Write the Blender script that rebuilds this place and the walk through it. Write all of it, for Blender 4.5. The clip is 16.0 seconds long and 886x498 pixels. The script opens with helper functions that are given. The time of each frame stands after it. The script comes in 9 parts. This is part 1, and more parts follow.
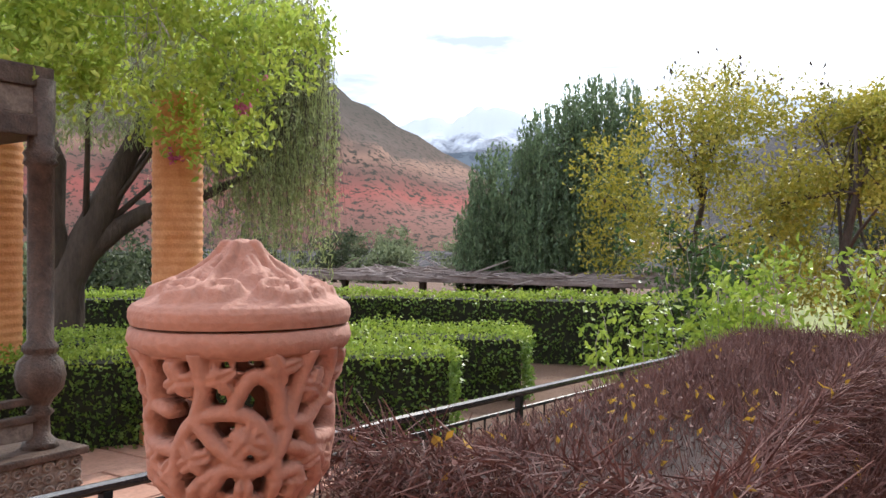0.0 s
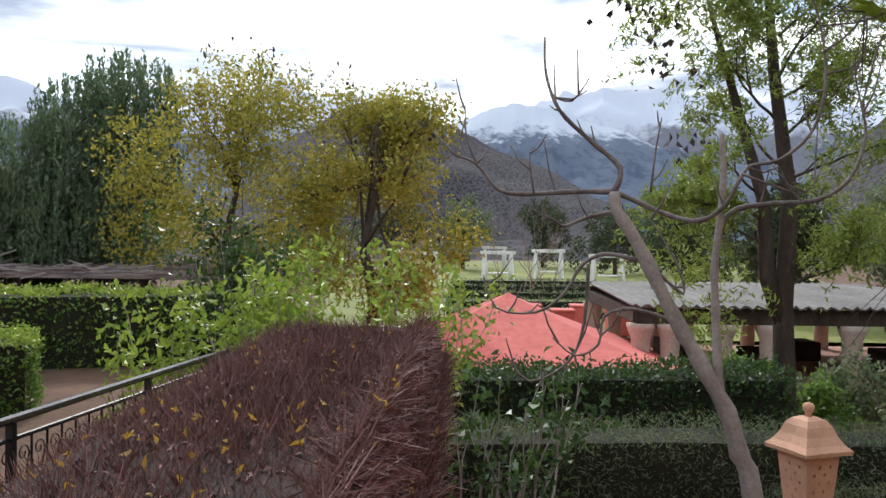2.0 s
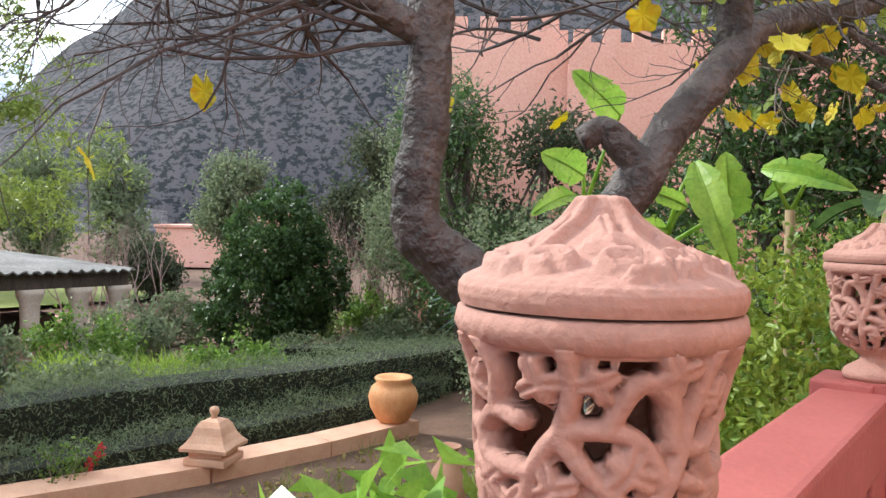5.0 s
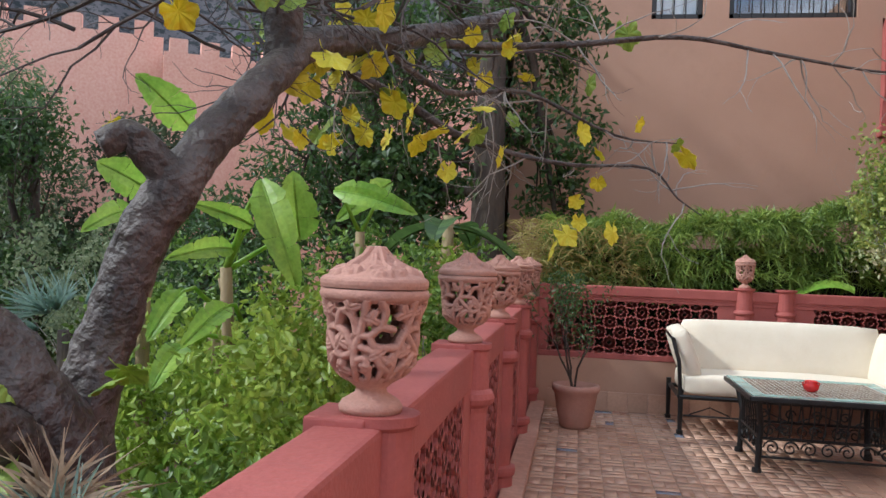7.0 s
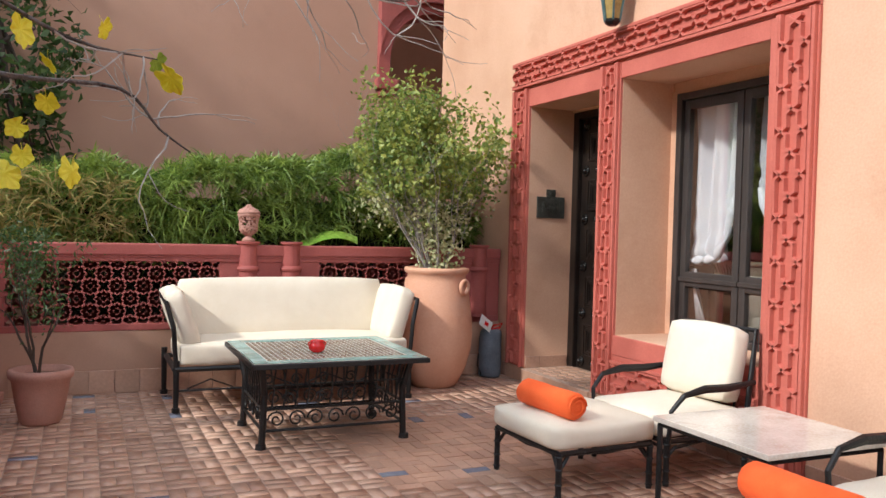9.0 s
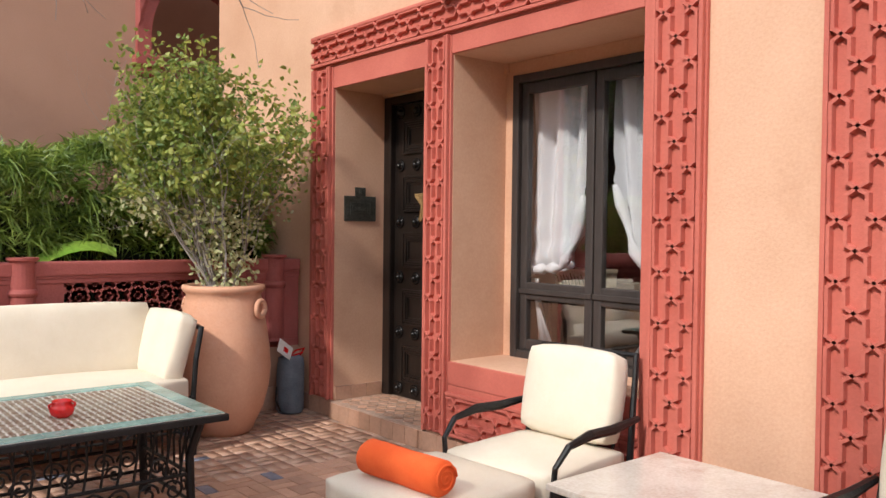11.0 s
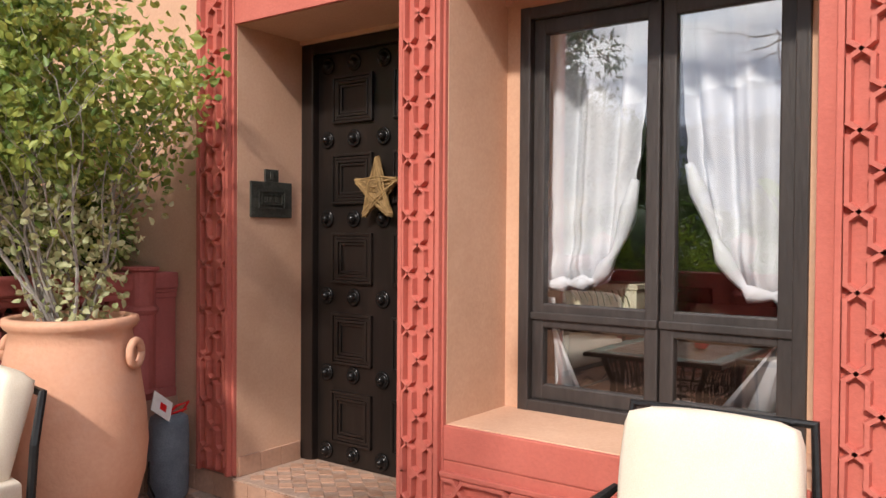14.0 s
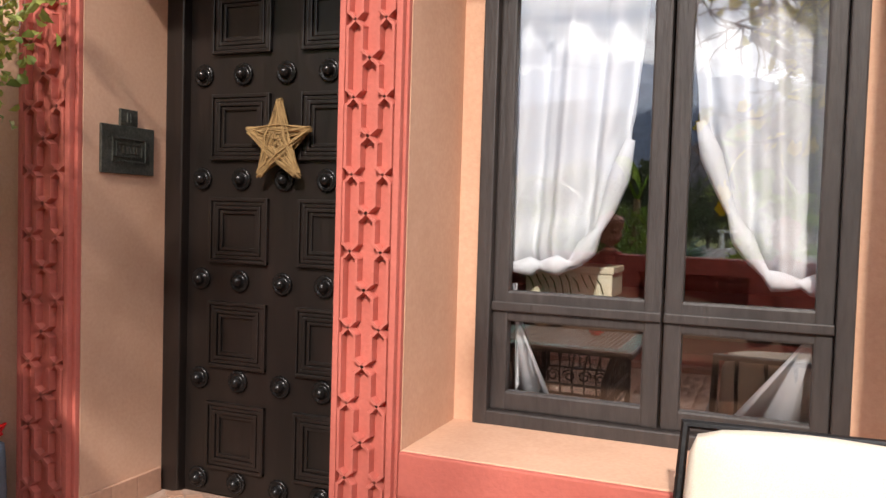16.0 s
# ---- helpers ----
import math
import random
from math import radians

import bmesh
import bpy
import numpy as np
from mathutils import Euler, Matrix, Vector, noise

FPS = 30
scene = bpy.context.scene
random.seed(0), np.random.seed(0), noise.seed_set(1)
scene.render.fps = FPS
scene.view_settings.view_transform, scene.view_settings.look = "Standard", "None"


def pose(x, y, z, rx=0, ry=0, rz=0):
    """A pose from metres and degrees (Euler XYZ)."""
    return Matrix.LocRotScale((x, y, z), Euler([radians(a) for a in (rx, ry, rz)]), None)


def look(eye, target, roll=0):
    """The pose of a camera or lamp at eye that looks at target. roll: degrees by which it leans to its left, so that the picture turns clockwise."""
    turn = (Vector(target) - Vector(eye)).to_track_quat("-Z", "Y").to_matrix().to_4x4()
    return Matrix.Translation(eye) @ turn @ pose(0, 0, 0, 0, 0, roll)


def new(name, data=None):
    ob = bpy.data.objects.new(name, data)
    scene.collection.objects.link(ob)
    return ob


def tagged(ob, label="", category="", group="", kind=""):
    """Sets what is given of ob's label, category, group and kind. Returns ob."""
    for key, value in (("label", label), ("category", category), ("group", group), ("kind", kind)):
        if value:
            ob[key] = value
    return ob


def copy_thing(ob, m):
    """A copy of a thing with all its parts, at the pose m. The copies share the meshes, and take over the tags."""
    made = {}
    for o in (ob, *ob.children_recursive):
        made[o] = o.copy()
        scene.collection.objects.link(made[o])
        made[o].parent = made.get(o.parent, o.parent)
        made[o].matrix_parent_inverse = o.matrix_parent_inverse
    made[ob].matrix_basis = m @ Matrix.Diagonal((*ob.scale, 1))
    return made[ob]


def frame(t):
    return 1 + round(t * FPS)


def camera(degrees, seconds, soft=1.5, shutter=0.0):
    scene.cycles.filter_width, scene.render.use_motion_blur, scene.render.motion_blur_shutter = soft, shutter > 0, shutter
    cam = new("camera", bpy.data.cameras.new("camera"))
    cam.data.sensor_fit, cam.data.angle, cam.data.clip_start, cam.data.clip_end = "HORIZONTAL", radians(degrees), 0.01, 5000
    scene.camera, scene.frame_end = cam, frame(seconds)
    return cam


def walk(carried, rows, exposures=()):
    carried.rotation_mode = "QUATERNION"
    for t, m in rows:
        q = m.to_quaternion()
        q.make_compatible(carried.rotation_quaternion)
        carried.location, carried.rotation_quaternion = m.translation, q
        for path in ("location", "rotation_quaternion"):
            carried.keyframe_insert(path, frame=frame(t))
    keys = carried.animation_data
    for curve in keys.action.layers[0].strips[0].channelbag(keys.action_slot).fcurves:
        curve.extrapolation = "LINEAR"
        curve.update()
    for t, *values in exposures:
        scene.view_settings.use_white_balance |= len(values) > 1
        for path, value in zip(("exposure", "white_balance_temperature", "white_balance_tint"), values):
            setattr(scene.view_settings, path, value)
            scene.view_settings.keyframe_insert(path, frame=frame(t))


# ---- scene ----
cam = camera(57.0, 16.0)
PATH = [
    (0.0, pose(0.094, -0.240, 1.303, 90.08, -0.18, 123.47)),
    (0.5, pose(-0.028, -0.282, 1.302, 90.41, -0.19, 119.53)),
    (1.0, pose(-0.159, -0.309, 1.314, 91.04, -0.62, 113.27)),
    (1.5, pose(-0.270, -0.351, 1.293, 90.09, -0.83, 103.89)),
    (2.0, pose(-0.397, -0.402, 1.310, 89.53, -0.58, 91.51)),
    (2.5, pose(-0.456, -0.417, 1.313, 89.91, -0.37, 81.76)),
    (3.0, pose(-0.493, -0.388, 1.311, 89.99, -0.07, 72.04)),
    (3.5, pose(-0.493, -0.349, 1.305, 89.56, -0.32, 62.60)),
    (4.0, pose(-0.476, -0.269, 1.292, 88.82, -0.64, 51.84)),
    (4.2, pose(-0.450, -0.240, 1.292, 88.54, -0.72, 47.80)),
    (6.3, look((-0.173, -0.074, 1.280), (-0.887, 1.795, 1.253), 2.2)),
    (6.5, look((-0.176, -0.002, 1.285), (-0.782, 1.902, 1.266), 2.1)),
    (7.0, look((-0.180, 0.171, 1.300), (-0.506, 2.144, 1.315), 2.2)),
    (7.5, look((-0.140, 0.396, 1.303), (-0.212, 2.395, 1.322), 2.0)),
    (8.0, look((-0.070, 0.620, 1.302), (0.067, 2.615, 1.311), 1.7)),
    (8.5, look((-0.000, 0.871, 1.295), (0.435, 2.823, 1.267), 1.5)),
    (9.0, look((0.074, 1.099, 1.265), (0.880, 2.929, 1.211), 1.5)),
    (9.5, look((0.170, 1.313, 1.278), (1.186, 3.034, 1.206), 1.4)),
    (9.7, look((0.208, 1.416, 1.281), (1.258, 3.117, 1.206), 1.1)),
    (11.8, look((0.540, 2.620, 1.308), (1.901, 4.086, 1.296), 0.8)),
    (12.0, look((0.598, 2.718, 1.300), (1.960, 4.183, 1.300), 0.7)),
    (12.5, look((0.693, 3.016, 1.313), (2.106, 4.432, 1.330), 0.3)),
    (13.0, look((0.742, 3.312, 1.311), (2.234, 4.643, 1.332), 0.7)),
    (13.5, look((0.800, 3.603, 1.310), (2.368, 4.845, 1.305), 0.4)),
    (14.0, look((0.895, 3.871, 1.291), (2.498, 5.066, 1.252), 0.4)),
    (14.5, look((0.972, 4.113, 1.290), (2.639, 5.216, 1.221), 0.7)),
    (15.0, look((1.058, 4.349, 1.287), (2.789, 5.348, 1.223), 0.7)),
    (15.5, look((1.170, 4.558, 1.269), (2.949, 5.469, 1.209), 1.5)),
    (16.0, look((1.274, 4.743, 1.253), (3.124, 5.499, 1.165), 1.7)),
]
walk(cam, PATH, [(0.0, 0.9, 6350, 10), (1.0, 0.75, 6300, 11), (1.5, 0.25, 6250, 9), (2.5, 0.62, 6250, 9), (4.2, 1.4, 6350, 7), (6.3, 0.70, 5600, 4), (7.2, 0.68, 5850, 6), (8.0, 0.74, 6350, 10), (8.5, 0.85, 5900, 7), (9.2, 0.85, 6250, 9), (9.7, 0.8, 6450, 11), (12.0, 0.72, 6500, 11), (16.0, 1.03, 6600, 13)])

# ---- world and sun ----
SUN_DIR = Vector((-0.76, -0.17, 0.60)).normalized()
world = bpy.data.worlds.new("sky")
scene.world = world
world.use_nodes = True
wn, wl = world.node_tree.nodes, world.node_tree.links
wn.clear()
w_out = wn.new("ShaderNodeOutputWorld")
w_bg = wn.new("ShaderNodeBackground")
w_bg.inputs["Strength"].default_value = 0.15
w_sky = wn.new("ShaderNodeTexSky")
w_sky.sky_type = "NISHITA"
w_sky.sun_disc = False
w_sky.sun_elevation = math.asin(SUN_DIR.z)
w_sky.sun_rotation = math.atan2(SUN_DIR.x, SUN_DIR.y)
w_co = wn.new("ShaderNodeTexCoord")
w_map = wn.new("ShaderNodeMapping")
w_map.inputs["Scale"].default_value = (2.2, 2.2, 9.0)
w_noise = wn.new("ShaderNodeTexNoise")
w_noise.inputs["Scale"].default_value = 1.6
w_noise.inputs["Detail"].default_value = 6
w_noise.inputs["Distortion"].default_value = 0.6
w_ramp = wn.new("ShaderNodeValToRGB")
w_ramp.color_ramp.elements[0].position = 0.38
w_ramp.color_ramp.elements[1].position = 0.56
w_mix = wn.new("ShaderNodeMixRGB")
w_mix.inputs["Color2"].default_value = (9.2, 9.4, 9.7, 1)
wl.new(w_co.outputs["Generated"], w_map.inputs["Vector"])
wl.new(w_map.outputs["Vector"], w_noise.inputs["Vector"])
wl.new(w_noise.outputs["Fac"], w_ramp.inputs["Fac"])
wl.new(w_ramp.outputs["Color"], w_mix.inputs["Fac"])
wl.new(w_sky.outputs["Color"], w_mix.inputs["Color1"])
w_grey = wn.new("ShaderNodeTexNoise")
w_grey.inputs["Scale"].default_value = 2.3
w_grey.inputs["Detail"].default_value = 7
w_grey.inputs["Distortion"].default_value = 0.4
w_ramp2 = wn.new("ShaderNodeValToRGB")
w_ramp2.color_ramp.elements[0].position = 0.45
w_ramp2.color_ramp.elements[1].position = 0.66
w_mix2 = wn.new("ShaderNodeMixRGB")
w_mix2.inputs["Color2"].default_value = (2.9, 3.3, 4.1, 1)
wl.new(w_map.outputs["Vector"], w_grey.inputs["Vector"])
wl.new(w_grey.outputs["Fac"], w_ramp2.inputs["Fac"])
wl.new(w_ramp2.outputs["Color"], w_mix2.inputs["Fac"])
wl.new(w_mix.outputs["Color"], w_mix2.inputs["Color1"])
wl.new(w_mix2.outputs["Color"], w_bg.inputs["Color"])
wl.new(w_bg.outputs["Background"], w_out.inputs["Surface"])

sun = new("sun", bpy.data.lights.new("sun", "SUN"))
sun.data.energy = 2.1
sun.data.angle = radians(3.0)
sun.data.color = (1.0, 0.95, 0.87)
sun.matrix_world = look((0, 0, 0), -SUN_DIR)


# ---- materials ----
def ramp_mix(nt, fac, c1, c2):
    m = nt.nodes.new("ShaderNodeMixRGB")
    m.inputs["Color1"].default_value = (*c1, 1)
    m.inputs["Color2"].default_value = (*c2, 1)
    nt.links.new(fac, m.inputs["Fac"])
    return m.outputs["Color"]


def material(name, c1, c2, rough=0.8, scale=3.0, fine=60.0, bump=0.2, metal=0.0, dirt=None, vary=0.0,
             leaf=False, stretch=(1, 1, 1), island=False, spec=0.5, bump_dist=0.01, grain=0.35):
    """Two colours mixed by a broad noise, a fine grain over it, relief, and an optional third stain colour."""
    mt = bpy.data.materials.new(name)
    mt.use_nodes = True
    nt = mt.node_tree
    n, l = nt.nodes, nt.links
    b = n["Principled BSDF"]
    co = n.new("ShaderNodeTexCoord")
    mp = n.new("ShaderNodeMapping")
    mp.inputs["Scale"].default_value = stretch
    geo = n.new("ShaderNodeNewGeometry")
    l.new(geo.outputs["Position"], mp.inputs["Vector"])
    big = n.new("ShaderNodeTexNoise")
    big.inputs["Scale"].default_value = scale
    big.inputs["Detail"].default_value = 5
    big.inputs["Roughness"].default_value = 0.65
    l.new(mp.outputs["Vector"], big.inputs["Vector"])
    sm = n.new("ShaderNodeTexNoise")
    sm.inputs["Scale"].default_value = fine
    sm.inputs["Detail"].default_value = 3
    l.new(mp.outputs["Vector"], sm.inputs["Vector"])
    rr = n.new("ShaderNodeMapRange")
    rr.inputs["From Min"].default_value = 0.32
    rr.inputs["From Max"].default_value = 0.68
    l.new(big.outputs["Fac"], rr.inputs["Value"])
    fac = rr.outputs["Result"]
    if island:
        mx = n.new("ShaderNodeMath")
        mx.operation = "MULTIPLY_ADD"
        mx.inputs[1].default_value = 0.35
        l.new(fac, mx.inputs[0])
        ad = n.new("ShaderNodeMath")
        ad.operation = "MULTIPLY"
        ad.inputs[1].default_value = 0.65
        l.new(geo.outputs["Random Per Island"], ad.inputs[0])
        l.new(ad.outputs[0], mx.inputs[2])
        fac = mx.outputs[0]
    col = ramp_mix(nt, fac, c1, c2)
    gm = n.new("ShaderNodeMixRGB")
    gm.blend_type = "OVERLAY"
    gm.inputs["Fac"].default_value = grain
    l.new(col, gm.inputs["Color1"])
    l.new(sm.outputs["Fac"], gm.inputs["Color2"])
    col = gm.outputs["Color"]
    if dirt:
        dn = n.new("ShaderNodeTexNoise")
        dn.inputs["Scale"].default_value = scale * 0.55
        dn.inputs["Detail"].default_value = 8
        dn.inputs["Roughness"].default_value = 0.75
        l.new(mp.outputs["Vector"], dn.inputs["Vector"])
        dr = n.new("ShaderNodeMapRange")
        dr.inputs["From Min"].default_value = 0.55
        dr.inputs["From Max"].default_value = 0.75
        l.new(dn.outputs["Fac"], dr.inputs["Value"])
        dm = n.new("ShaderNodeMixRGB")
        dm.inputs["Color2"].default_value = (*dirt, 1)
        l.new(dr.outputs["Result"], dm.inputs["Fac"])
        l.new(col, dm.inputs["Color1"])
        col = dm.outputs["Color"]
    if vary:
        oi = n.new("ShaderNodeObjectInfo")
        hv = n.new("ShaderNodeHueSaturation")
        mr = n.new("ShaderNodeMapRange")
        mr.inputs["To Min"].default_value = 1 - vary
        mr.inputs["To Max"].default_value = 1 + vary
        l.new(oi.outputs["Random"], mr.inputs["Value"])
        l.new(mr.outputs["Result"], hv.inputs["Value"])
        l.new(col, hv.inputs["Color"])
        col = hv.outputs["Color"]
    l.new(col, b.inputs["Base Color"])
    b.inputs["Roughness"].default_value = rough
    b.inputs["Metallic"].default_value = metal
    b.inputs["Specular IOR Level"].default_value = spec
    if bump:
        bp = n.new("ShaderNodeBump")
        bp.inputs["Strength"].default_value = bump
        bp.inputs["Distance"].default_value = bump_dist
        l.new(sm.outputs["Fac"], bp.inputs["Height"])
        l.new(bp.outputs["Normal"], b.inputs["Normal"])
    if leaf:
        tr = n.new("ShaderNodeBsdfTranslucent")
        ms = n.new("ShaderNodeMixShader")
        ms.inputs["Fac"].default_value = 0.42
        l.new(col, tr.inputs["Color"])
        l.new(b.outputs["BSDF"], ms.inputs[1])
        l.new(tr.outputs["BSDF"], ms.inputs[2])
        l.new(ms.outputs["Shader"], n["Material Output"].inputs["Surface"])
    return mt


M = {}
M["plaster"] = material("ochre_plaster", (0.58, 0.335, 0.215), (0.68, 0.42, 0.285), 0.9, 0.9, 70, 0.3, dirt=(0.52, 0.29, 0.18), grain=0.14, bump_dist=0.004)
M["plaster_brown"] = material("brown_plaster", (0.385, 0.222, 0.155), (0.44, 0.262, 0.187), 0.9, 0.6, 90, 0.15, dirt=(0.35, 0.20, 0.14), grain=0.08, bump_dist=0.004)
M["pink"] = material("pink_plaster", (0.70, 0.36, 0.27), (0.78, 0.44, 0.35), 0.9, 0.5, 20, 0.2)
M["red"] = material("red_render", (0.30, 0.068, 0.058), (0.38, 0.098, 0.085), 0.7, 2.5, 70, 0.25, dirt=(0.25, 0.07, 0.06), grain=0.15)
M["red_trim"] = material("red_carved_render", (0.45, 0.105, 0.075), (0.54, 0.145, 0.105), 0.75, 2.0, 80, 0.2, grain=0.12)
M["clay"] = material("terracotta", (0.37, 0.185, 0.14), (0.46, 0.245, 0.19), 0.85, 6, 120, 0.3, dirt=(0.42, 0.25, 0.20), grain=0.2)
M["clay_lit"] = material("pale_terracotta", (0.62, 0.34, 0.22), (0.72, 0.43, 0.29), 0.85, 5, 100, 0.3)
M["vase"] = material("jar_terracotta", (0.58, 0.29, 0.18), (0.66, 0.36, 0.235), 0.85, 2.5, 60, 0.2, dirt=(0.60, 0.36, 0.26), grain=0.1)
M["wood_black"] = material("black_stained_wood", (0.008, 0.006, 0.005), (0.016, 0.010, 0.008), 0.36, 6, 40, 0.15, stretch=(1, 1, 0.15))
M["iron"] = material("black_iron", (0.010, 0.010, 0.011), (0.020, 0.019, 0.019), 0.42, 8, 90, 0.2, metal=0.4)
M["cushion"] = material("cream_canvas", (0.66, 0.58, 0.46), (0.72, 0.64, 0.52), 0.95, 4, 350, 0.25, bump_dist=0.002)
M["soil"] = material("garden_soil", (0.10, 0.055, 0.035), (0.17, 0.095, 0.06), 1.0, 1.5, 25, 0.8, bump_dist=0.03)
M["floor_joint"] = material("floor_mortar", (0.33, 0.21, 0.155), (0.42, 0.29, 0.22), 0.95, 3, 60, 0.3)
M["tile"] = material("clay_floor_tile", (0.40, 0.215, 0.14), (0.53, 0.33, 0.235), 0.42, 1.3, 50, 0.12, vary=0.18, dirt=(0.38, 0.25, 0.19), grain=0.2)
M["tile_blue"] = material("blue_glazed_tile", (0.15, 0.16, 0.21), (0.24, 0.25, 0.30), 0.25, 8, 50, 0.1)
M["bark_fig"] = material("fig_bark", (0.034, 0.025, 0.023), (0.135, 0.108, 0.10), 0.6, 6.0, 22, 0.85, dirt=(0.04, 0.03, 0.027), bump_dist=0.05)
M["bark_dark"] = material("dark_bark", (0.045, 0.032, 0.026), (0.095, 0.07, 0.055), 0.95, 6, 40, 0.8, stretch=(1, 1, 0.3), bump_dist=0.03)
M["bark_grey"] = material("grey_bark", (0.24, 0.21, 0.19), (0.40, 0.36, 0.33), 0.85, 5, 50, 0.5, bump_dist=0.01)
M["twig_brown"] = material("dry_brown_twig", (0.075, 0.033, 0.031), (0.25, 0.135, 0.115), 0.8, 5, 50, 0.0, island=True)
M["leaf_dark"] = material("dark_leaf", (0.022, 0.055, 0.016), (0.10, 0.17, 0.045), 0.45, 2, 30, 0.0, leaf=True, island=True)
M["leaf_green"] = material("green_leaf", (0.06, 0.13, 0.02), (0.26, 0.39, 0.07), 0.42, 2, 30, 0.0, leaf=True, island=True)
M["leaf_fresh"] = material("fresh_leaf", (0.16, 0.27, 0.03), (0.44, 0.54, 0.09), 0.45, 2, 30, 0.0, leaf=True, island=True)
M["leaf_pepper"] = material("weeping_leaf", (0.18, 0.24, 0.08), (0.46, 0.50, 0.22), 0.55, 1, 30, 0.0, leaf=True, island=True)
M["leaf_yellow"] = material("autumn_yellow_leaf", (0.20, 0.23, 0.03), (0.56, 0.46, 0.07), 0.5, 1.2, 30, 0.0, leaf=True, island=True)
M["leaf_fig"] = material("yellow_fig_leaf", (0.74, 0.66, 0.03), (0.88, 0.80, 0.10), 0.5, 9, 60, 0.1, leaf=True, dirt=(0.78, 0.48, 0.02))
M["leaf_grey"] = material("grey_green_leaf", (0.09, 0.125, 0.06), (0.27, 0.31, 0.17), 0.7, 2, 30, 0.0, leaf=True, island=True)
M["leaf_far"] = material("far_tree_leaf", (0.025, 0.042, 0.020), (0.11, 0.135, 0.065), 0.7, 0.4, 5, 0.0, leaf=True, island=True)
M["stone_red"] = material("red_paving", (0.36, 0.17, 0.12), (0.48, 0.27, 0.20), 0.8, 1.5, 30, 0.3)
M["grass"] = material("lawn", (0.10, 0.13, 0.02), (0.24, 0.25, 0.05), 0.9, 0.25, 6, 0.4)
M["tent"] = material("red_canvas", (0.60, 0.12, 0.10), (0.68, 0.16, 0.13), 0.8, 0.8, 8, 0.1)
M["roof_grey"] = material("grey_sheet_roof", (0.13, 0.12, 0.113), (0.23, 0.215, 0.20), 0.9, 0.8, 12, 0.2)
M["reed"] = material("weathered_reed", (0.17, 0.13, 0.12), (0.33, 0.27, 0.25), 0.9, 3, 30, 0.5, stretch=(0.2, 1, 1))
M["rope"] = material("orange_rope_clay", (0.60, 0.25, 0.09), (0.74, 0.36, 0.16), 0.7, 6, 60, 0.3)
M["white"] = material("white_paint", (0.70, 0.68, 0.64), (0.80, 0.78, 0.74), 0.7, 3, 40, 0.1)
M["leaf_pepper_dark"] = material("blue_green_weeping_leaf", (0.07, 0.12, 0.06), (0.22, 0.30, 0.15), 0.55, 0.6, 20, 0.0, leaf=True, island=True)
M["leaf_feather"] = material("feathery_leaf", (0.12, 0.19, 0.03), (0.36, 0.42, 0.09), 0.5, 0.8, 20, 0.0, leaf=True, island=True)
M["leaf_figgreen"] = material("green_fig_leaf", (0.25, 0.38, 0.05), (0.42, 0.52, 0.10), 0.5, 9, 60, 0.1, leaf=True)
M["leaf_bamboo"] = material("bamboo_leaf", (0.05, 0.12, 0.02), (0.36, 0.46, 0.09), 0.45, 2, 20, 0.0, leaf=True, island=True)
M["leaf_dry"] = material("dry_yellow_leaf", (0.30, 0.22, 0.07), (0.48, 0.40, 0.15), 0.8, 3, 20, 0.0, leaf=True, island=True)
M["leaf_banana"] = material("banana_leaf", (0.20, 0.40, 0.05), (0.42, 0.60, 0.10), 0.35, 4, 40, 0.1, leaf=True)
M["leaf_blue"] = material("blue_green_leaf", (0.12, 0.20, 0.16), (0.24, 0.34, 0.28), 0.5, 4, 40, 0.0, leaf=True, island=True)
M["leaf_spike"] = material("dry_spike_leaf", (0.34, 0.24, 0.16), (0.55, 0.42, 0.30), 0.7, 4, 40, 0.0, leaf=True, island=True)
M["leaf_grass"] = material("weed_leaf", (0.14, 0.20, 0.04), (0.34, 0.38, 0.10), 0.7, 3, 20, 0.0, leaf=True, island=True)
M["bark_banana"] = material("banana_stem", (0.22, 0.15, 0.08), (0.34, 0.27, 0.14), 0.8, 6, 40, 0.4, stretch=(1, 1, 0.2))
M["bark_pink"] = material("pinkish_bare_stem", (0.22, 0.14, 0.12), (0.38, 0.27, 0.24), 0.9, 3, 30, 0.2)
M["twig_fig"] = material("dark_fig_twig", (0.05, 0.04, 0.04), (0.13, 0.105, 0.10), 0.9, 5, 40, 0.2)
M["tile_isle"] = material("clay_floor_tile_field", (0.35, 0.185, 0.12), (0.56, 0.36, 0.26), 0.42, 0.9, 50, 0.12, island=True, dirt=(0.38, 0.25, 0.19), grain=0.2)
M["carved_wood"] = material("dark_carved_wood", (0.035, 0.018, 0.012), (0.11, 0.065, 0.045), 0.55, 14, 70, 0.5, bump_dist=0.02)


# ---- small building tools ----
def part(name, bm, mat_, parent=None, label="", smooth=False):
    """Links a bmesh as one mesh object under a thing or a part."""
    me = bpy.data.meshes.new(name)
    bm.to_mesh(me)
    bm.free()
    if mat_:
        me.materials.append(mat_)
    if smooth:
        me.polygons.foreach_set("use_smooth", [True] * len(me.polygons))
    ob = new(name, me)
    if parent:
        ob.parent = parent
    if label:
        ob["label"] = label
    return ob


OFFSET = Vector((0, 0, 0))     # common shift of a whole part of the garden


def thing(name, label, category, at=(0, 0, 0), rz=0.0, group="", kind=""):
    ob = new(name)
    ob.empty_display_size = 0.1
    ob.matrix_basis = Matrix.Translation(OFFSET) @ pose(*at, 0, 0, rz)
    return tagged(ob, label, category, group, kind)


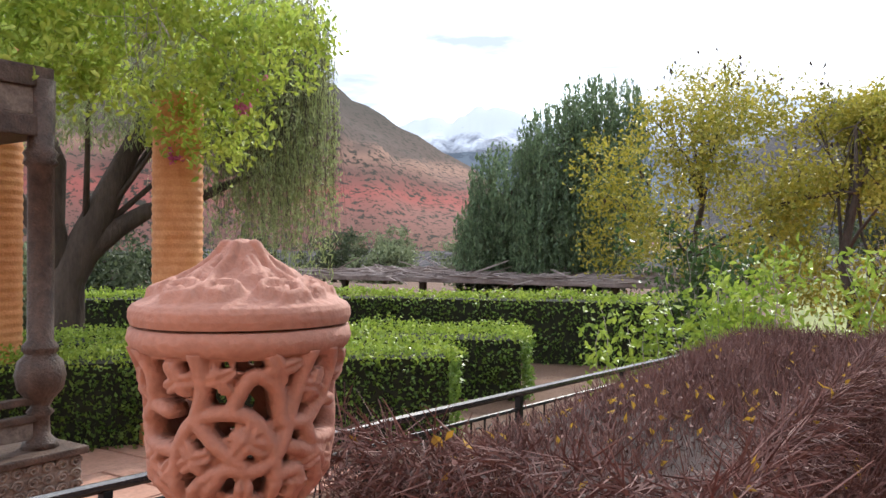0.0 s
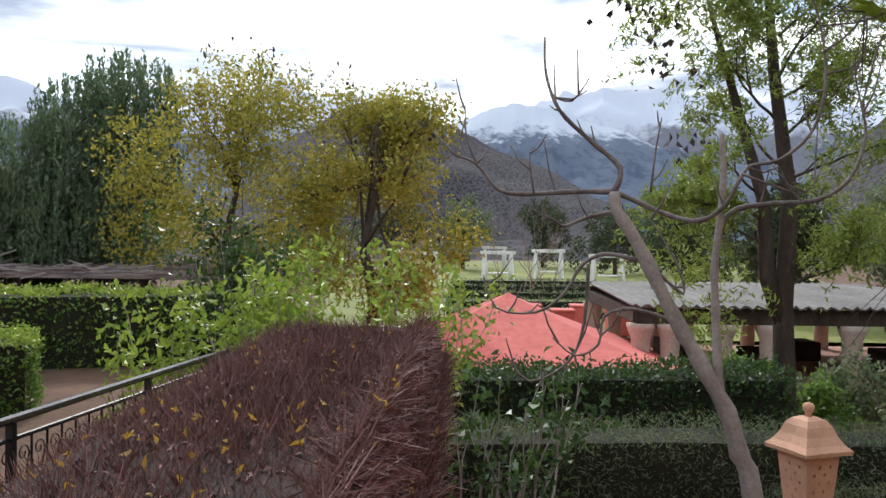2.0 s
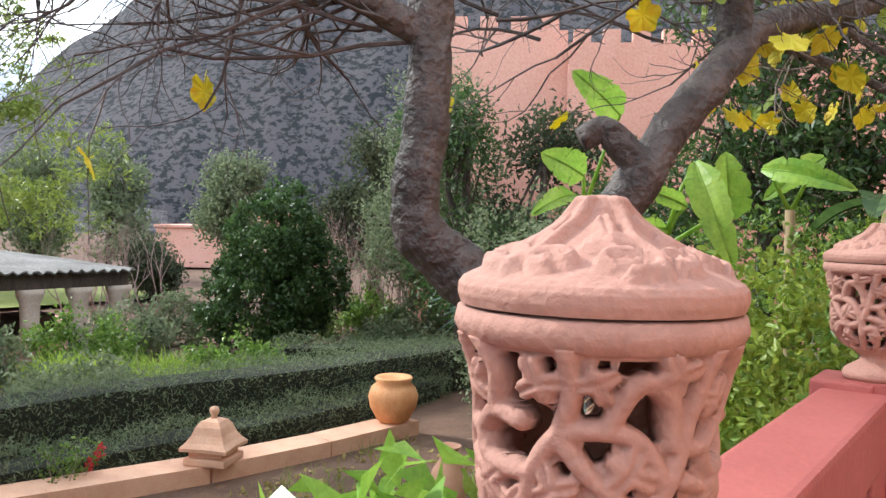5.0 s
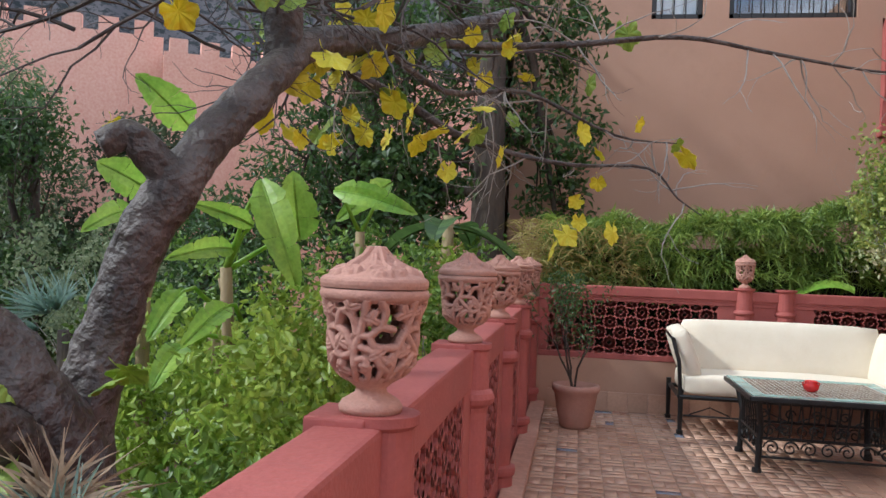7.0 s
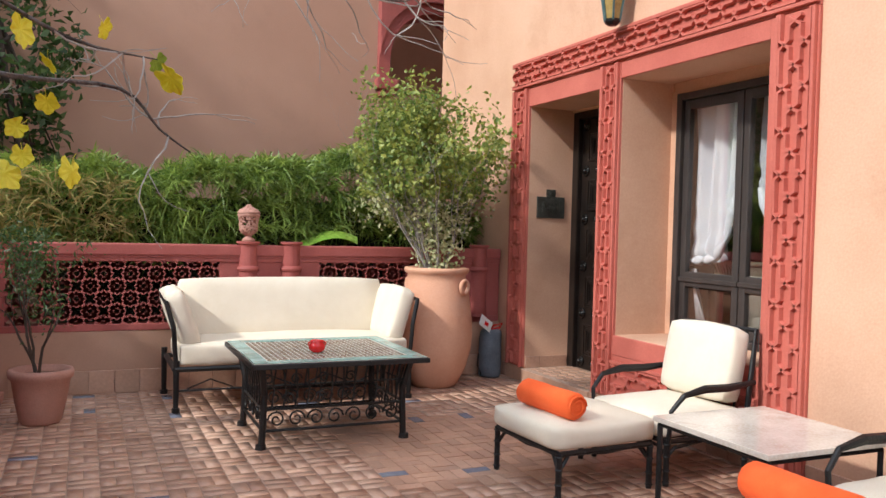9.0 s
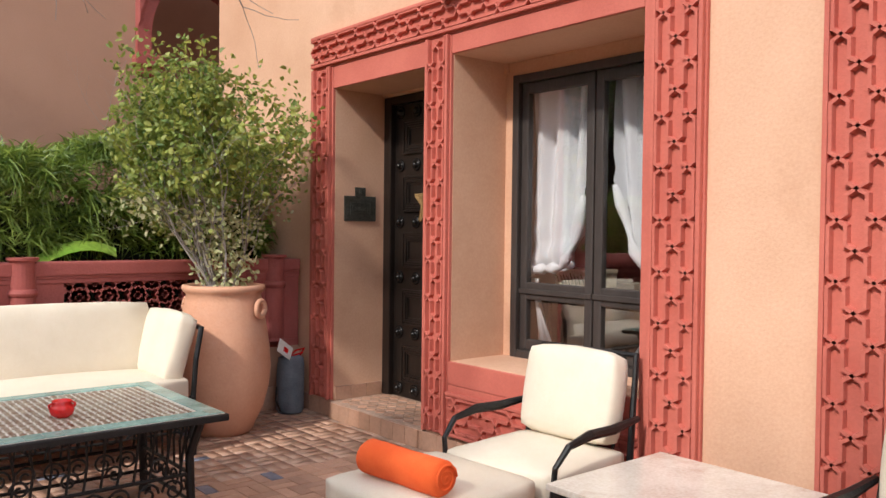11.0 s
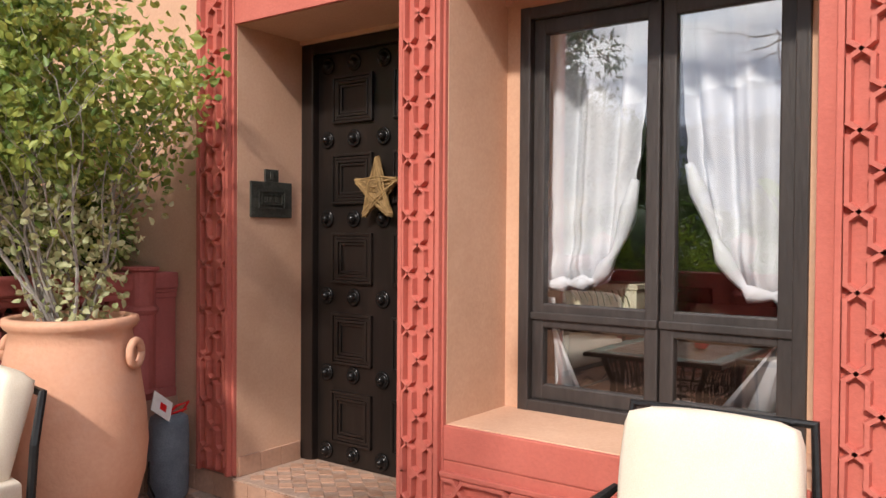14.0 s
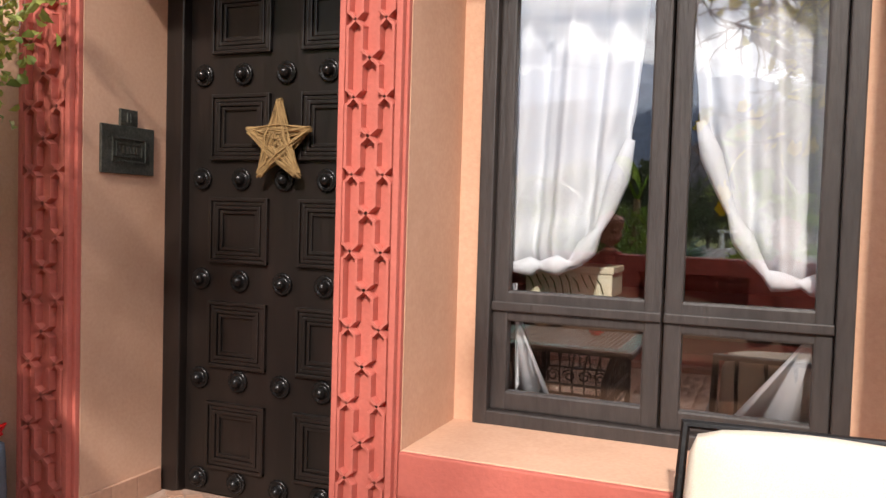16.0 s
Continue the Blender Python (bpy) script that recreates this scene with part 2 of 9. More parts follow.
def box(bm, x0, y0, z0, x1, y1, z1, bevel=0.0, m=None):
    r = bmesh.ops.create_cube(bm, size=1)
    vs = r["verts"]
    bmesh.ops.scale(bm, vec=(x1 - x0, y1 - y0, z1 - z0), verts=vs)
    bmesh.ops.translate(bm, vec=((x0 + x1) / 2, (y0 + y1) / 2, (z0 + z1) / 2), verts=vs)
    if bevel:
        es = list({e for v in vs for e in v.link_edges})
        r2 = bmesh.ops.bevel(bm, geom=es, offset=bevel, segments=2, affect="EDGES", profile=0.6)
        vs = list({v for f in r2["faces"] for v in f.verts} | {v for v in vs if v.is_valid})
    if m is not None:
        bmesh.ops.transform(bm, matrix=m, verts=vs)
    return vs


def boxed(x0, y0, z0, x1, y1, z1, bevel=0.0):
    bm = bmesh.new()
    box(bm, x0, y0, z0, x1, y1, z1, bevel)
    return bm


def lathe(bm, profile, seg=24, at=(0, 0, 0), wobble=None):
    """Turns (radius, height) pairs round the upright axis."""
    rings = []
    for r, z in profile:
        ring = []
        for k in range(seg):
            a = 2 * math.pi * k / seg
            rr = r * (wobble(a, z) if wobble else 1)
            ring.append(bm.verts.new((at[0] + rr * math.cos(a), at[1] + rr * math.sin(a), at[2] + z)))
        rings.append(ring)
    for a, b in zip(rings, rings[1:]):
        for k in range(seg):
            bm.faces.new((a[k], a[(k + 1) % seg], b[(k + 1) % seg], b[k]))
    if profile[0][0] > 1e-4:
        bm.faces.new(list(reversed(rings[0])))
    if profile[-1][0] > 1e-4:
        bm.faces.new(rings[-1])
    return rings


def tube(bm, pts, radii, seg=6, cap=True):
    """Sweeps a circle along points."""
    pts = [Vector(p) for p in pts]
    if not hasattr(radii, "__len__"):
        radii = [radii] * len(pts)
    rings = []
    up = Vector((0.31, 0.17, 0.93)).normalized()
    for i, p in enumerate(pts):
        d = (pts[min(i + 1, len(pts) - 1)] - pts[max(i - 1, 0)])
        d = d.normalized() if d.length > 1e-7 else Vector((0, 0, 1))
        ref = up if abs(d.dot(up)) < 0.9 else Vector((1, 0, 0))
        s = d.cross(ref).normalized()
        if rings:
            s = (prev - d * prev.dot(d))
            s = s.normalized() if s.length > 1e-6 else d.cross(ref).normalized()
        prev = s
        t = d.cross(s)
        rings.append([bm.verts.new(p + (s * math.cos(2 * math.pi * k / seg) + t * math.sin(2 * math.pi * k / seg)) * radii[i]) for k in range(seg)])
    for a, b in zip(rings, rings[1:]):
        for k in range(seg):
            bm.faces.new((a[k], a[(k + 1) % seg], b[(k + 1) % seg], b[k]))
    if cap and seg > 2:
        bm.faces.new(list(reversed(rings[0])))
        bm.faces.new(rings[-1])


def arrays(name, verts, faces, mat_, parent=None, smooth=False, label=""):
    """A mesh object from numpy arrays; faces: (n, 3) or (n, 4)."""
    me = bpy.data.meshes.new(name)
    verts = np.asarray(verts, dtype=np.float32)
    faces = np.asarray(faces, dtype=np.int32)
    k = faces.shape[1]
    me.vertices.add(len(verts))
    me.vertices.foreach_set("co", verts.ravel())
    me.loops.add(faces.size)
    me.loops.foreach_set("vertex_index", faces.ravel())
    me.polygons.add(len(faces))
    me.polygons.foreach_set("loop_start", np.arange(0, faces.size, k, dtype=np.int32))
    me.polygons.foreach_set("loop_total", np.full(len(faces), k, dtype=np.int32))
    if smooth:
        me.polygons.foreach_set("use_smooth", np.ones(len(faces), dtype=bool))
    me.update(calc_edges=True)
    me.materials.append(mat_)
    ob = new(name, me)
    if parent:
        ob.parent = parent
    if label:
        ob["label"] = label
    return ob


rng = np.random.default_rng(7)


def leaves(centres, length, width, direction=None, spread=1.0, droop=0.0, fold=0.25, oval=False):
    """Arrays of small folded leaves at the given centres: bent rhombs, or ovals of two halves."""
    c = np.asarray(centres, dtype=float)
    n = len(c)
    d = rng.normal(size=(n, 3)) * spread
    if direction is not None:
        d = d + np.asarray(direction)
    d[:, 2] -= droop
    d /= np.linalg.norm(d, axis=1)[:, None] + 1e-9
    s = np.cross(d, rng.normal(size=(n, 3)))
    s /= np.linalg.norm(s, axis=1)[:, None] + 1e-9
    u = np.cross(s, d)
    ln = length * rng.uniform(0.65, 1.25, n)[:, None]
    wd = width * rng.uniform(0.7, 1.25, n)[:, None]
    base = c - d * ln * 0.5
    tip = c + d * ln * 0.5 - u * ln * fold * 0.5
    if oval:
        rim = [c + d * ln * k + sg * s * wd * w + u * wd * fold * w * 2 for k, w, sg in ((-0.22, 0.46, 1), (0.16, 0.44, 1), (0.16, 0.44, -1), (-0.22, 0.46, -1))]
        v = np.stack([base, rim[0], rim[1], tip, rim[2], rim[3]], 1).reshape(-1, 3)
        o = np.arange(n)[:, None] * 6
        return v, np.concatenate([o + np.array([[0, 1, 2, 3]]), o + np.array([[0, 3, 4, 5]])])
    mid = c + u * wd * 0.1
    a = mid + s * wd * 0.5 + u * wd * fold
    b = mid - s * wd * 0.5 + u * wd * fold
    v = np.stack([base, a, tip, b], 1).reshape(-1, 3)
    f = np.arange(4 * n).reshape(-1, 4)
    return v, f


def strands(starts, dirs, length, width, sag=0.0, seg=3, taper=0.3):
    """Thin bent blades or twigs as crossed ribbons from arrays."""
    s = np.asarray(starts, float)
    d = np.asarray(dirs, float)
    d = d / (np.linalg.norm(d, axis=1)[:, None] + 1e-9)
    n = len(s)
    side = np.cross(d, rng.normal(size=(n, 3)))
    side /= np.linalg.norm(side, axis=1)[:, None] + 1e-9
    ln = (length * rng.uniform(0.6, 1.3, n))[:, None]
    rows = []
    for k in range(seg + 1):
        t = k / seg
        p = s + d * ln * t
        p[:, 2] -= sag * (t * ln[:, 0]) ** 2
        w = width * (1 - (1 - taper) * t) * 0.5
        rows.append(np.stack([p - side * w, p + side * w], 1))
    v = np.stack(rows, 1).reshape(n, -1, 3)
    m = (seg + 1) * 2
    f = np.array([[2 * k, 2 * k + 1, 2 * k + 3, 2 * k + 2] for k in range(seg)])
    fs = (np.arange(n)[:, None, None] * m + f[None]).reshape(-1, 4)
    return v.reshape(-1, 3), fs


# ---- terrace: floor, walls, facade ----
def setting(name, bm, mat_, label, smooth=False):
    return tagged(part(name, bm, mat_, None, "", smooth), label, "", "", "structure")


FX = 3.43       # outer face of the house wall
floor = setting("floor", boxed(-0.54, -3.2, -1.3, 3.46, 7.46, -0.0035), M["floor_joint"], "terrace floor of small worn clay tiles with a few blue ones")

# house wall with a door bay and two window bays
wall_house = thing("wall_house", "ochre plastered house wall with carved red surrounds", "wall", kind="structure")


def wall_piece(x0, y0, z0, x1, y1, z1, mat_="plaster", name="wall_panel"):
    return part(name, boxed(x0, y0, z0, x1, y1, z1), M[mat_], wall_house)


DOOR = (5.962, 6.985, 0.13, 2.27)
WIN = (4.415, 5.738, 0.55, 2.31)
WIN2 = (1.95, 3.30, 0.55, 2.31)
TOP = 5.2
wall_piece(FX, DOOR[1], 0, FX + 0.42, 8.62, TOP)
wall_piece(FX, DOOR[0], DOOR[3], FX + 0.42, DOOR[1], TOP)
wall_piece(FX, WIN[1], 0, FX + 0.42, DOOR[0], TOP)
wall_piece(FX, WIN[0], 0, FX + 0.42, WIN[1], WIN[2])
wall_piece(FX, WIN[0], WIN[3], FX + 0.42, WIN[1], TOP)
wall_piece(FX, WIN2[1], 0, FX + 0.42, WIN[0], TOP)
wall_piece(FX, WIN2[0], 0, FX + 0.42, WIN2[1], WIN2[2])
wall_piece(FX, WIN2[0], WIN2[3], FX + 0.42, WIN2[1], TOP)
wall_piece(FX, -3.0, 0, FX + 0.42, WIN2[0], TOP)
wall_piece(FX, 8.62, -1.3, FX + 4.5, 8.85, TOP)
# inner leaf of the wall round the window frames
for (a, b, c, d) in (WIN, WIN2):
    wall_piece(FX + 0.42, a - 0.4, 0, FX + 0.56, a + 0.112, TOP)
    wall_piece(FX + 0.42, b - 0.073, 0, FX + 0.56, b + 0.3, TOP)
    wall_piece(FX + 0.42, a + 0.112, 0, FX + 0.56, b - 0.073, c - 0.0)
    wall_piece(FX + 0.42, a + 0.112, d - 0.08, FX + 0.56, b - 0.073, TOP)
wall_piece(FX + 0.40, DOOR[0] - 0.25, DOOR[3] - 0.02, FX + 0.56, DOOR[1] + 0.2, TOP)

# room behind the window: floor, back wall, ceiling
room = thing("wall_room", "room behind the window, its dimness put into dark walls", "wall", kind="structure")
# Dark brown surfaces stand in for the low light indoors.
M["room"] = material("painted_dim_inside", (0.10, 0.06, 0.04), (0.16, 0.10, 0.07), 0.9, 1.0, 30, 0.1)
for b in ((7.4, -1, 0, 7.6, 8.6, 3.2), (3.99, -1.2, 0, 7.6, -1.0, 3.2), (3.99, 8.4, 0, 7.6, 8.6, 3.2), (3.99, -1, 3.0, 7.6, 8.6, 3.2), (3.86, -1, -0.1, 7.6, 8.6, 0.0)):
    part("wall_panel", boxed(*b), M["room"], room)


def chain(bm, p0, p1, width, period=0.2245, depth=0.025, node=None):
    """Carved band of interlaced strands between two points of the wall face (y, z): the inner pair crosses on the
    middle line, and each inner strand crosses its outer neighbour half a period further on."""
    (ya, za), (yb, zb) = p0, p1
    L = math.hypot(yb - ya, zb - za)
    dy, dz = (yb - ya) / L, (zb - za) / L
    P = period
    off = ((node - za) % P if dz > 0.5 else 0.0) if node else 0.0
    band = width * 0.098
    idx = [0]

    def at(s, w, x):
        return (x, ya + dy * s - dz * w, za + dz * s + dy * w)

    def strip(s0, w0, s1, w1):
        if min(s0, s1) < -1e-4 or max(s0, s1) > L + 1e-4:
            return
        ds, dw = s1 - s0, w1 - w0
        q = math.hypot(ds, dw)
        ux, uw = ds / q, dw / q
        e = band * 0.30
        s0, w0, s1, w1 = s0 - ux * e, w0 - uw * e, s1 + ux * e, w1 + uw * e
        idx[0] += 1
        dp = depth + 0.0004 * (idx[0] % 7)
        h, k = band / 2, band / 2 - 0.004
        lo = [(s0 - uw * h, w0 + ux * h), (s0 + uw * h, w0 - ux * h), (s1 + uw * h, w1 - ux * h), (s1 - uw * h, w1 + ux * h)]
        hi = [(s0 - uw * k, w0 + ux * k), (s0 + uw * k, w0 - ux * k), (s1 + uw * k, w1 - ux * k), (s1 - uw * k, w1 + ux * k)]
        a = [bm.verts.new(at(s, w, FX - 0.0215)) for s, w in lo]
        b = [bm.verts.new(at(s, w, FX - 0.0222 - dp)) for s, w in hi]
        bm.faces.new(b)
        for i in range(4):
            bm.faces.new((a[i], a[(i + 1) % 4], b[(i + 1) % 4], b[i]))
    A, B, C = width * 0.165, width * 0.45, width * 0.305
    i = -1
    while off + i * P < L:
        s = off + i * P
        for sg in (-1, 1):
            line = [(0, 0), (0.10, A), (0.25, A), (0.40, A), (0.5, C), (0.60, A), (0.75, A), (0.90, A), (1.0, 0)]
            for (k0, w0), (k1, w1) in zip(line, line[1:]):
                strip(s + P * k0, sg * w0, s + P * k1, sg * w1)
            line = [(0, B), (0.2, B), (0.40, B), (0.5, C), (0.60, B), (0.8, B), (1.0, B)]
            for (k0, w0), (k1, w1) in zip(line, line[1:]):
                strip(s + P * k0, sg * w0, s + P * k1, sg * w1)
        i += 1


def surround(name, pieces, label):
    t = thing(name, label, "trim", kind="structure")
    for (y0, z0, y1, z1, w0, w1) in pieces:
        part("backing", boxed(FX - 0.022, y0 + 0.0015, z0 + 0.001, FX - 0.0005, y1 - 0.0015, z1 - 0.001, 0.004), M["red_trim"], t)
        bm = bmesh.new()
        e = 0.02
        if (z1 - z0) > (y1 - y0):
            for ya, yb in ((w0, w0 + e), (w1 - e, w1)):
                box(bm, FX - 0.047, ya, z0, FX - 0.0222, yb, z1, 0.004)
            chain(bm, ((w0 + w1) / 2, z0 + 0.005), ((w0 + w1) / 2, z1 - 0.005), w1 - w0 - 0.04, node=1.47)
        else:
            for za, zb in ((w0, w0 + e), (w1 - e, w1)):
                box(bm, FX - 0.047, y0, za, FX - 0.0222, y1, zb, 0.004)
            chain(bm, (y0 + 0.005, (w0 + w1) / 2), (y1 - 0.005, (w0 + w1) / 2), w1 - w0 - 0.04)
        part("carved_band", bm, M["red_trim"], t)
    return t


surround("trim_door_and_window", [
    (6.985, 0.12, 7.25, 2.42, 7.0, 7.24),
    (5.738, 0.12, 5.962, 2.42, 5.748, 5.952),
    (4.095, 0.02, 4.415, 2.42, 4.105, 4.36),
    (4.095, 2.42, 7.25, 2.665, 2.435, 2.65),
    (4.415, 0.12, 5.738, 0.42, 0.13, 0.38),
], "carved red surround of interlaced hexagons round door and window")
t_ = thing("trim_plain_bands", "plain red band inside the carved surround", "trim", kind="structure")
part("band", boxed(FX - 0.02, 5.963, 2.2715, FX - 0.0005, 6.984, 2.42, 0.004), M["red_trim"], t_)
part("band", boxed(FX - 0.02, 4.416, 2.3115, FX - 0.0005, 5.737, 2.42, 0.004), M["red_trim"], t_)
part("band", boxed(FX - 0.024, 4.416, 0.42, FX - 0.001, 5.737, 0.552, 0.006), M["red_trim"], t_)
surround("trim_second_window", [
    (3.30, 0.02, 3.61, 2.42, 3.34, 3.60),
    (1.64, 0.02, 1.95, 2.42, 1.65, 1.91),
    (1.64, 2.42, 3.61, 2.665, 2.435, 2.65),
    (1.95, 0.12, 3.30, 0.42, 0.13, 0.38),
], "carved red surround of the second window")

# sills and door step
for (a, b, c, d) in (WIN, WIN2):
    setting("window_sill", boxed(FX + 0.0, a, c - 0.05, FX + 0.5, b, c + 0.004, 0.006), M["plaster"], "plastered deep window sill")
step = thing("door_step", "tiled door step of diagonal clay tiles with a plain riser", "step", kind="structure")
part("tread", boxed(FX - 0.03, 5.963, -0.01, FX + 0.46, 6.985, 0.115, 0.006), M["floor_joint"], step)

# skirting of clay tiles along the house
skirt = thing("baseboard", "clay tile skirting with a worn edge", "baseboard", kind="structure")


def skirting(x0, y0, x1, y1, h, thick, n):
    for i in range(n):
        a, b = i / n, (i + 1) / n
        ya, yb = y0 + (y1 - y0) * a, y0 + (y1 - y0) * b
        xa, xb = x0 + (x1 - x0) * a, x0 + (x1 - x0) * b
        g = 0.0015
        if abs(y1 - y0) > abs(x1 - x0):
            bm = boxed(min(x0, x0 - thick), min(ya, yb) + g, 0, max(x0, x0 - thick), max(ya, yb) - g, h, 0.003)
        else:
            bm = boxed(min(xa, xb) + g, min(y0, y0 - thick), 0, max(xa, xb) - g, max(y0, y0 - thick), h, 0.003)
        part("tile", bm, M["tile"], skirt)


skirting(FX, 6.99, FX, 7.60, 0.115, 0.016, 4)
skirting(FX - 0.03, 4.42, FX - 0.03, 5.98, 0.112, 0.012, 9)
skirting(FX, 3.62, FX, 4.09, 0.115, 0.016, 3)
skirting(-0.4, 7.452, 3.40, 7.452, 0.165, 0.016, 22)
for k in range(3):
    part("tile", boxed(FX + 0.005 + k * 0.132, 6.969, 0.116, FX + 0.134 + k * 0.132, 6.9845, 0.21, 0.003), M["tile"], skirt)

# ---- parapets ----


def lattice(bm, u0, u1, z0, z1, put, cell=0.115, band=0.026, thick=0.05):
    """Pierced panel of overlapping rounded loops; put(u, w, z) gives the place."""
    nu = max(2, round((u1 - u0) / cell))
    nz = max(2, round((z1 - z0) / cell))
    cu, cz = (u1 - u0) / nu, (z1 - z0) / nz

    def rod(pts):
        for (ua, za), (ub, zb) in zip(pts, pts[1:]):
            q = math.hypot(ub - ua, zb - za)
            if q < 1e-6:
                continue
            du, dz = (ub - ua) / q, (zb - za) / q
            ua_, za_, ub_, zb_ = ua - du * band * 0.25, za - dz * band * 0.25, ub + du * band * 0.25, zb + dz * band * 0.25
            h = band / 2
            c = [(ua_ - dz * h, za_ + du * h), (ua_ + dz * h, za_ - du * h), (ub_ + dz * h, zb_ - du * h), (ub_ - dz * h, zb_ + du * h)]
            f = [bm.verts.new(put(u, 0.5 * thick, z)) for u, z in c]
            k = [bm.verts.new(put(u, -0.5 * thick, z)) for u, z in c]
            bm.faces.new(f)
            bm.faces.new(list(reversed(k)))
            for i in range(4):
                bm.faces.new((f[i], k[i], k[(i + 1) % 4], f[(i + 1) % 4]))
    for i in range(nu):
        for j in range(nz):
            a, b = u0 + i * cu, z0 + j * cz
            m, n_ = a + cu / 2, b + cz / 2
            if (i + j) % 2 == 0:
                rod([(a, n_), (a + cu * 0.3, b + cz * 0.72), (m, b + cz)])
                rod([(m, b), (a + cu * 0.7, b + cz * 0.28), (a + cu, n_)])
                rod([(a + cu * 0.3, b + cz * 0.72), (a + cu * 0.7, b + cz * 0.28)])
            else:
                rod([(m, b + cz), (a + cu * 0.7, b + cz * 0.72), (a + cu, n_)])
                rod([(a, n_), (a + cu * 0.3, b + cz * 0.28), (m, b)])
                rod([(a + cu * 0.3, b + cz * 0.28), (a + cu * 0.7, b + cz * 0.72)])


PX0, PX1 = -0.69, -0.56
URN_Y = [-0.90, 0.413, 1.852, 3.329, 4.68, 6.08]
parapet = thing("parapet_garden", "dark red terrace parapet with pierced panels and rounded posts", "parapet", kind="structure")
ends = [*URN_Y, 7.45]
part("plinth", boxed(PX0, -0.97, -1.25, PX1, 7.56, 0.14, 0.004), M["red"], parapet)
for a, b in zip(ends, ends[1:]):
    part("rail", boxed(PX0 - 0.01, a + 0.06, 0.80, PX1 + 0.004, b - 0.06, 0.945, 0.012), M["red"], parapet)
    part("panel_backing", boxed(PX0, a + 0.06, 0.14, PX0 + 0.05, b - 0.06, 0.80), M["red"], parapet)
    for y0, y1 in ((a + 0.06, a + 0.26), (b - 0.26, b - 0.06)):
        part("pier", boxed(PX0 + 0.0503, y0, 0.14, PX1, y1, 0.80, 0.006), M["red"], parapet)
    bm = bmesh.new()
    lattice(bm, a + 0.26, b - 0.26, 0.16, 0.79, lambda u, w, z: (PX1 - 0.030 + w * 0.7, u, z), 0.10, 0.03, 0.07)
    part("lattice_panel", bm, M["red"], parapet)


def post(parent, x, y, z1, nx, ny):
    """Rounded fluted half column with two rings."""
    bm = bmesh.new()
    lathe(bm, [(0.085, 0.02), (0.085, 0.10), (0.097, 0.115), (0.100, 0.135), (0.097, 0.155), (0.072, 0.165), (0.070, 0.70), (0.074, 0.72),
               (0.092, 0.735), (0.098, 0.755), (0.092, 0.775), (0.074, 0.79), (0.072, z1 - 0.03), (0.082, z1 - 0.02), (0.082, z1)], 28, (x, y, 0),
          lambda a, z: 1 - (0.035 * (math.cos(a * 9) > 0.86) if (0.17 < z < 0.70 or 0.79 < z < z1 - 0.025) else 0))
    return part("post", bm, M["red"], parent, "", False)


for y in (*URN_Y, 7.45):
    post(parapet, -0.575, y, 0.965, 1, 0)
    part("post_block", boxed(PX0 - 0.03, y - 0.085, 0.14, PX1 - 0.03, y + 0.085, 0.962, 0.006), M["red"], parapet)

back = thing("parapet_back", "dark red back parapet with pierced lattice over a plastered base", "parapet", kind="structure")
part("base", boxed(-0.56, 7.452, -1.25, 3.43, 7.60, 0.45, 0.003), M["plaster_brown"], back)
part("lower_rail", boxed(-0.5, 7.448, 0.45, 3.42, 7.60, 0.50, 0.006), M["red"], back)
part("top_rail", boxed(-0.5, 7.43, 1.0, 3.42, 7.61, 1.085, 0.012), M["red"], back)
part("moulding", boxed(-0.5, 7.445, 0.955, 3.42, 7.60, 0.985, 0.006), M["red"], back)
part("moulding", boxed(-0.5, 7.44, 0.985, 3.42, 7.605, 1.0, 0.003), M["red"], back)
for x0, x1 in ((-0.42, 1.02), (1.80, 3.05)):
    bm = bmesh.new()
    lattice(bm, x0, x1, 0.50, 0.955, lambda u, w, z: (u, 7.50 + w, z), 0.092, 0.036, 0.085)
    part("lattice_panel", bm, M["red"], back)
for x0, x1 in ((-0.5, -0.42), (1.02, 1.80), (3.05, 3.42)):
    part("pier", boxed(x0, 7.455, 0.50, x1, 7.60, 0.955, 0.004), M["red"], back)
for x in (1.235, 1.57, 3.22):
    bm = bmesh.new()
    lathe(bm, [(0.085, 0.50), (0.072, 0.52), (0.070, 0.88), (0.082, 0.89), (0.088, 0.905), (0.082, 0.92), (0.07, 0.93), (0.07, 1.09), (0.09, 1.10), (0.09, 1.115)], 20, (x, 7.46, 0),
          lambda a, z: 1 - (0.05 * (math.cos(a * 10) > 0.7) if 0.53 < z < 0.87 else 0))
    part("post", bm, M["red"], back)
# parapet on the short side, where the terrace ends
south = thing("parapet_south", "dark red parapet with a plain rail at the end of the terrace", "parapet", kind="structure")
part("wall_panel", boxed(-0.54, -3.2, -1.25, 3.43, -3.05, 0.45, 0.01), M["red"], south)
part("wall_panel", boxed(-0.69, -3.2, -1.25, -0.55, -0.98, 0.35, 0.01), M["red"], south)
# raised kerb along the garden parapet
setting("kerb", boxed(-0.545, -3.0, -0.01, -0.42, 7.45, 0.05, 0.008), M["stone_red"], "worn stone kerb along the parapet")

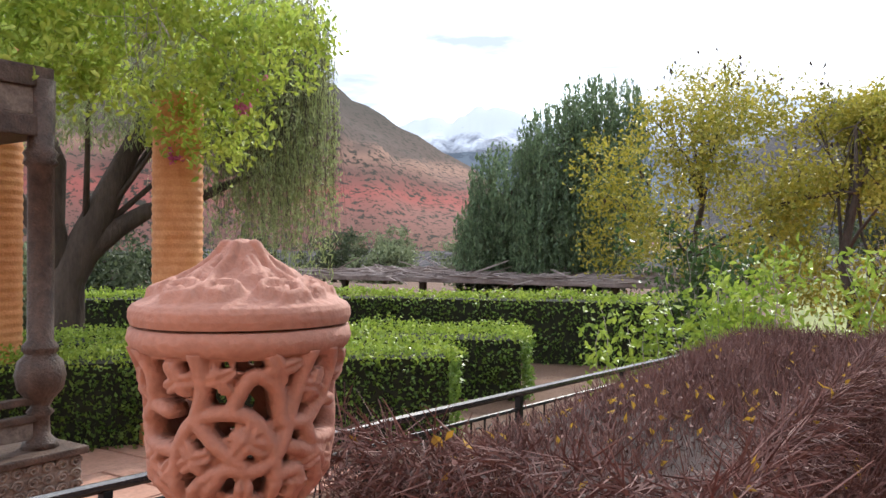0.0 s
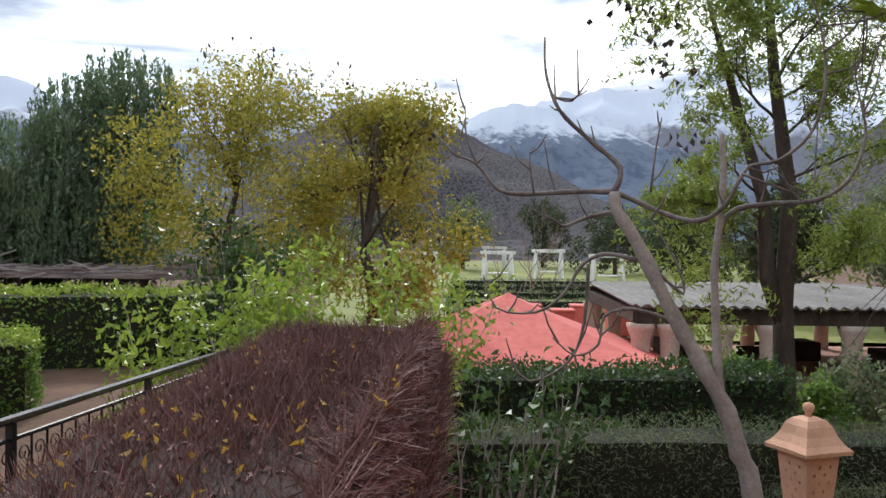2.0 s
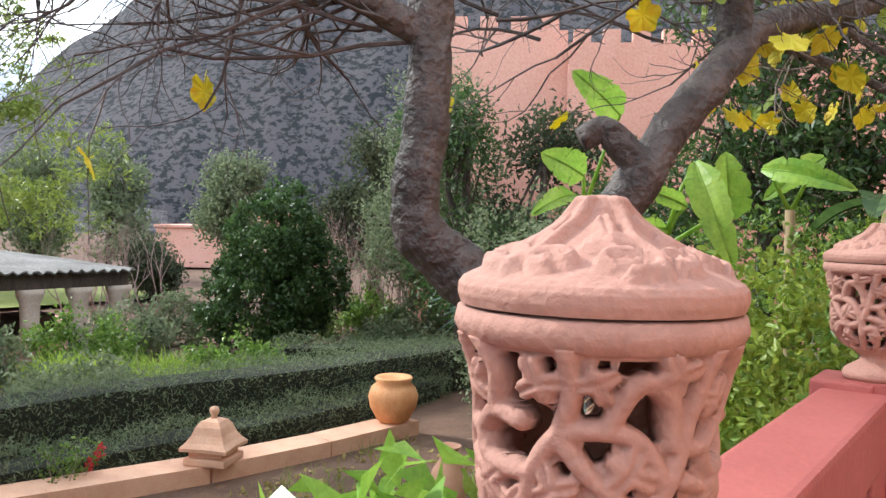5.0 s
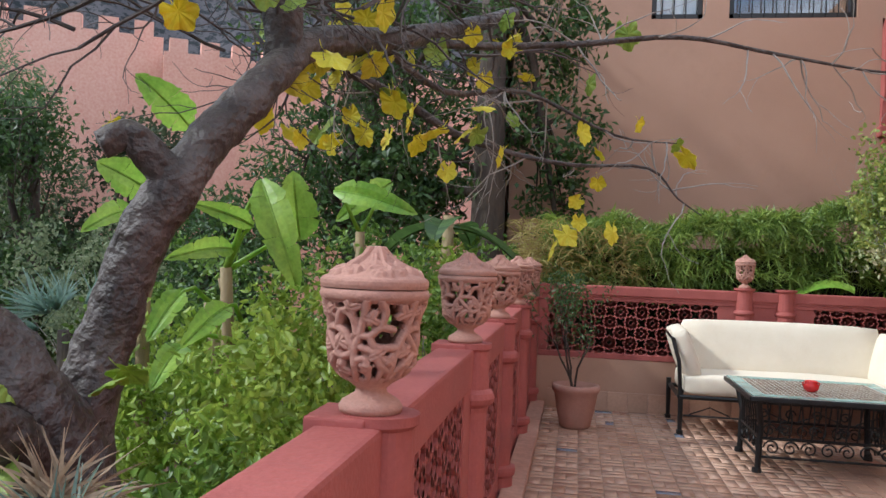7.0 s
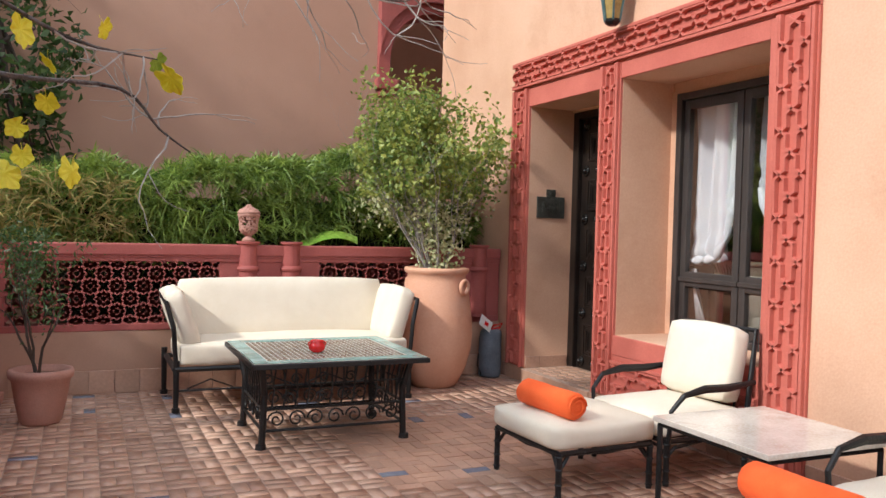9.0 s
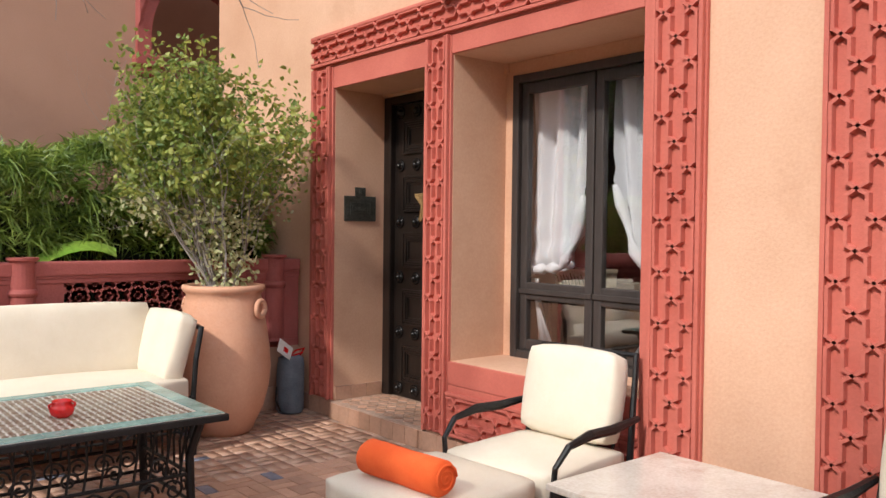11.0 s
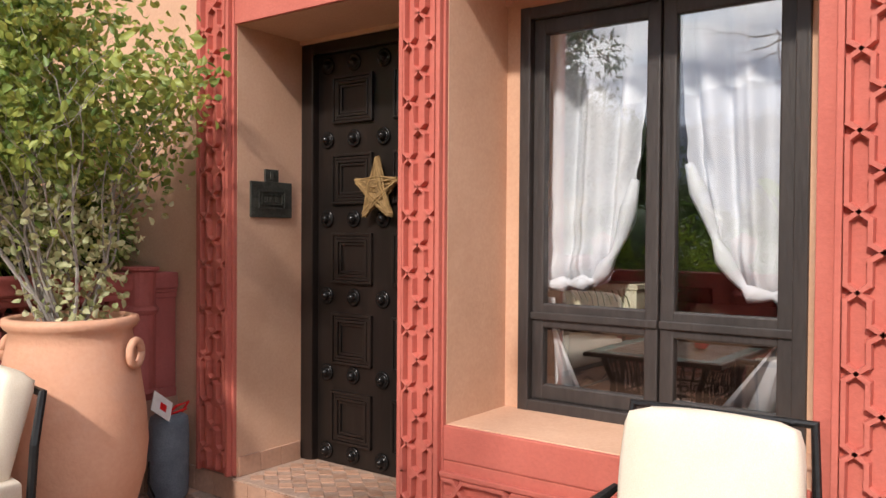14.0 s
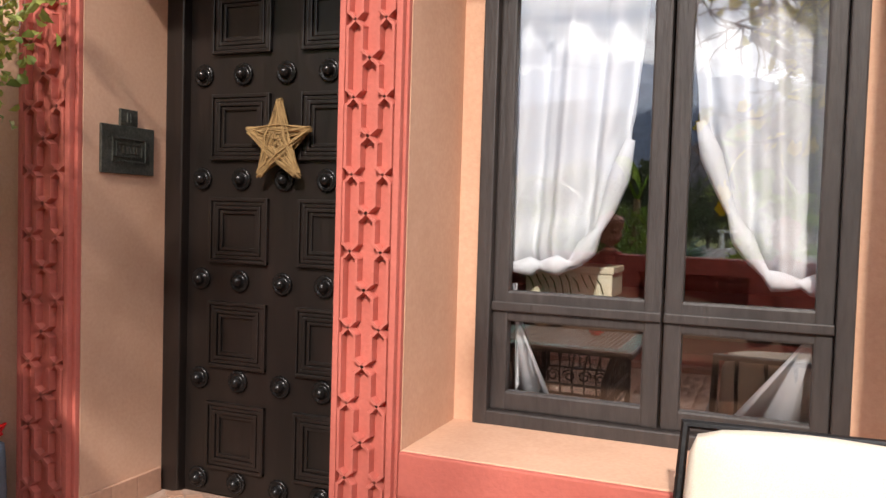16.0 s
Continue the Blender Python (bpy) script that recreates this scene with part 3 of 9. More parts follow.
# tall neighbouring house behind the back parapet
hb = thing("wall_neighbour", "tall brown plastered neighbouring house wall", "wall", kind="structure")
BY = 9.7
ARX = (3.02, 3.95, 2.80)
part("wall_panel", boxed(-1.2, BY, -1.3, ARX[0] + 0.07, BY + 0.4, 4.08), M["plaster_brown"], hb)
part("wall_panel", boxed(ARX[0] + 0.07, BY, -1.3, 8.0, BY + 0.4, 2.72), M["plaster_brown"], hb)
part("wall_panel", boxed(ARX[0] + 0.07, BY, 3.95, 8.0, BY + 0.4, 7.5), M["plaster_brown"], hb)
part("wall_panel", boxed(-1.2, BY, 5.1, ARX[0] + 0.07, BY + 0.4, 7.5), M["plaster_brown"], hb)
for x0, x1 in ((-1.2, 0.55), (1.12, 1.40), (2.75, ARX[0] + 0.07)):
    part("wall_panel", boxed(x0, BY, 4.08, x1, BY + 0.4, 5.1), M["plaster_brown"], hb)
part("wall_panel", boxed(-1.2, BY, -1.3, -1.0, BY + 8, 7.5), M["plaster_brown"], hb)


# ---- ground and distance ----
def ridge(name, label, mat_, az0, az1, dist, height, nx=120, ny=14, depth=0.6, base=-2.0, seed=0, category="mountain", furrow=0.07):
    """A range of hills between two bearings; height(u) gives the crest for u in 0..1."""
    vs, fs = [], []
    for i in range(nx + 1):
        u = i / nx
        az = radians(az0 + (az1 - az0) * u)
        d = Vector((-math.sin(az), math.cos(az), 0))
        h = height(u)
        for j in range(ny + 1):
            v = j / ny
            r = dist * (1 + depth * v)
            k = v ** 0.8
            w = noise.fractal(Vector((az * 9 + seed, v * 3.0, seed)), 1.0, 2.0, 5) * (0.03 + furrow) * math.sin(math.pi * min(1, v * 1.02))
            gully = abs(noise.noise(Vector((az * 26 + v * 1.5, seed, v * 2)))) * furrow * math.sin(math.pi * v)
            rr = dist * (1 + depth)
            p = d * r
            vs.append((p.x, p.y, base + max(0.0, k + w - gully) * h * rr * 1.0))
    for i in range(nx):
        for j in range(ny):
            a = i * (ny + 1) + j
            fs.append((a, a + ny + 1, a + ny + 2, a + 1))
    ob = arrays(name, vs, fs, mat_, None, True)
    return tagged(ob, label, category, "", "structure")


def bumps(pts, rough=0.004, grain=38):
    """Crest line through (u, tan of elevation) pairs."""
    def f(u):
        for (a, ha), (b, hb_) in zip(pts, pts[1:]):
            if a <= u <= b:
                t = (u - a) / (b - a)
                t = t * t * (3 - 2 * t) * 0.5 + t * 0.5
                return ha + (hb_ - ha) * t + noise.fractal(Vector((u * grain, 1.3, 0)), 0.8, 2.0, 4) * rough
        return pts[-1][1]
    return f


def hill_material(name, rock1, rock2, bush, scale, cover, snow=None, snow_z=0.0, snow_w=30.0, bands=None):
    mt = bpy.data.materials.new(name)
    mt.use_nodes = True
    nt = mt.node_tree
    n, l = nt.nodes, nt.links
    b = n["Principled BSDF"]
    geo = n.new("ShaderNodeNewGeometry")
    n1 = n.new("ShaderNodeTexNoise")
    n1.inputs["Scale"].default_value = scale * 0.08
    n1.inputs["Detail"].default_value = 6
    l.new(geo.outputs["Position"], n1.inputs["Vector"])
    col = ramp_mix(nt, n1.outputs["Fac"], rock1, rock2)
    if bands:
        sp = n.new("ShaderNodeSeparateXYZ")
        l.new(geo.outputs["Position"], sp.inputs[0])
        ad = n.new("ShaderNodeMath")
        ad.operation = "MULTIPLY_ADD"
        ad.inputs[1].default_value = 14.0
        l.new(n1.outputs["Fac"], ad.inputs[0])
        l.new(sp.outputs["Z"], ad.inputs[2])
        cr = n.new("ShaderNodeValToRGB")
        mr0 = n.new("ShaderNodeMapRange")
        mr0.inputs["From Min"].default_value = 0.0
        mr0.inputs["From Max"].default_value = bands[0]
        l.new(ad.outputs[0], mr0.inputs["Value"])
        l.new(mr0.outputs["Result"], cr.inputs["Fac"])
        els = cr.color_ramp.elements
        els[0].position, els[0].color = 0.0, (*bands[1][0][1], 1)
        els[1].position, els[1].color = 1.0, (*bands[1][-1][1], 1)
        for p_, c_ in bands[1][1:-1]:
            e_ = els.new(p_)
            e_.color = (*c_, 1)
        col = cr.outputs["Color"]
    vo = n.new("ShaderNodeTexNoise")
    vo.inputs["Scale"].default_value = scale
    vo.inputs["Detail"].default_value = 4
    vo.inputs["Roughness"].default_value = 0.7
    l.new(geo.outputs["Position"], vo.inputs["Vector"])
    mr = n.new("ShaderNodeMapRange")
    mr.inputs["From Min"].default_value = cover
    mr.inputs["From Max"].default_value = cover + 0.06
    l.new(vo.outputs["Fac"], mr.inputs["Value"])
    mx = n.new("ShaderNodeMixRGB")
    mx.inputs["Color2"].default_value = (*bush, 1)
    l.new(mr.outputs["Result"], mx.inputs["Fac"])
    l.new(col, mx.inputs["Color1"])
    col = mx.outputs["Color"]
    if snow:
        sp = n.new("ShaderNodeSeparateXYZ")
        l.new(geo.outputs["Position"], sp.inputs[0])
        ad = n.new("ShaderNodeMath")
        ad.operation = "MULTIPLY_ADD"
        ad.inputs[1].default_value = snow_w * 5
        l.new(vo.outputs["Fac"], ad.inputs[0])
        l.new(sp.outputs["Z"], ad.inputs[2])
        m2 = n.new("ShaderNodeMapRange")
        m2.inputs["From Min"].default_value = snow_z + snow_w * 2
        m2.inputs["From Max"].default_value = snow_z + snow_w * 3
        l.new(ad.outputs[0], m2.inputs["Value"])
        m3 = n.new("ShaderNodeMixRGB")
        m3.inputs["Color2"].default_value = (*snow, 1)
        l.new(m2.outputs["Result"], m3.inputs["Fac"])
        l.new(col, m3.inputs["Color1"])
        col = m3.outputs["Color"]
    l.new(col, b.inputs["Base Color"])
    b.inputs["Roughness"].default_value = 1.0
    b.inputs["Specular IOR Level"].default_value = 0.1
    return mt


GZ = -1.15
bm = bmesh.new()
rows_g = []
steps = [-3000, -900, -300, -120, -60, -40, -30, -24, -20, -17, -14, -12, -10, -8.5, -7.5, -6.5, -5.5, -4.5, -3.5, -2.5, -1.5, 0, 2, 4, 8, 14, 30, 80, 300, 900, 3000]
ysteps = [-3000, -900, -300, -120, -60, -40, -30, -22, -18, -15, -12, -10, -8, -6, -4, -2, 0, 2, 4, 6, 8, 10, 12, 15, 20, 30, 60, 120, 300, 900, 3000]
for x in steps:
    rows_g.append([bm.verts.new((x, y, GZ + (noise.noise(Vector((x * 0.3, y * 0.3, 0))) * 0.06 if abs(x) < 40 and abs(y) < 40 else -0.3))) for y in ysteps])
for a, b in zip(rows_g, rows_g[1:]):
    for k in range(len(ysteps) - 1):
        bm.faces.new((a[k], a[k + 1], b[k + 1], b[k]))
setting("ground", bm, M["soil"], "bare reddish brown garden soil", True)

HAZE1 = hill_material("red_earth_slope", (0.30, 0.12, 0.09), (0.36, 0.18, 0.13), (0.055, 0.05, 0.04), 0.55, 0.52,
                      bands=(60.0, [(0.0, (0.16, 0.11, 0.08)), (0.25, (0.22, 0.11, 0.09)), (0.36, (0.30, 0.095, 0.08)), (0.46, (0.16, 0.09, 0.075)), (0.56, (0.27, 0.16, 0.12)), (0.62, (0.11, 0.08, 0.068)), (1.0, (0.075, 0.065, 0.055))]))
HAZE2 = hill_material("dark_wooded_slope", (0.072, 0.067, 0.074), (0.108, 0.096, 0.10), (0.028, 0.031, 0.033), 0.55, 0.49)
# The next three carry distance haze as blue in their base colours.
HAZE3 = hill_material("hazed_far_slope", (0.10, 0.13, 0.17), (0.14, 0.16, 0.19), (0.075, 0.095, 0.125), 0.03, 0.5)
HAZE4 = hill_material("hazed_snowy_range", (0.15, 0.17, 0.21), (0.22, 0.22, 0.25), (0.11, 0.13, 0.17), 0.012, 0.56, snow=(0.60, 0.64, 0.72), snow_z=235, snow_w=40)
HAZE5 = hill_material("hazed_snow_slope", (0.11, 0.14, 0.19), (0.14, 0.17, 0.22), (0.09, 0.115, 0.16), 0.06, 0.5, snow=(0.50, 0.55, 0.62), snow_z=118, snow_w=16)
T = math.tan
ridge("mountain_red_slope", "red earth hillside dotted with dark shrubs", HAZE1, 165, 96, 170, bumps([(0, 0.33), (0.3, 0.29), (0.472, 0.222), (0.517, 0.19), (0.565, 0.158), (0.626, 0.114), (0.68, 0.065), (0.75, 0.03), (1, 0.01)]), depth=0.7, seed=2)
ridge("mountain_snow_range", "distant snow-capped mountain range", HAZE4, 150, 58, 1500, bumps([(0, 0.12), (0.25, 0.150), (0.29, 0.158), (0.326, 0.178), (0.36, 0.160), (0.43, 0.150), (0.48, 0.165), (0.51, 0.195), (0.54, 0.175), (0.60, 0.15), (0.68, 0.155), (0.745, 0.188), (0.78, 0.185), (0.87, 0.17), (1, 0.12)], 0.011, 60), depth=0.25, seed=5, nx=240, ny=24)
ridge("mountain_dark_hill", "dark rounded wooded hill", HAZE2, 112, 78, 420, bumps([(0, 0.02), (0.16, 0.06), (0.30, 0.135), (0.40, 0.168), (0.50, 0.178), (0.60, 0.150), (0.75, 0.11), (1, 0.04)]), depth=0.4, seed=9)
ridge("mountain_blue_hill", "hill flecked with snow, blue haze put into its colour", HAZE5, 98, 55, 700, bumps([(0, 0.07), (0.12, 0.13), (0.20, 0.160), (0.26, 0.174), (0.33, 0.168), (0.42, 0.14), (0.55, 0.10), (0.75, 0.075), (1, 0.05)]), depth=0.35, seed=12)
ridge("mountain_front_ridge", "valley ridge, blue-grey haze put into its colour", HAZE3, 140, 60, 900, bumps([(0, 0.08), (0.2, 0.12), (0.30, 0.128), (0.4, 0.10), (0.6, 0.09), (0.8, 0.075), (1, 0.08)]), depth=0.3, seed=15)
ridge("mountain_steep_hill", "steep dark wooded hillside", HAZE2, 68, -20, 160, bumps([(0, 0.07), (0.042, 0.137), (0.09, 0.21), (0.14, 0.278), (0.1625, 0.312), (0.22, 0.38), (0.36, 0.46), (0.55, 0.48), (0.8, 0.5), (1, 0.45)]), depth=0.8, seed=21, nx=200, ny=30, furrow=0.015)
ridge("mountain_valley_wood", "belt of valley trees below the hills", HAZE2, 165, 55, 130, bumps([(0, 0.02), (0.5, 0.022), (1, 0.03)]), depth=0.2, seed=31)


# ---- house details ----
M["mirror_glass"] = bpy.data.materials.new("window_glass")
M["mirror_glass"].use_nodes = True
gn = M["mirror_glass"].node_tree
g_b = gn.nodes["Principled BSDF"]
g_tr = gn.nodes.new("ShaderNodeBsdfTransparent")
g_gl = gn.nodes.new("ShaderNodeBsdfGlossy")
g_gl.inputs["Roughness"].default_value = 0.01
g_lw = gn.nodes.new("ShaderNodeLayerWeight")
g_lw.inputs["Blend"].default_value = 0.5
g_pw = gn.nodes.new("ShaderNodeMath")
g_pw.operation = "POWER"
g_pw.inputs[1].default_value = 4.0
g_fr = gn.nodes.new("ShaderNodeMath")
g_fr.operation = "MULTIPLY_ADD"
g_fr.inputs[1].default_value = 0.70
g_fr.inputs[2].default_value = 0.17
gn.links.new(g_lw.outputs["Facing"], g_pw.inputs[0])
gn.links.new(g_pw.outputs[0], g_fr.inputs[0])
g_mx = gn.nodes.new("ShaderNodeMixShader")
gn.links.new(g_fr.outputs[0], g_mx.inputs[0])
gn.links.new(g_tr.outputs[0], g_mx.inputs[1])
gn.links.new(g_gl.outputs[0], g_mx.inputs[2])
gn.links.new(g_mx.outputs[0], gn.nodes["Material Output"].inputs["Surface"])
M["curtain"] = material("white_curtain", (0.63, 0.65, 0.69), (0.72, 0.73, 0.75), 0.9, 3, 200, 0.1, grain=0.05)
M["frame_wood"] = material("dark_window_wood", (0.030, 0.024, 0.022), (0.050, 0.040, 0.036), 0.5, 8, 60, 0.3, stretch=(1, 1, 0.2))


def window(name, win, label):
    a, b, c, d = win
    y0, y1, z0, z1 = a + 0.112, b - 0.073, c, d - 0.08
    w = thing(name, label, "window", kind="structure")
    X = FX + 0.43
    fr = bmesh.new()
    for i_, p in enumerate(((y0, z0, y0 + 0.05, z1), (y1 - 0.05, z0, y1, z1), (y0 + 0.001, z1 - 0.05, y1 - 0.001, z1 - 0.001), (y0 + 0.001, z0 + 0.001, y1 - 0.001, z0 + 0.05))):
        box(fr, X - (0.03 if i_ < 2 else 0.027), p[0], p[1], X + 0.06, p[2], p[3], 0.006)
    part("window_frame", fr, M["frame_wood"], w)
    mid = y0 + 0.468 * (y1 - y0)
    for s0, s1 in ((y0 + 0.05, mid - 0.004), (mid + 0.004, y1 - 0.05)):
        sash = bmesh.new()
        zs = z0 + 0.05
        for i_, p in enumerate(((s0, zs, s0 + 0.055, z1 - 0.05), (s1 - 0.055, zs, s1, z1 - 0.05), (s0 + 0.001, z1 - 0.115, s1 - 0.001, z1 - 0.051), (s0 + 0.001, zs + 0.001, s1 - 0.001, zs + 0.065), (s0 + 0.001, z0 + 0.35, s1 - 0.001, z0 + 0.452))):
            box(sash, X + (0.0 if i_ < 2 else 0.003), p[0], p[1], X + 0.045, p[2], p[3], 0.008)
        box(sash, X - 0.012, s0, z0 + 0.385, X + 0.0, s1, z0 + 0.415, 0.004)
        so = part("sash", sash, M["frame_wood"], w)
        for za, zb in ((zs + 0.06, z0 + 0.34), (z0 + 0.44, z1 - 0.11)):
            g = part("pane", boxed(X + 0.02, s0 + 0.05, za, X + 0.026, s1 - 0.05, zb), M["mirror_glass"], so)
            g.visible_shadow = False
    return w


window("window_1", WIN, "dark wooden casement window with two sashes and low panes")
window("window_2", WIN2, "second dark wooden casement window")


def curtain(name, y_out, y_in, z_top, edge, label):
    """Gathered curtain, swept aside; edge(u) gives the hem height for u from its outer to its inner side."""
    n, m = 64, 26
    vs, fs = [], []
    for i in range(n + 1):
        u = i / n
        zb = edge(u)
        for j in range(m + 1):
            v = j / m
            z = z_top + (zb - z_top) * v
            pull = v ** 1.5
            y = y_out + (y_in - y_out) * (u * (1 - 0.10 * pull))
            fold = math.sin(u * 21 + v * 1.6 + math.sin(u * 7) * 0.9) * 0.050 * (1 - 0.35 * v) + math.sin(u * 47 + v * 2) * 0.010 + max(0, v - 0.45) * math.sin((zb - z) * 34 + u * 5.5) * 0.022
            swag = max(0, v - 0.86) / 0.14
            x = 3.985 + fold - 0.02 * math.sin(math.pi * min(1, swag)) + 0.02 * swag
            vs.append((x, y, z))
    for i in range(n):
        for j in range(m):
            k = i * (m + 1) + j
            fs.append((k, k + 1, k + m + 2, k + m + 1))
    c = thing(name, label, "curtain")
    arrays("cloth", vs, fs, M["curtain"], c, True)
    bm = bmesh.new()
    pts = [Vector((3.945 + 0.012 * math.sin(k * 1.7), y_out + (y_in - y_out) * (k / 14) * 0.9, edge(k / 14) + 0.02)) for k in range(15)]
    tube(bm, pts, [0.026 + 0.012 * math.sin(k * 2.1) for k in range(15)], 8)
    part("hem", bm, M["curtain"], c, "", True)
    return c


curtain("curtain", 5.64, 5.14, 2.2, lambda u: 1.05 + 0.04 * u + 0.40 * max(0, u - 0.55) ** 2 * 4.9, "white gathered curtain swept aside behind the window glass")
curtain("curtain", 4.50, 5.03, 2.2, lambda u: 1.04 + 0.03 * u + 0.55 * max(0, u - 0.5) ** 1.6 * 2.6, "white gathered curtain swept to the other side, with a low swag")
for y0, y1, yb, name in ((5.56, 5.60, 5.40, "curtain_tail"), (4.62, 4.56, 4.90, "curtain_tail")):
    bm = bmesh.new()
    n = 10
    prev = None
    for i in range(n + 1):
        u = i / n
        a = bm.verts.new((3.95 + 0.02 * math.sin(u * 11), y0 + (y1 - y0) * u, 1.02))
        b = bm.verts.new((3.96 + 0.02 * math.sin(u * 11 + 1), y0 + (yb - y0) * u, 0.58))
        if prev:
            bm.faces.new((prev[0], prev[1], b, a))
        prev = (a, b)
    t = tagged(part(name, bm, M["curtain"], None, "", True), "lower end of a white curtain showing in the low pane", "curtain")
    sol = t.modifiers.new("thick", "SOLIDIFY")
    sol.thickness = 0.004

# desk with a painted box inside the room
M["desk"] = material("dark_desk_wood", (0.05, 0.025, 0.015), (0.09, 0.05, 0.03), 0.4, 6, 60, 0.1)
desk = thing("desk", "dark wooden desk under the window inside", "desk")
part("top", boxed(4.12, 4.4, 0.93, 4.7, 5.7, 0.97, 0.006), M["desk"], desk)
for y in (4.45, 5.62):
    part("side_panel", boxed(4.15, y, 0.0, 4.68, y + 0.03, 0.93, 0.004), M["desk"], desk)
part("modesty_panel", boxed(4.2, 4.48, 0.35, 4.22, 5.62, 0.93, 0.004), M["desk"], desk)
M["painted"] = material("painted_floral_box", (0.62, 0.58, 0.40), (0.70, 0.66, 0.50), 0.5, 20, 60, 0.1, dirt=(0.14, 0.24, 0.10))
pb = thing("painted_box", "cream box painted with green leaves, on the desk", "box")
part("body", boxed(4.14, 5.27, 0.972, 4.34, 5.585, 1.055, 0.004), M["painted"], pb)
part("lid", boxed(4.135, 5.265, 1.055, 4.345, 5.59, 1.08, 0.004), M["painted"], pb)
bm = bmesh.new()
for k in range(10):
    tube(bm, [(4.1365, 5.30 + k * 0.028, 0.985 + 0.02 * math.sin(k)), (4.1365, 5.31 + k * 0.028, 1.02), (4.1365, 5.325 + k * 0.028, 1.045 - 0.01 * math.cos(k * 2))], 0.0024, 5)
part("painted_vine", bm, M["leaf_dark"], pb)

# the studded door
door = thing("door_1", "black wooden door with raised panels and round iron studs, closed", "door", kind="structure")
DX = 3.87
part("door_frame", boxed(DX - 0.03, 6.90, 0.115, DX + 0.09, 6.985, 2.25, 0.008), M["wood_black"], door)
part("door_frame", boxed(DX - 0.03, 5.962, 0.115, DX + 0.09, 6.03, 2.25, 0.008), M["wood_black"], door)
part("door_frame", boxed(DX - 0.03, 6.03, 2.19, DX + 0.09, 6.90, 2.25, 0.008), M["wood_black"], door)
leaf_ = part("door_leaf", boxed(DX + 0.012, 6.03, 0.12, DX + 0.06, 6.90, 2.19, 0.004), M["wood_black"], door)
PZ = [(0.225, 0.49), (0.627, 0.885), (1.036, 1.288), (1.432, 1.683), (1.836, 2.075)]
for ya, yb in ((6.52, 6.79), (6.12, 6.39)):
    for za, zb in PZ:
        bm = bmesh.new()
        for k in range(4):
            o = k * 0.016
            x = DX + 0.004 - 0.012 * (1, 0.55, 0.8, 0.25)[k]
            for i_, p in enumerate(((ya + o, za + o, ya + o + 0.014, zb - o), (yb - o - 0.014, za + o, yb - o, zb - o), (ya + o, za + o, yb - o, za + o + 0.014), (ya + o, zb - o - 0.014, yb - o, zb - o))):
                box(bm, x + (0.0012 if i_ > 1 else 0), p[0], p[1], DX + 0.0115, p[2], p[3], 0.003)
        part("panel_moulding", bm, M["wood_black"], leaf_)
stud_bm = bmesh.new()
lathe(stud_bm, [(0.042, 0.0), (0.043, 0.008), (0.037, 0.013), (0.030, 0.008), (0.024, 0.008), (0.022, 0.018), (0.017, 0.030), (0.009, 0.037), (0.0, 0.039)], 32, (0, 0, 0), lambda a, z: 1 + (0.06 * math.cos(a * 16) if z < 0.014 else 0))
M["stud"] = material("polished_black_iron", (0.014, 0.013, 0.013), (0.03, 0.027, 0.026), 0.24, 30, 120, 0.1, metal=0.6)
stud = part("stud", stud_bm, M["stud"], leaf_, "round domed iron stud", True)
ry = Matrix.Rotation(radians(-90), 4, "Y")
first = True
for z in (0.178, 0.577, 0.968, 1.359, 1.758, 2.133):
    for y in (6.83, 6.648, 6.455, 6.272, 6.085):
        if first:
            o, first = stud, False
        else:
            o = new("stud", stud.data)
            o.parent = leaf_
        o.matrix_basis = Matrix.Translation((DX + 0.011, y, z)) @ ry

# straw star on the door
M["straw"] = material("golden_straw", (0.15, 0.085, 0.03), (0.40, 0.25, 0.10), 0.8, 30, 200, 0.3, island=True)
star = thing("straw_star", "five-pointed star of bound straw hung on the door", "decoration", (3.826, 6.45, 1.495))
tips = [Vector((0, 0.128 * math.sin(2 * math.pi * k / 5), 0.140 * math.cos(2 * math.pi * k / 5))) for k in range(5)]
for k in range(5):
    a, b = tips[k], tips[(k + 2) % 5]
    bm = bmesh.new()
    for s in range(54):
        j0 = Vector((rng.uniform(-0.012, 0.012), rng.uniform(-0.010, 0.010), rng.uniform(-0.010, 0.010)))
        j1 = Vector((rng.uniform(-0.012, 0.012), rng.uniform(-0.010, 0.010), rng.uniform(-0.010, 0.010)))
        mid = (a + b) / 2 * (0.45 if s % 3 == 0 else 1.0) + Vector((rng.uniform(-0.02, 0.02), rng.uniform(-0.020, 0.020), rng.uniform(-0.020, 0.020)))
        tube(bm, [a * rng.uniform(0.97, 1.10) + j0, mid, b * rng.uniform(0.97, 1.10) + j1], 0.0026, 5)
    part("straw_side", bm, M["straw"], star)
for t in tips:
    bm = bmesh.new()
    lathe(bm, [(0.012, -0.006), (0.0135, 0), (0.012, 0.006)], 8, t * 0.95)
    part("binding", bm, M["straw"], star)

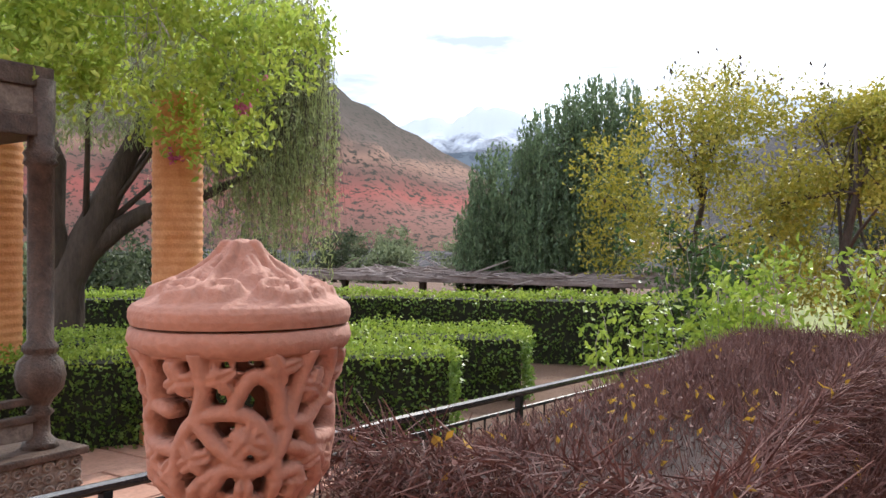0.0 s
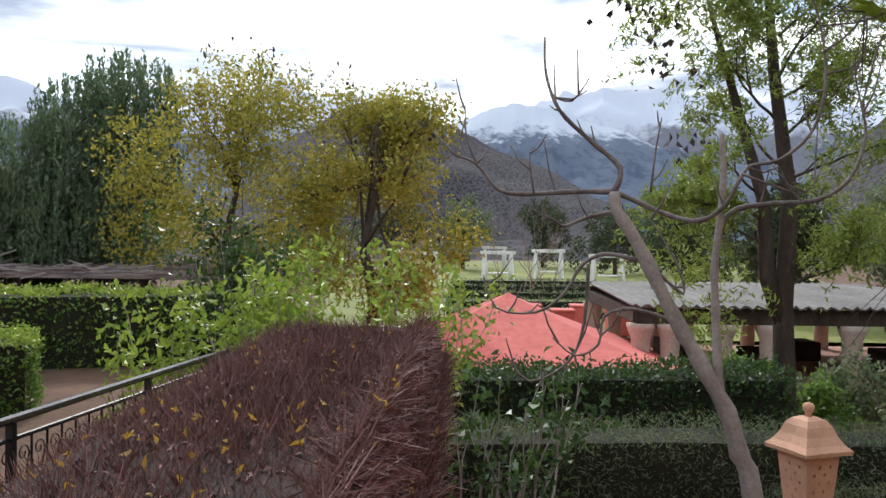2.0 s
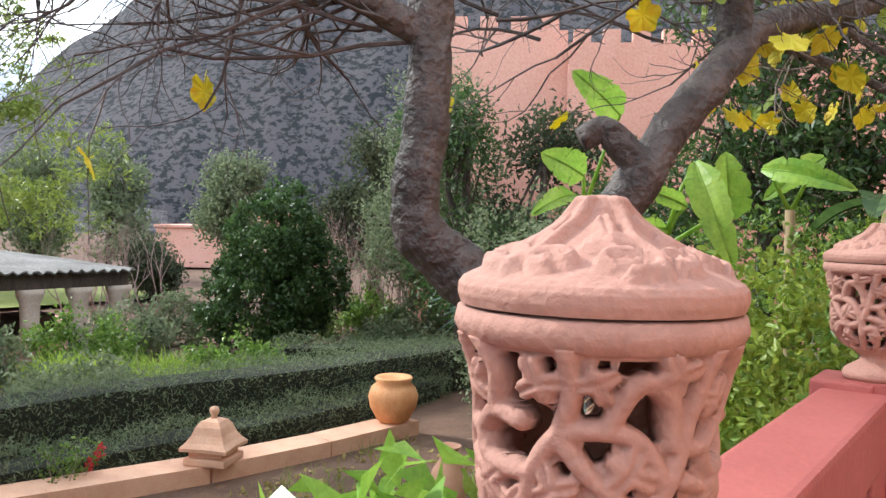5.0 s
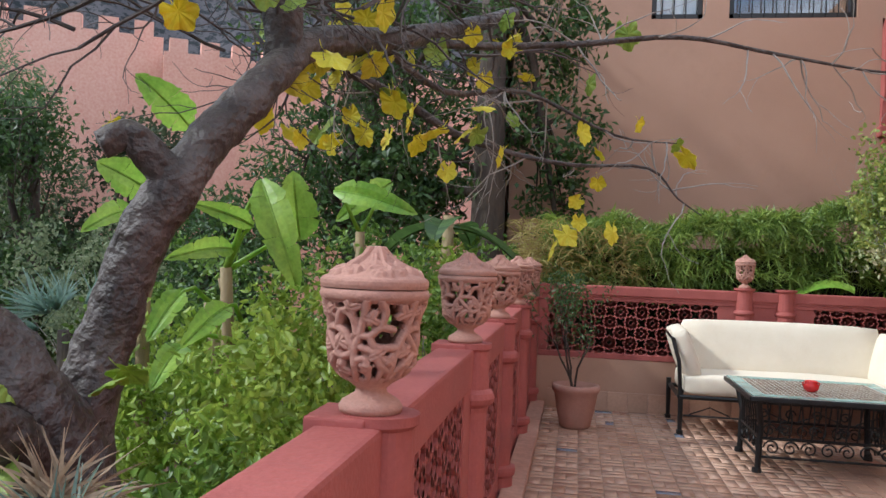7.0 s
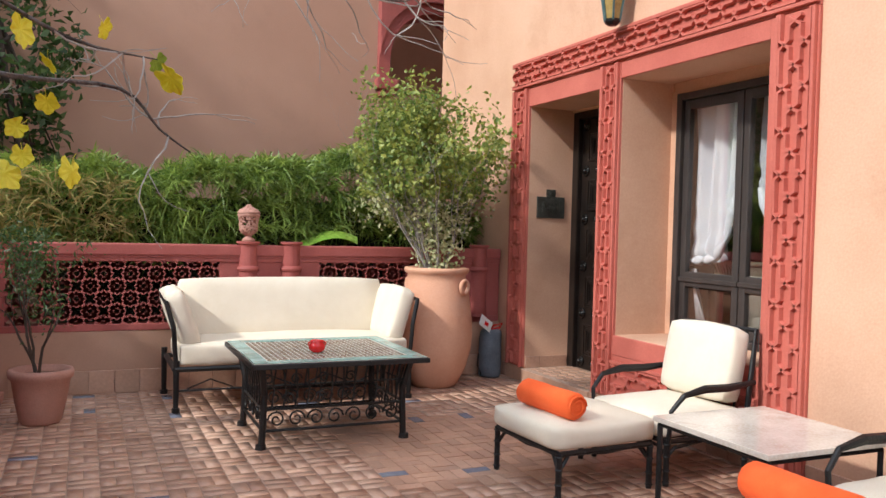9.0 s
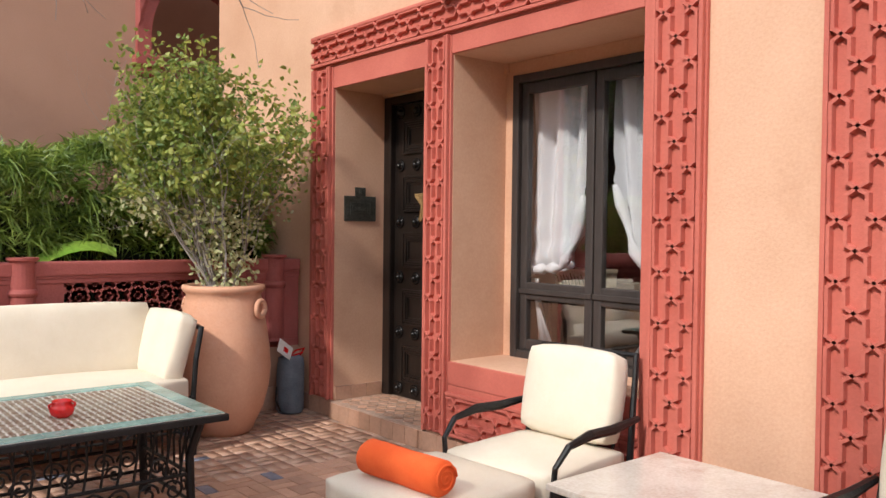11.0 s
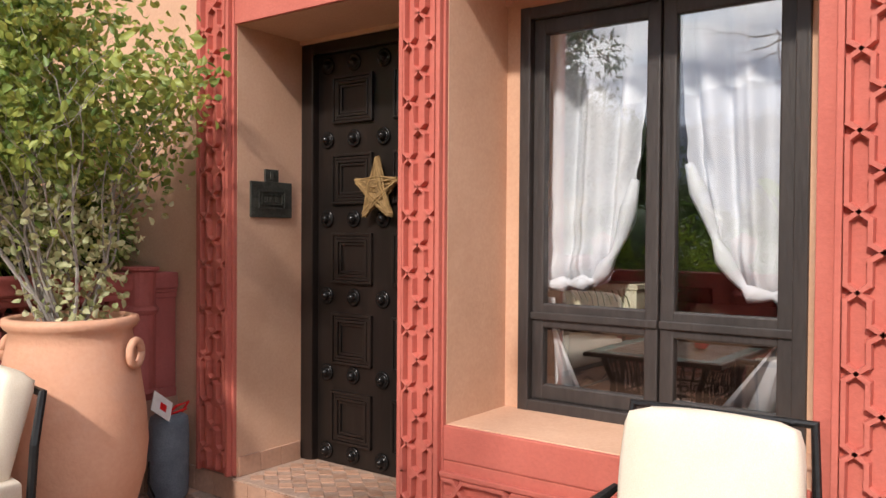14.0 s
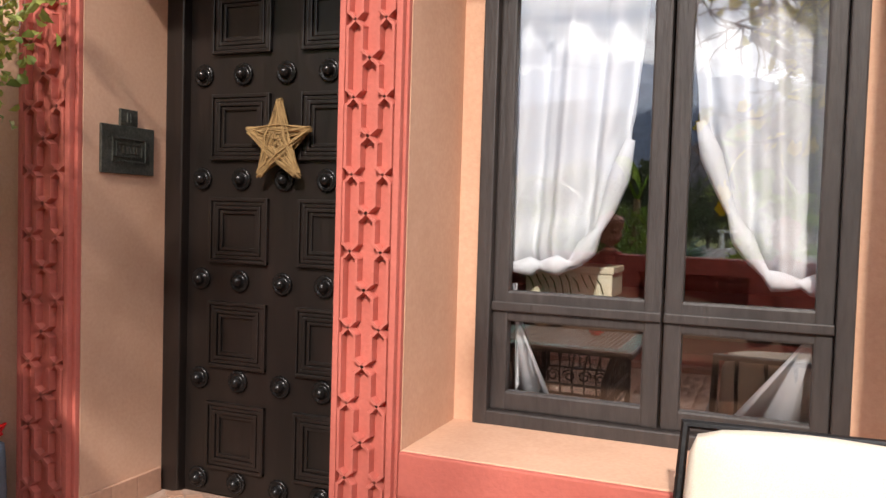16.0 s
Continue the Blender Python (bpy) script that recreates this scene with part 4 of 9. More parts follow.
# number plaque on the reveal beside the door
M["bronze"] = material("dark_bronze", (0.085, 0.090, 0.078), (0.15, 0.15, 0.13), 0.45, 30, 120, 0.3, metal=0.7)
plq = thing("name_plaque", "dark bronze plaque with a raised number tab beside the door", "plaque", (3.634, 6.985, 1.45))
part("plate", boxed(-0.132, -0.012, -0.088, 0.132, 0.0, 0.088, 0.003), M["bronze"], plq)
part("tab", boxed(-0.042, -0.012, 0.088, 0.044, 0.0, 0.15, 0.003), M["bronze"], plq)
bm = bmesh.new()
for o in (0.0, 0.018):
    w_, h_ = 0.085 - o, 0.045 - o
    for p in ((-w_, -h_, w_, -h_ + 0.006), (-w_, h_ - 0.006, w_, h_), (-w_, -h_, -w_ + 0.006, h_), (w_ - 0.006, -h_, w_, h_)):
        box(bm, p[0], -0.018, p[1], p[2], -0.0118, p[3], 0.001)
part("raised_frame", bm, M["bronze"], plq)
bm = bmesh.new()
for k in range(6):
    box(bm, -0.048 + k * 0.017, -0.016, -0.012, -0.038 + k * 0.017, -0.0118, 0.012, 0.001)
part("lettering", bm, M["bronze"], plq)
bm = bmesh.new()
for k in range(2):
    box(bm, -0.012 + k * 0.016, -0.016, 0.102, -0.004 + k * 0.016, -0.0118, 0.135, 0.001)
part("lettering", bm, M["bronze"], plq)

# wall lantern over the door
M["amber"] = material("amber_glass", (0.30, 0.20, 0.06), (0.42, 0.30, 0.12), 0.2, 6, 40, 0.05)
M["teal"] = material("verdigris_metal", (0.05, 0.11, 0.12), (0.10, 0.16, 0.16), 0.5, 12, 60, 0.2, metal=0.5)
lan = thing("wall_lantern", "tapered verdigris metal wall lantern with amber panes", "lantern", (3.29, 5.69, 2.66))
bm = bmesh.new()
lathe(bm, [(0.03, -0.02), (0.055, 0.0), (0.06, 0.02)], 6)
part("base_cup", bm, M["iron"], lan)
bm = bmesh.new()
lathe(bm, [(0.05, 0.02), (0.105, 0.34)], 6)
part("glass", bm, M["amber"], lan)
for k in range(6):
    a = 2 * math.pi * k / 6
    bm = bmesh.new()
    tube(bm, [(0.055 * math.cos(a), 0.055 * math.sin(a), 0.01), (0.110 * math.cos(a), 0.110 * math.sin(a), 0.345)], 0.008, 5)
    part("rib", bm, M["teal"], lan)
bm = bmesh.new()
lathe(bm, [(0.12, 0.34), (0.125, 0.36), (0.08, 0.42), (0.03, 0.46), (0.0, 0.50)], 6)
part("roof", bm, M["teal"], lan)
bm = bmesh.new()
tube(bm, [(0, 0, 0.48), (0, 0, 0.54), (0.06, 0, 0.56), (0.138, 0, 0.54)], 0.009, 6)
part("bracket", bm, M["iron"], lan)

# arched opening of the neighbouring house, with a red frame, and its windows
arch = thing("trim_arch", "dark red scalloped arch frame of a recessed balcony", "trim", kind="structure")
bm = bmesh.new()
cxa, wa, spring, rise = 3.70, 0.56, 3.0, 0.66
outer = [(cxa - wa - 0.13, 2.83), (cxa - wa - 0.13, spring)]
inner = [(cxa - wa, 2.83), (cxa - wa, spring)]
for k in range(0, 25):
    a = math.pi * (1 - k / 24)
    inner.append((cxa + wa * math.cos(a) * (1.0 + 0.04 * math.sin(a)), spring + rise * math.sin(a) ** 0.85))
    outer.append((cxa + (wa + 0.13) * math.cos(a), spring + (rise + 0.12) * math.sin(a) ** 0.8))
inner += [(cxa + wa, 2.83)]
outer += [(cxa + wa + 0.13, 2.83)]
ring = []
for (ox, oz), (ix, iz) in zip(outer, inner):
    ring.append([bm.verts.new((ox, BY - 0.06, oz)), bm.verts.new((ix, BY - 0.06, iz)), bm.verts.new((ix, BY + 0.42, iz)), bm.verts.new((ox, BY + 0.42, oz))])
for a, b in zip(ring, ring[1:]):
    for k in range(4):
        bm.faces.new((a[k], a[(k + 1) % 4], b[(k + 1) % 4], b[k]))
part("arch_ring", bm, M["red"], arch)
part("corbel", boxed(cxa - wa - 0.16, BY - 0.1, 2.76, cxa - wa + 0.10, BY + 0.3, 2.88, 0.02), M["red"], arch)
part("corbel", boxed(cxa - wa - 0.12, BY - 0.07, 2.68, cxa - wa + 0.06, BY + 0.3, 2.76, 0.02), M["red"], arch)
bm2 = bmesh.new()
top2 = [bm2.verts.new((ox, BY + 0.0, oz)) for ox, oz in outer[1:-1]]
cap2 = [bm2.verts.new((ox, BY + 0.0, 3.97)) for ox, oz in outer[1:-1]]
for k in range(len(top2) - 1):
    bm2.faces.new((top2[k], top2[k + 1], cap2[k + 1], cap2[k]))
sp = part("spandrel", bm2, M["red"], arch)
sm_ = sp.modifiers.new("thick", "SOLIDIFY")
sm_.thickness, sm_.offset = 0.1, 1
part("recess_wall", boxed(2.9, BY + 1.3, 2.0, 5.5, BY + 1.45, 5.0), M["plaster_brown"], hb)
part("recess_wall", boxed(cxa + wa + 0.13, BY, 2.72, 8.0, BY + 0.4, 3.97), M["plaster_brown"], hb)
for x0, x1 in ((0.55, 1.12), (1.40, 2.75)):
    w = thing("window_upper", "upper window with a black iron grille", "window", kind="structure")
    bm = bmesh.new()
    for p in ((x0, 4.08, x0 + 0.06, 5.1), (x1 - 0.06, 4.08, x1, 5.1), (x0, 4.08, x1, 4.15), (x0, 5.04, x1, 5.1)):
        box(bm, p[0], BY + 0.05, p[1], p[2], BY + 0.15, p[3], 0.006)
    part("window_frame", bm, M["wood_black"], w)
    g = part("pane", boxed(x0 + 0.05, BY + 0.12, 4.14, x1 - 0.05, BY + 0.126, 5.05), M["mirror_glass"], w)
    bm = bmesh.new()
    x = x0 + 0.12
    while x < x1 - 0.06:
        tube(bm, [(x, BY + 0.03, 4.1), (x, BY + 0.03, 5.08)], 0.008, 5)
        tube(bm, [(x, BY + 0.03, 4.35), (x + 0.05, BY + 0.03, 4.45), (x, BY + 0.03, 4.6), (x - 0.05, BY + 0.03, 4.45), (x, BY + 0.03, 4.35)], 0.006, 5)
        x += 0.13
    part("grille", bm, M["iron"], w)
    # Small window: white blind. Wide window: dark sheet painted as indoor shade.
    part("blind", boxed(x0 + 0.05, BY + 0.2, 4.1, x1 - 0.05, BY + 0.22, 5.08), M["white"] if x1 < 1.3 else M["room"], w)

# ---- urns on the parapet ----


def urn_radius(z):
    pts = [(0.060, 0.040), (0.075, 0.066), (0.105, 0.088), (0.15, 0.0925), (0.185, 0.0935), (0.215, 0.100), (0.240, 0.110)]
    for (a, ra), (b, rb) in zip(pts, pts[1:]):
        if z <= b:
            t = max(0, (z - a) / (b - a))
            return ra + (rb - ra) * t
    return pts[-1][1]


def arc(p, n=10):
    """A smooth line through (turn, height) pairs."""
    q = [np.array(v, float) for v in p]
    out = []
    for i in range(len(q) - 1):
        a, b, c, d = q[max(i - 1, 0)], q[i], q[i + 1], q[min(i + 2, len(q) - 1)]
        for k in range(n):
            t = k / n
            out.append(0.5 * (2 * b + (c - a) * t + (2 * a - 5 * b + 4 * c - d) * t * t + (3 * b - a - 3 * c + d) * t ** 3))
    return np.array(out + [q[-1]])


def to_line(px, py, line, period=None):
    """Distance of grid points from a polyline, wrapped round when a period is given."""
    best = np.full(px.shape, 9.0)
    for (ax, ay), (bx, by) in zip(line, line[1:]):
        dx, dy = bx - ax, by - ay
        ex = px - ax
        if period:
            ex = (ex + period / 2) % period - period / 2
        ey = py - ay
        t = np.clip((ex * dx + ey * dy) / (dx * dx + dy * dy + 1e-12), 0, 1)
        best = np.minimum(best, np.hypot(ex - t * dx, ey - t * dy))
    return best


def leaf_field(px, py, cx, cy, size, turn, period=None):
    """Below 1 inside a three-pointed clay leaf; also the distance from its ribs."""
    ex = px - cx
    if period:
        ex = (ex + period / 2) % period - period / 2
    ey = py - cy
    r, q = np.hypot(ex, ey), np.arctan2(ey, ex) - turn
    lobe = np.maximum.reduce([np.cos(np.clip((q - k + math.pi) % (2 * math.pi) - math.pi, -1.04, 1.04) * 1.5) ** 1.6 * w for k, w in ((0, 1.0), (1.75, 0.85), (-1.75, 0.85), (math.pi, 0.55))])
    rib = np.minimum.reduce([np.abs(r * np.sin(q - k)) + np.where(np.cos(q - k) < 0, 1, 0) for k in (0, 1.75, -1.75)])
    return r / (size * (0.36 + 0.64 * lobe)), rib


SHELL_Z0, SHELL_Z1 = 0.066, 0.238
VINES = [[(0.00, 0.10), (0.05, 0.42), (0.16, 0.62), (0.34, 0.66), (0.47, 0.60), (0.56, 0.42), (0.57, 0.18), (0.52, 0.0)],
         [(0.03, 0.0), (0.14, 0.22), (0.30, 0.34), (0.46, 0.33), (0.58, 0.42), (0.66, 0.70), (0.72, 1.0)],
         [(0.16, 0.62), (0.27, 0.48), (0.40, 0.36)], [(0.20, 1.0), (0.21, 0.80), (0.16, 0.62)],
         [(0.34, 0.66), (0.44, 0.86), (0.56, 0.80), (0.60, 0.60)], [(0.30, 0.34), (0.20, 0.16), (0.26, 0.0)],
         [(0.57, 0.28), (0.70, 0.30), (0.74, 0.10), (0.66, 0.0)], [(0.60, 0.60), (0.74, 0.58), (0.86, 0.68), (1.0, 0.66)],
         [(0.66, 0.44), (0.78, 0.38), (0.90, 0.20), (1.03, 0.14)], [(0.86, 0.68), (0.90, 0.86), (0.84, 1.0)], [(0.90, 0.20), (0.86, 0.0)], [(0.74, 0.58), (0.80, 0.46), (0.92, 0.44), (1.05, 0.44)]]
CLAY_LEAVES = [(0.42, 0.50, 0.031, -0.5), (0.15, 0.40, 0.027, 2.0), (0.40, 0.16, 0.031, 1.5), (0.56, 0.90, 0.026, 0.3), (0.10, 0.84, 0.027, 1.9), (0.76, 0.78, 0.026, 1.2), (0.84, 0.36, 0.029, -1.0), (0.97, 0.30, 0.022, 1.0), (0.70, 0.18, 0.022, 0.4), (0.30, 0.86, 0.022, -1.2)]


def shell_field(u, z):
    """Signed field of the pierced shell: below 1 is clay. u runs along the circumference, z up, both in metres."""
    per = 2 * math.pi * 0.092 / 3
    H = SHELL_Z1 - SHELL_Z0
    f = np.full(u.shape, 9.0)
    rise = np.zeros(u.shape)
    for line in VINES:
        d = to_line(u, z, arc([(a * per, b * H) for a, b in line], 7), per) / 0.0080
        rise = np.maximum(rise, 0.0095 * np.sqrt(np.clip(1 - d * d, 0, 1)))
        f = np.minimum(f, d)
    for cx, cz, size, turn in CLAY_LEAVES:
        g, rib = leaf_field(u, z, cx * per, cz * H, size * 0.80, turn, per)
        rise = np.where(g < 1, np.maximum(rise, 0.007 + 0.006 * np.clip(1 - g, 0, 1) ** 0.6 - 0.0035 * np.exp(-(rib / 0.0022) ** 2)), rise)
        f = np.minimum(f, g)
    f = np.minimum(f, np.minimum(z / 0.006, (H - z) / 0.007))
    return f, rise


def carve_shell(u):
    nu, nz = 276, 84
    C = 2 * math.pi * 0.092
    H = SHELL_Z1 - SHELL_Z0
    uu, zz = np.meshgrid(np.arange(nu) * C / nu, np.linspace(0, H, nz + 1), indexing="ij")
    f, _ = shell_field(uu, zz)
    for _step in range(3):
        e = 0.0006
        gx = (shell_field(uu + e, zz)[0] - shell_field(uu - e, zz)[0]) / (2 * e)
        gz = (shell_field(uu, zz + e)[0] - shell_field(uu, zz - e)[0]) / (2 * e)
        g2 = gx * gx + gz * gz + 1e-6
        near = (f > 1) & (f < 1.35)
        k = np.where(near, np.clip((f - 1) / g2, -0.002 / np.sqrt(g2), 0.002 / np.sqrt(g2)), 0)
        uu, zz = uu - k * gx, np.clip(zz - k * gz, 0, H)
        f, rise = shell_field(uu, zz)
    inside = f < 1.06
    rad = np.vectorize(urn_radius)(zz + SHELL_Z0)
    ang = uu / 0.092

    def pts(r):
        return np.stack([r * np.cos(ang), r * np.sin(ang), zz + SHELL_Z0], -1).reshape(-1, 3)
    n = nu * (nz + 1)
    idx = np.arange(n).reshape(nu, nz + 1)
    q = np.stack([idx[:, :-1], np.roll(idx, -1, 0)[:, :-1], np.roll(idx, -1, 0)[:, 1:], idx[:, 1:]], -1).reshape(-1, 4)
    q = q[inside.reshape(-1)[q].all(1)]
    edges = np.concatenate([q[:, [0, 1]], q[:, [1, 2]], q[:, [2, 3]], q[:, [3, 0]]])
    have = set(map(tuple, edges.tolist()))
    rim = np.array([(a, b) for a, b in have if (b, a) not in have])
    side = np.stack([rim[:, 1], rim[:, 0], rim[:, 0] + n, rim[:, 1] + n], -1)
    faces = np.concatenate([q, q[:, ::-1] + n, side])
    v = np.concatenate([pts(rad + rise - 0.003), pts(rad - 0.019)])
    used = np.unique(faces)
    back_ = np.zeros(2 * n, dtype=np.int64)
    back_[used] = np.arange(len(used))
    arrays("vine_shell", v[used], back_[faces], M["clay"], u, True)


def carve_lid(u):
    """Domed lid with scrolls and leaves standing in relief, and a blunt knob."""
    nr, na = 64, 150
    prof = [(0.1125, 0.2605), (0.1150, 0.268), (0.1145, 0.276), (0.111, 0.281), (0.104, 0.2845), (0.092, 0.290), (0.070, 0.299), (0.050, 0.309), (0.036, 0.319), (0.026, 0.330), (0.0195, 0.339), (0.013, 0.3455), (0.006, 0.348), (0.0004, 0.3485)]
    t = np.linspace(0, len(prof) - 1, nr + 1)
    r0, z0 = np.interp(t, range(len(prof)), [p[0] for p in prof]), np.interp(t, range(len(prof)), [p[1] for p in prof])
    rr, aa = np.meshgrid(r0, np.arange(na) * 2 * math.pi / na, indexing="ij")
    x, y = rr * np.cos(aa), rr * np.sin(aa)
    rise = np.zeros(x.shape)

    def raise_line(line, w, h):
        d = to_line(x, y, line) / w
        return np.maximum(rise, h * np.sqrt(np.clip(1 - d * d, 0, 1)))
    for k in range(5):
        a0 = 2 * math.pi * k / 5
        for off, rad, sc, sg in ((0.0, 0.082, 0.023, 1), (0.62, 0.080, 0.018, -1)):
            pts = []
            for s in range(16):
                q = s / 15 * 2.3 * math.pi * sg
                k_ = sc * (1 - 0.62 * s / 15)
                cx, cy = rad + k_ * 0.75 * math.cos(q), k_ * 1.25 * math.sin(q)
                a, r = a0 + off + math.atan2(cy, cx), math.hypot(cx, cy)
                pts.append((r * math.cos(a), r * math.sin(a)))
            rise = raise_line(pts, 0.0046, 0.0105)
        pts = [(r * math.cos(a0 + b), r * math.sin(a0 + b)) for r, b in ((0.100, 0.28), (0.075, 0.36), (0.052, 0.30), (0.030, 0.42), (0.016, 0.5))]
        rise = raise_line(arc(pts, 5), 0.0055, 0.0105)
        g, rib = leaf_field(x, y, 0.050 * math.cos(a0 - 0.1), 0.050 * math.sin(a0 - 0.1), 0.024, a0 + math.pi)
        rise = np.where(g < 1, np.maximum(rise, 0.004 + 0.007 * np.clip(1 - g, 0, 1) ** 0.6 - 0.003 * np.exp(-(rib / 0.002) ** 2)), rise)
    rise *= np.clip((0.107 - rr) / 0.008, 0, 1) * np.clip((rr - 0.010) / 0.012, 0, 1)
    wob = 1 + 0.006 * np.sin(aa * 3 + 1) + 0.004 * np.sin(aa * 7)
    zz = np.interp(t, range(len(prof)), [p[1] for p in prof])[:, None] + rise
    v = np.stack([x * wob, y * wob, zz], -1).reshape(-1, 3)
    idx = np.arange((nr + 1) * na).reshape(nr + 1, na)
    q = np.stack([idx[:-1], np.roll(idx, -1, 1)[:-1], np.roll(idx, -1, 1)[1:], idx[1:]], -1).reshape(-1, 4)
    arrays("lid", v, q, M["clay"], u, True)


def build_urn(at, label, small=False):
    u = thing("garden_urn", label, "urn", at, group="pierced clay urns on the parapet")
    bm = bmesh.new()
    lathe(bm, [(0.066, 0.0), (0.068, 0.012), (0.062, 0.022), (0.05, 0.03), (0.034, 0.04), (0.032, 0.05), (0.045, 0.06), (0.066, 0.075), (0.062, 0.08), (0.04, 0.066), (0.0, 0.06)], 32)
    part("foot", bm, M["clay"], u, "", True)
    bm = bmesh.new()
    lathe(bm, [(0.1, 0.232), (0.112, 0.236), (0.1165, 0.246), (0.114, 0.257), (0.10, 0.260), (0.094, 0.254), (0.096, 0.236), (0.1, 0.232)], 40)
    part("rim", bm, M["clay"], u, "", True)
    carve_shell(u)
    carve_lid(u)
    return u


urn = build_urn((-0.515, URN_Y[0], 0.966), "pierced terracotta urn with vine relief and a pointed lid")
for k, y in enumerate(URN_Y[1:] + [7.45]):
    copy_thing(urn, pose(-0.60, y, 0.966, 0, 0, 50 * k + 20))
ub = copy_thing(urn, Matrix.Translation((1.235, 7.46, 1.115)))
ub.scale = (0.74, 0.74, 0.82)
ub["label"] = "small pierced terracotta urn on the back parapet"

# ---- furniture on the terrace ----


def cushion(bm, sx, sy, sz, m, puff=0.018, n=7):
    """A padded box with rounded, slightly bulging sides, centred on the origin of m."""
    r = bmesh.ops.create_cube(bm, size=2)
    vs = r["verts"]
    es = list({e for v in vs for e in v.link_edges})
    bmesh.ops.subdivide_edges(bm, edges=es, cuts=n, use_grid_fill=True)
    vs = [v for v in bm.verts if not v.tag]
    for v in vs:
        p = v.co.copy()
        q = Vector((p.x * (1 - 0.0), p.y, p.z))
        rad = 0.030
        hx, hy, hz = sx / 2, sy / 2, sz / 2
        c = Vector((max(-hx + rad, min(hx - rad, q.x * hx)), max(-hy + rad, min(hy - rad, q.y * hy)), max(-hz + rad, min(hz - rad, q.z * hz))))
        d = Vector((q.x * hx, q.y * hy, q.z * hz)) - c
        if d.length > 1e-6:
            d = d.normalized() * min(rad, d.length)
        pz = (1 - p.x ** 2) * (1 - p.y ** 2)
        px = (1 - p.y ** 2) * (1 - p.z ** 2)
        py = (1 - p.x ** 2) * (1 - p.z ** 2)
        b = Vector((p.x * px, p.y * py, p.z * pz)) * puff
        w = noise.noise(Vector((p.x * 2.3 + sx, p.y * 2.1, p.z * 2.0 + sy))) * 0.006
        v.co = m @ (c + d + b + Vector((0, 0, w * abs(p.z))))
        v.tag = True


def cushion_part(name, sx, sy, sz, m, parent, label="", puff=0.018):
    bm = bmesh.new()
    cushion(bm, sx, sy, sz, m, puff)
    return part(name, bm, M["cushion"], parent, label, True)


sofa = thing("sofa", "black iron sofa with cream canvas cushions against the parapet", "sofa", (1.46, 6.98, 0))
cushion_part("seat_cushion", 1.60, 0.62, 0.15, pose(0, -0.02, 0.375), sofa)
cushion_part("back_cushion", 1.52, 0.17, 0.44, pose(0, 0.235, 0.62, -14), sofa)
cushion_part("arm_cushion", 0.13, 0.55, 0.40, pose(-0.775, 0.0, 0.60, 0, -20), sofa)
cushion_part("arm_cushion", 0.13, 0.55, 0.40, pose(0.765, 0.0, 0.60, 0, 16), sofa)
bm = bmesh.new()
for sx in (-1, 1):
    tube(bm, [(sx * 0.82, -0.31, 0.27), (sx * 0.84, -0.31, 0.55), (sx * 0.885, -0.28, 0.72), (sx * 0.89, 0.0, 0.74), (sx * 0.87, 0.36, 0.76)], 0.016, 8)
tube(bm, [(-0.87, 0.36, 0.76), (0, 0.38, 0.77), (0.87, 0.36, 0.76)], 0.016, 8)
part("rail", bm, M["iron"], sofa)
bm = bmesh.new()
for a, b in (((-0.83, -0.32), (0.83, -0.32)), ((-0.83, 0.30), (0.83, 0.30)), ((-0.83, -0.32), (-0.83, 0.30)), ((0.83, -0.32), (0.83, 0.30))):
    tube(bm, [(a[0], a[1], 0.285), (b[0], b[1], 0.285)], 0.018, 8)
tube(bm, [(-0.8, -0.3, 0.14), (0.8, -0.3, 0.14)], 0.008, 6)
for k in range(4):
    x = -0.6 + k * 0.4
    tube(bm, [(x - 0.15, -0.3, 0.15), (x, -0.3, 0.21), (x + 0.15, -0.3, 0.15)], 0.006, 6)
part("seat_frame", bm, M["iron"], sofa)
for sx, sy in ((-0.82, -0.31), (0.82, -0.31), (-0.84, 0.33), (0.84, 0.33)):
    bm = bmesh.new()
    tube(bm, [(sx, sy, 0.0), (sx, sy, 0.03), (sx, sy, 0.032), (sx, sy, 0.34)], [0.026, 0.026, 0.017, 0.021], 8)
    part("leg", bm, M["iron"], sofa)
bm = bmesh.new()
for k in range(13):
    x = -0.78 + k * 0.13
    tube(bm, [(x, 0.34, 0.29), (x, 0.37, 0.76)], 0.007, 5)
part("back_bars", bm, M["iron"], sofa)


def scroll(bm, c, r, ax, turn=1.6, flip=1, rad=0.006):
    pts = []
    for s in range(18):
        q = s / 17 * turn * 2 * math.pi
        rr = r * (1 - 0.75 * s / 17)
        u, w = rr * math.cos(q) * flip, rr * math.sin(q)
        pts.append((c[0] + (u if ax == "x" else 0), c[1] + (u if ax == "y" else 0), c[2] + w))
    tube(bm, pts, rad, 5)


table = thing("coffee_table", "black iron coffee table with a mosaic tile top", "table", (1.415, 5.915, 0))
part("tabletop", boxed(-0.515, -0.465, 0.472, 0.515, 0.465, 0.502, 0.006), M["iron"], table)
M["mosaic_green"] = material("turquoise_glaze", (0.16, 0.34, 0.30), (0.28, 0.46, 0.42), 0.2, 10, 60, 0.1, vary=0.2)
M["mosaic_white"] = material("white_mosaic", (0.60, 0.57, 0.50), (0.72, 0.70, 0.63), 0.25, 10, 60, 0.1)
M["mosaic_mix"] = material("mixed_mosaic", (0.16, 0.07, 0.04), (0.40, 0.36, 0.28), 0.25, 40, 80, 0.1, island=True)
brd = part("border", boxed(-0.50, -0.45, 0.5025, 0.50, 0.45, 0.505), M["mosaic_white"], table)
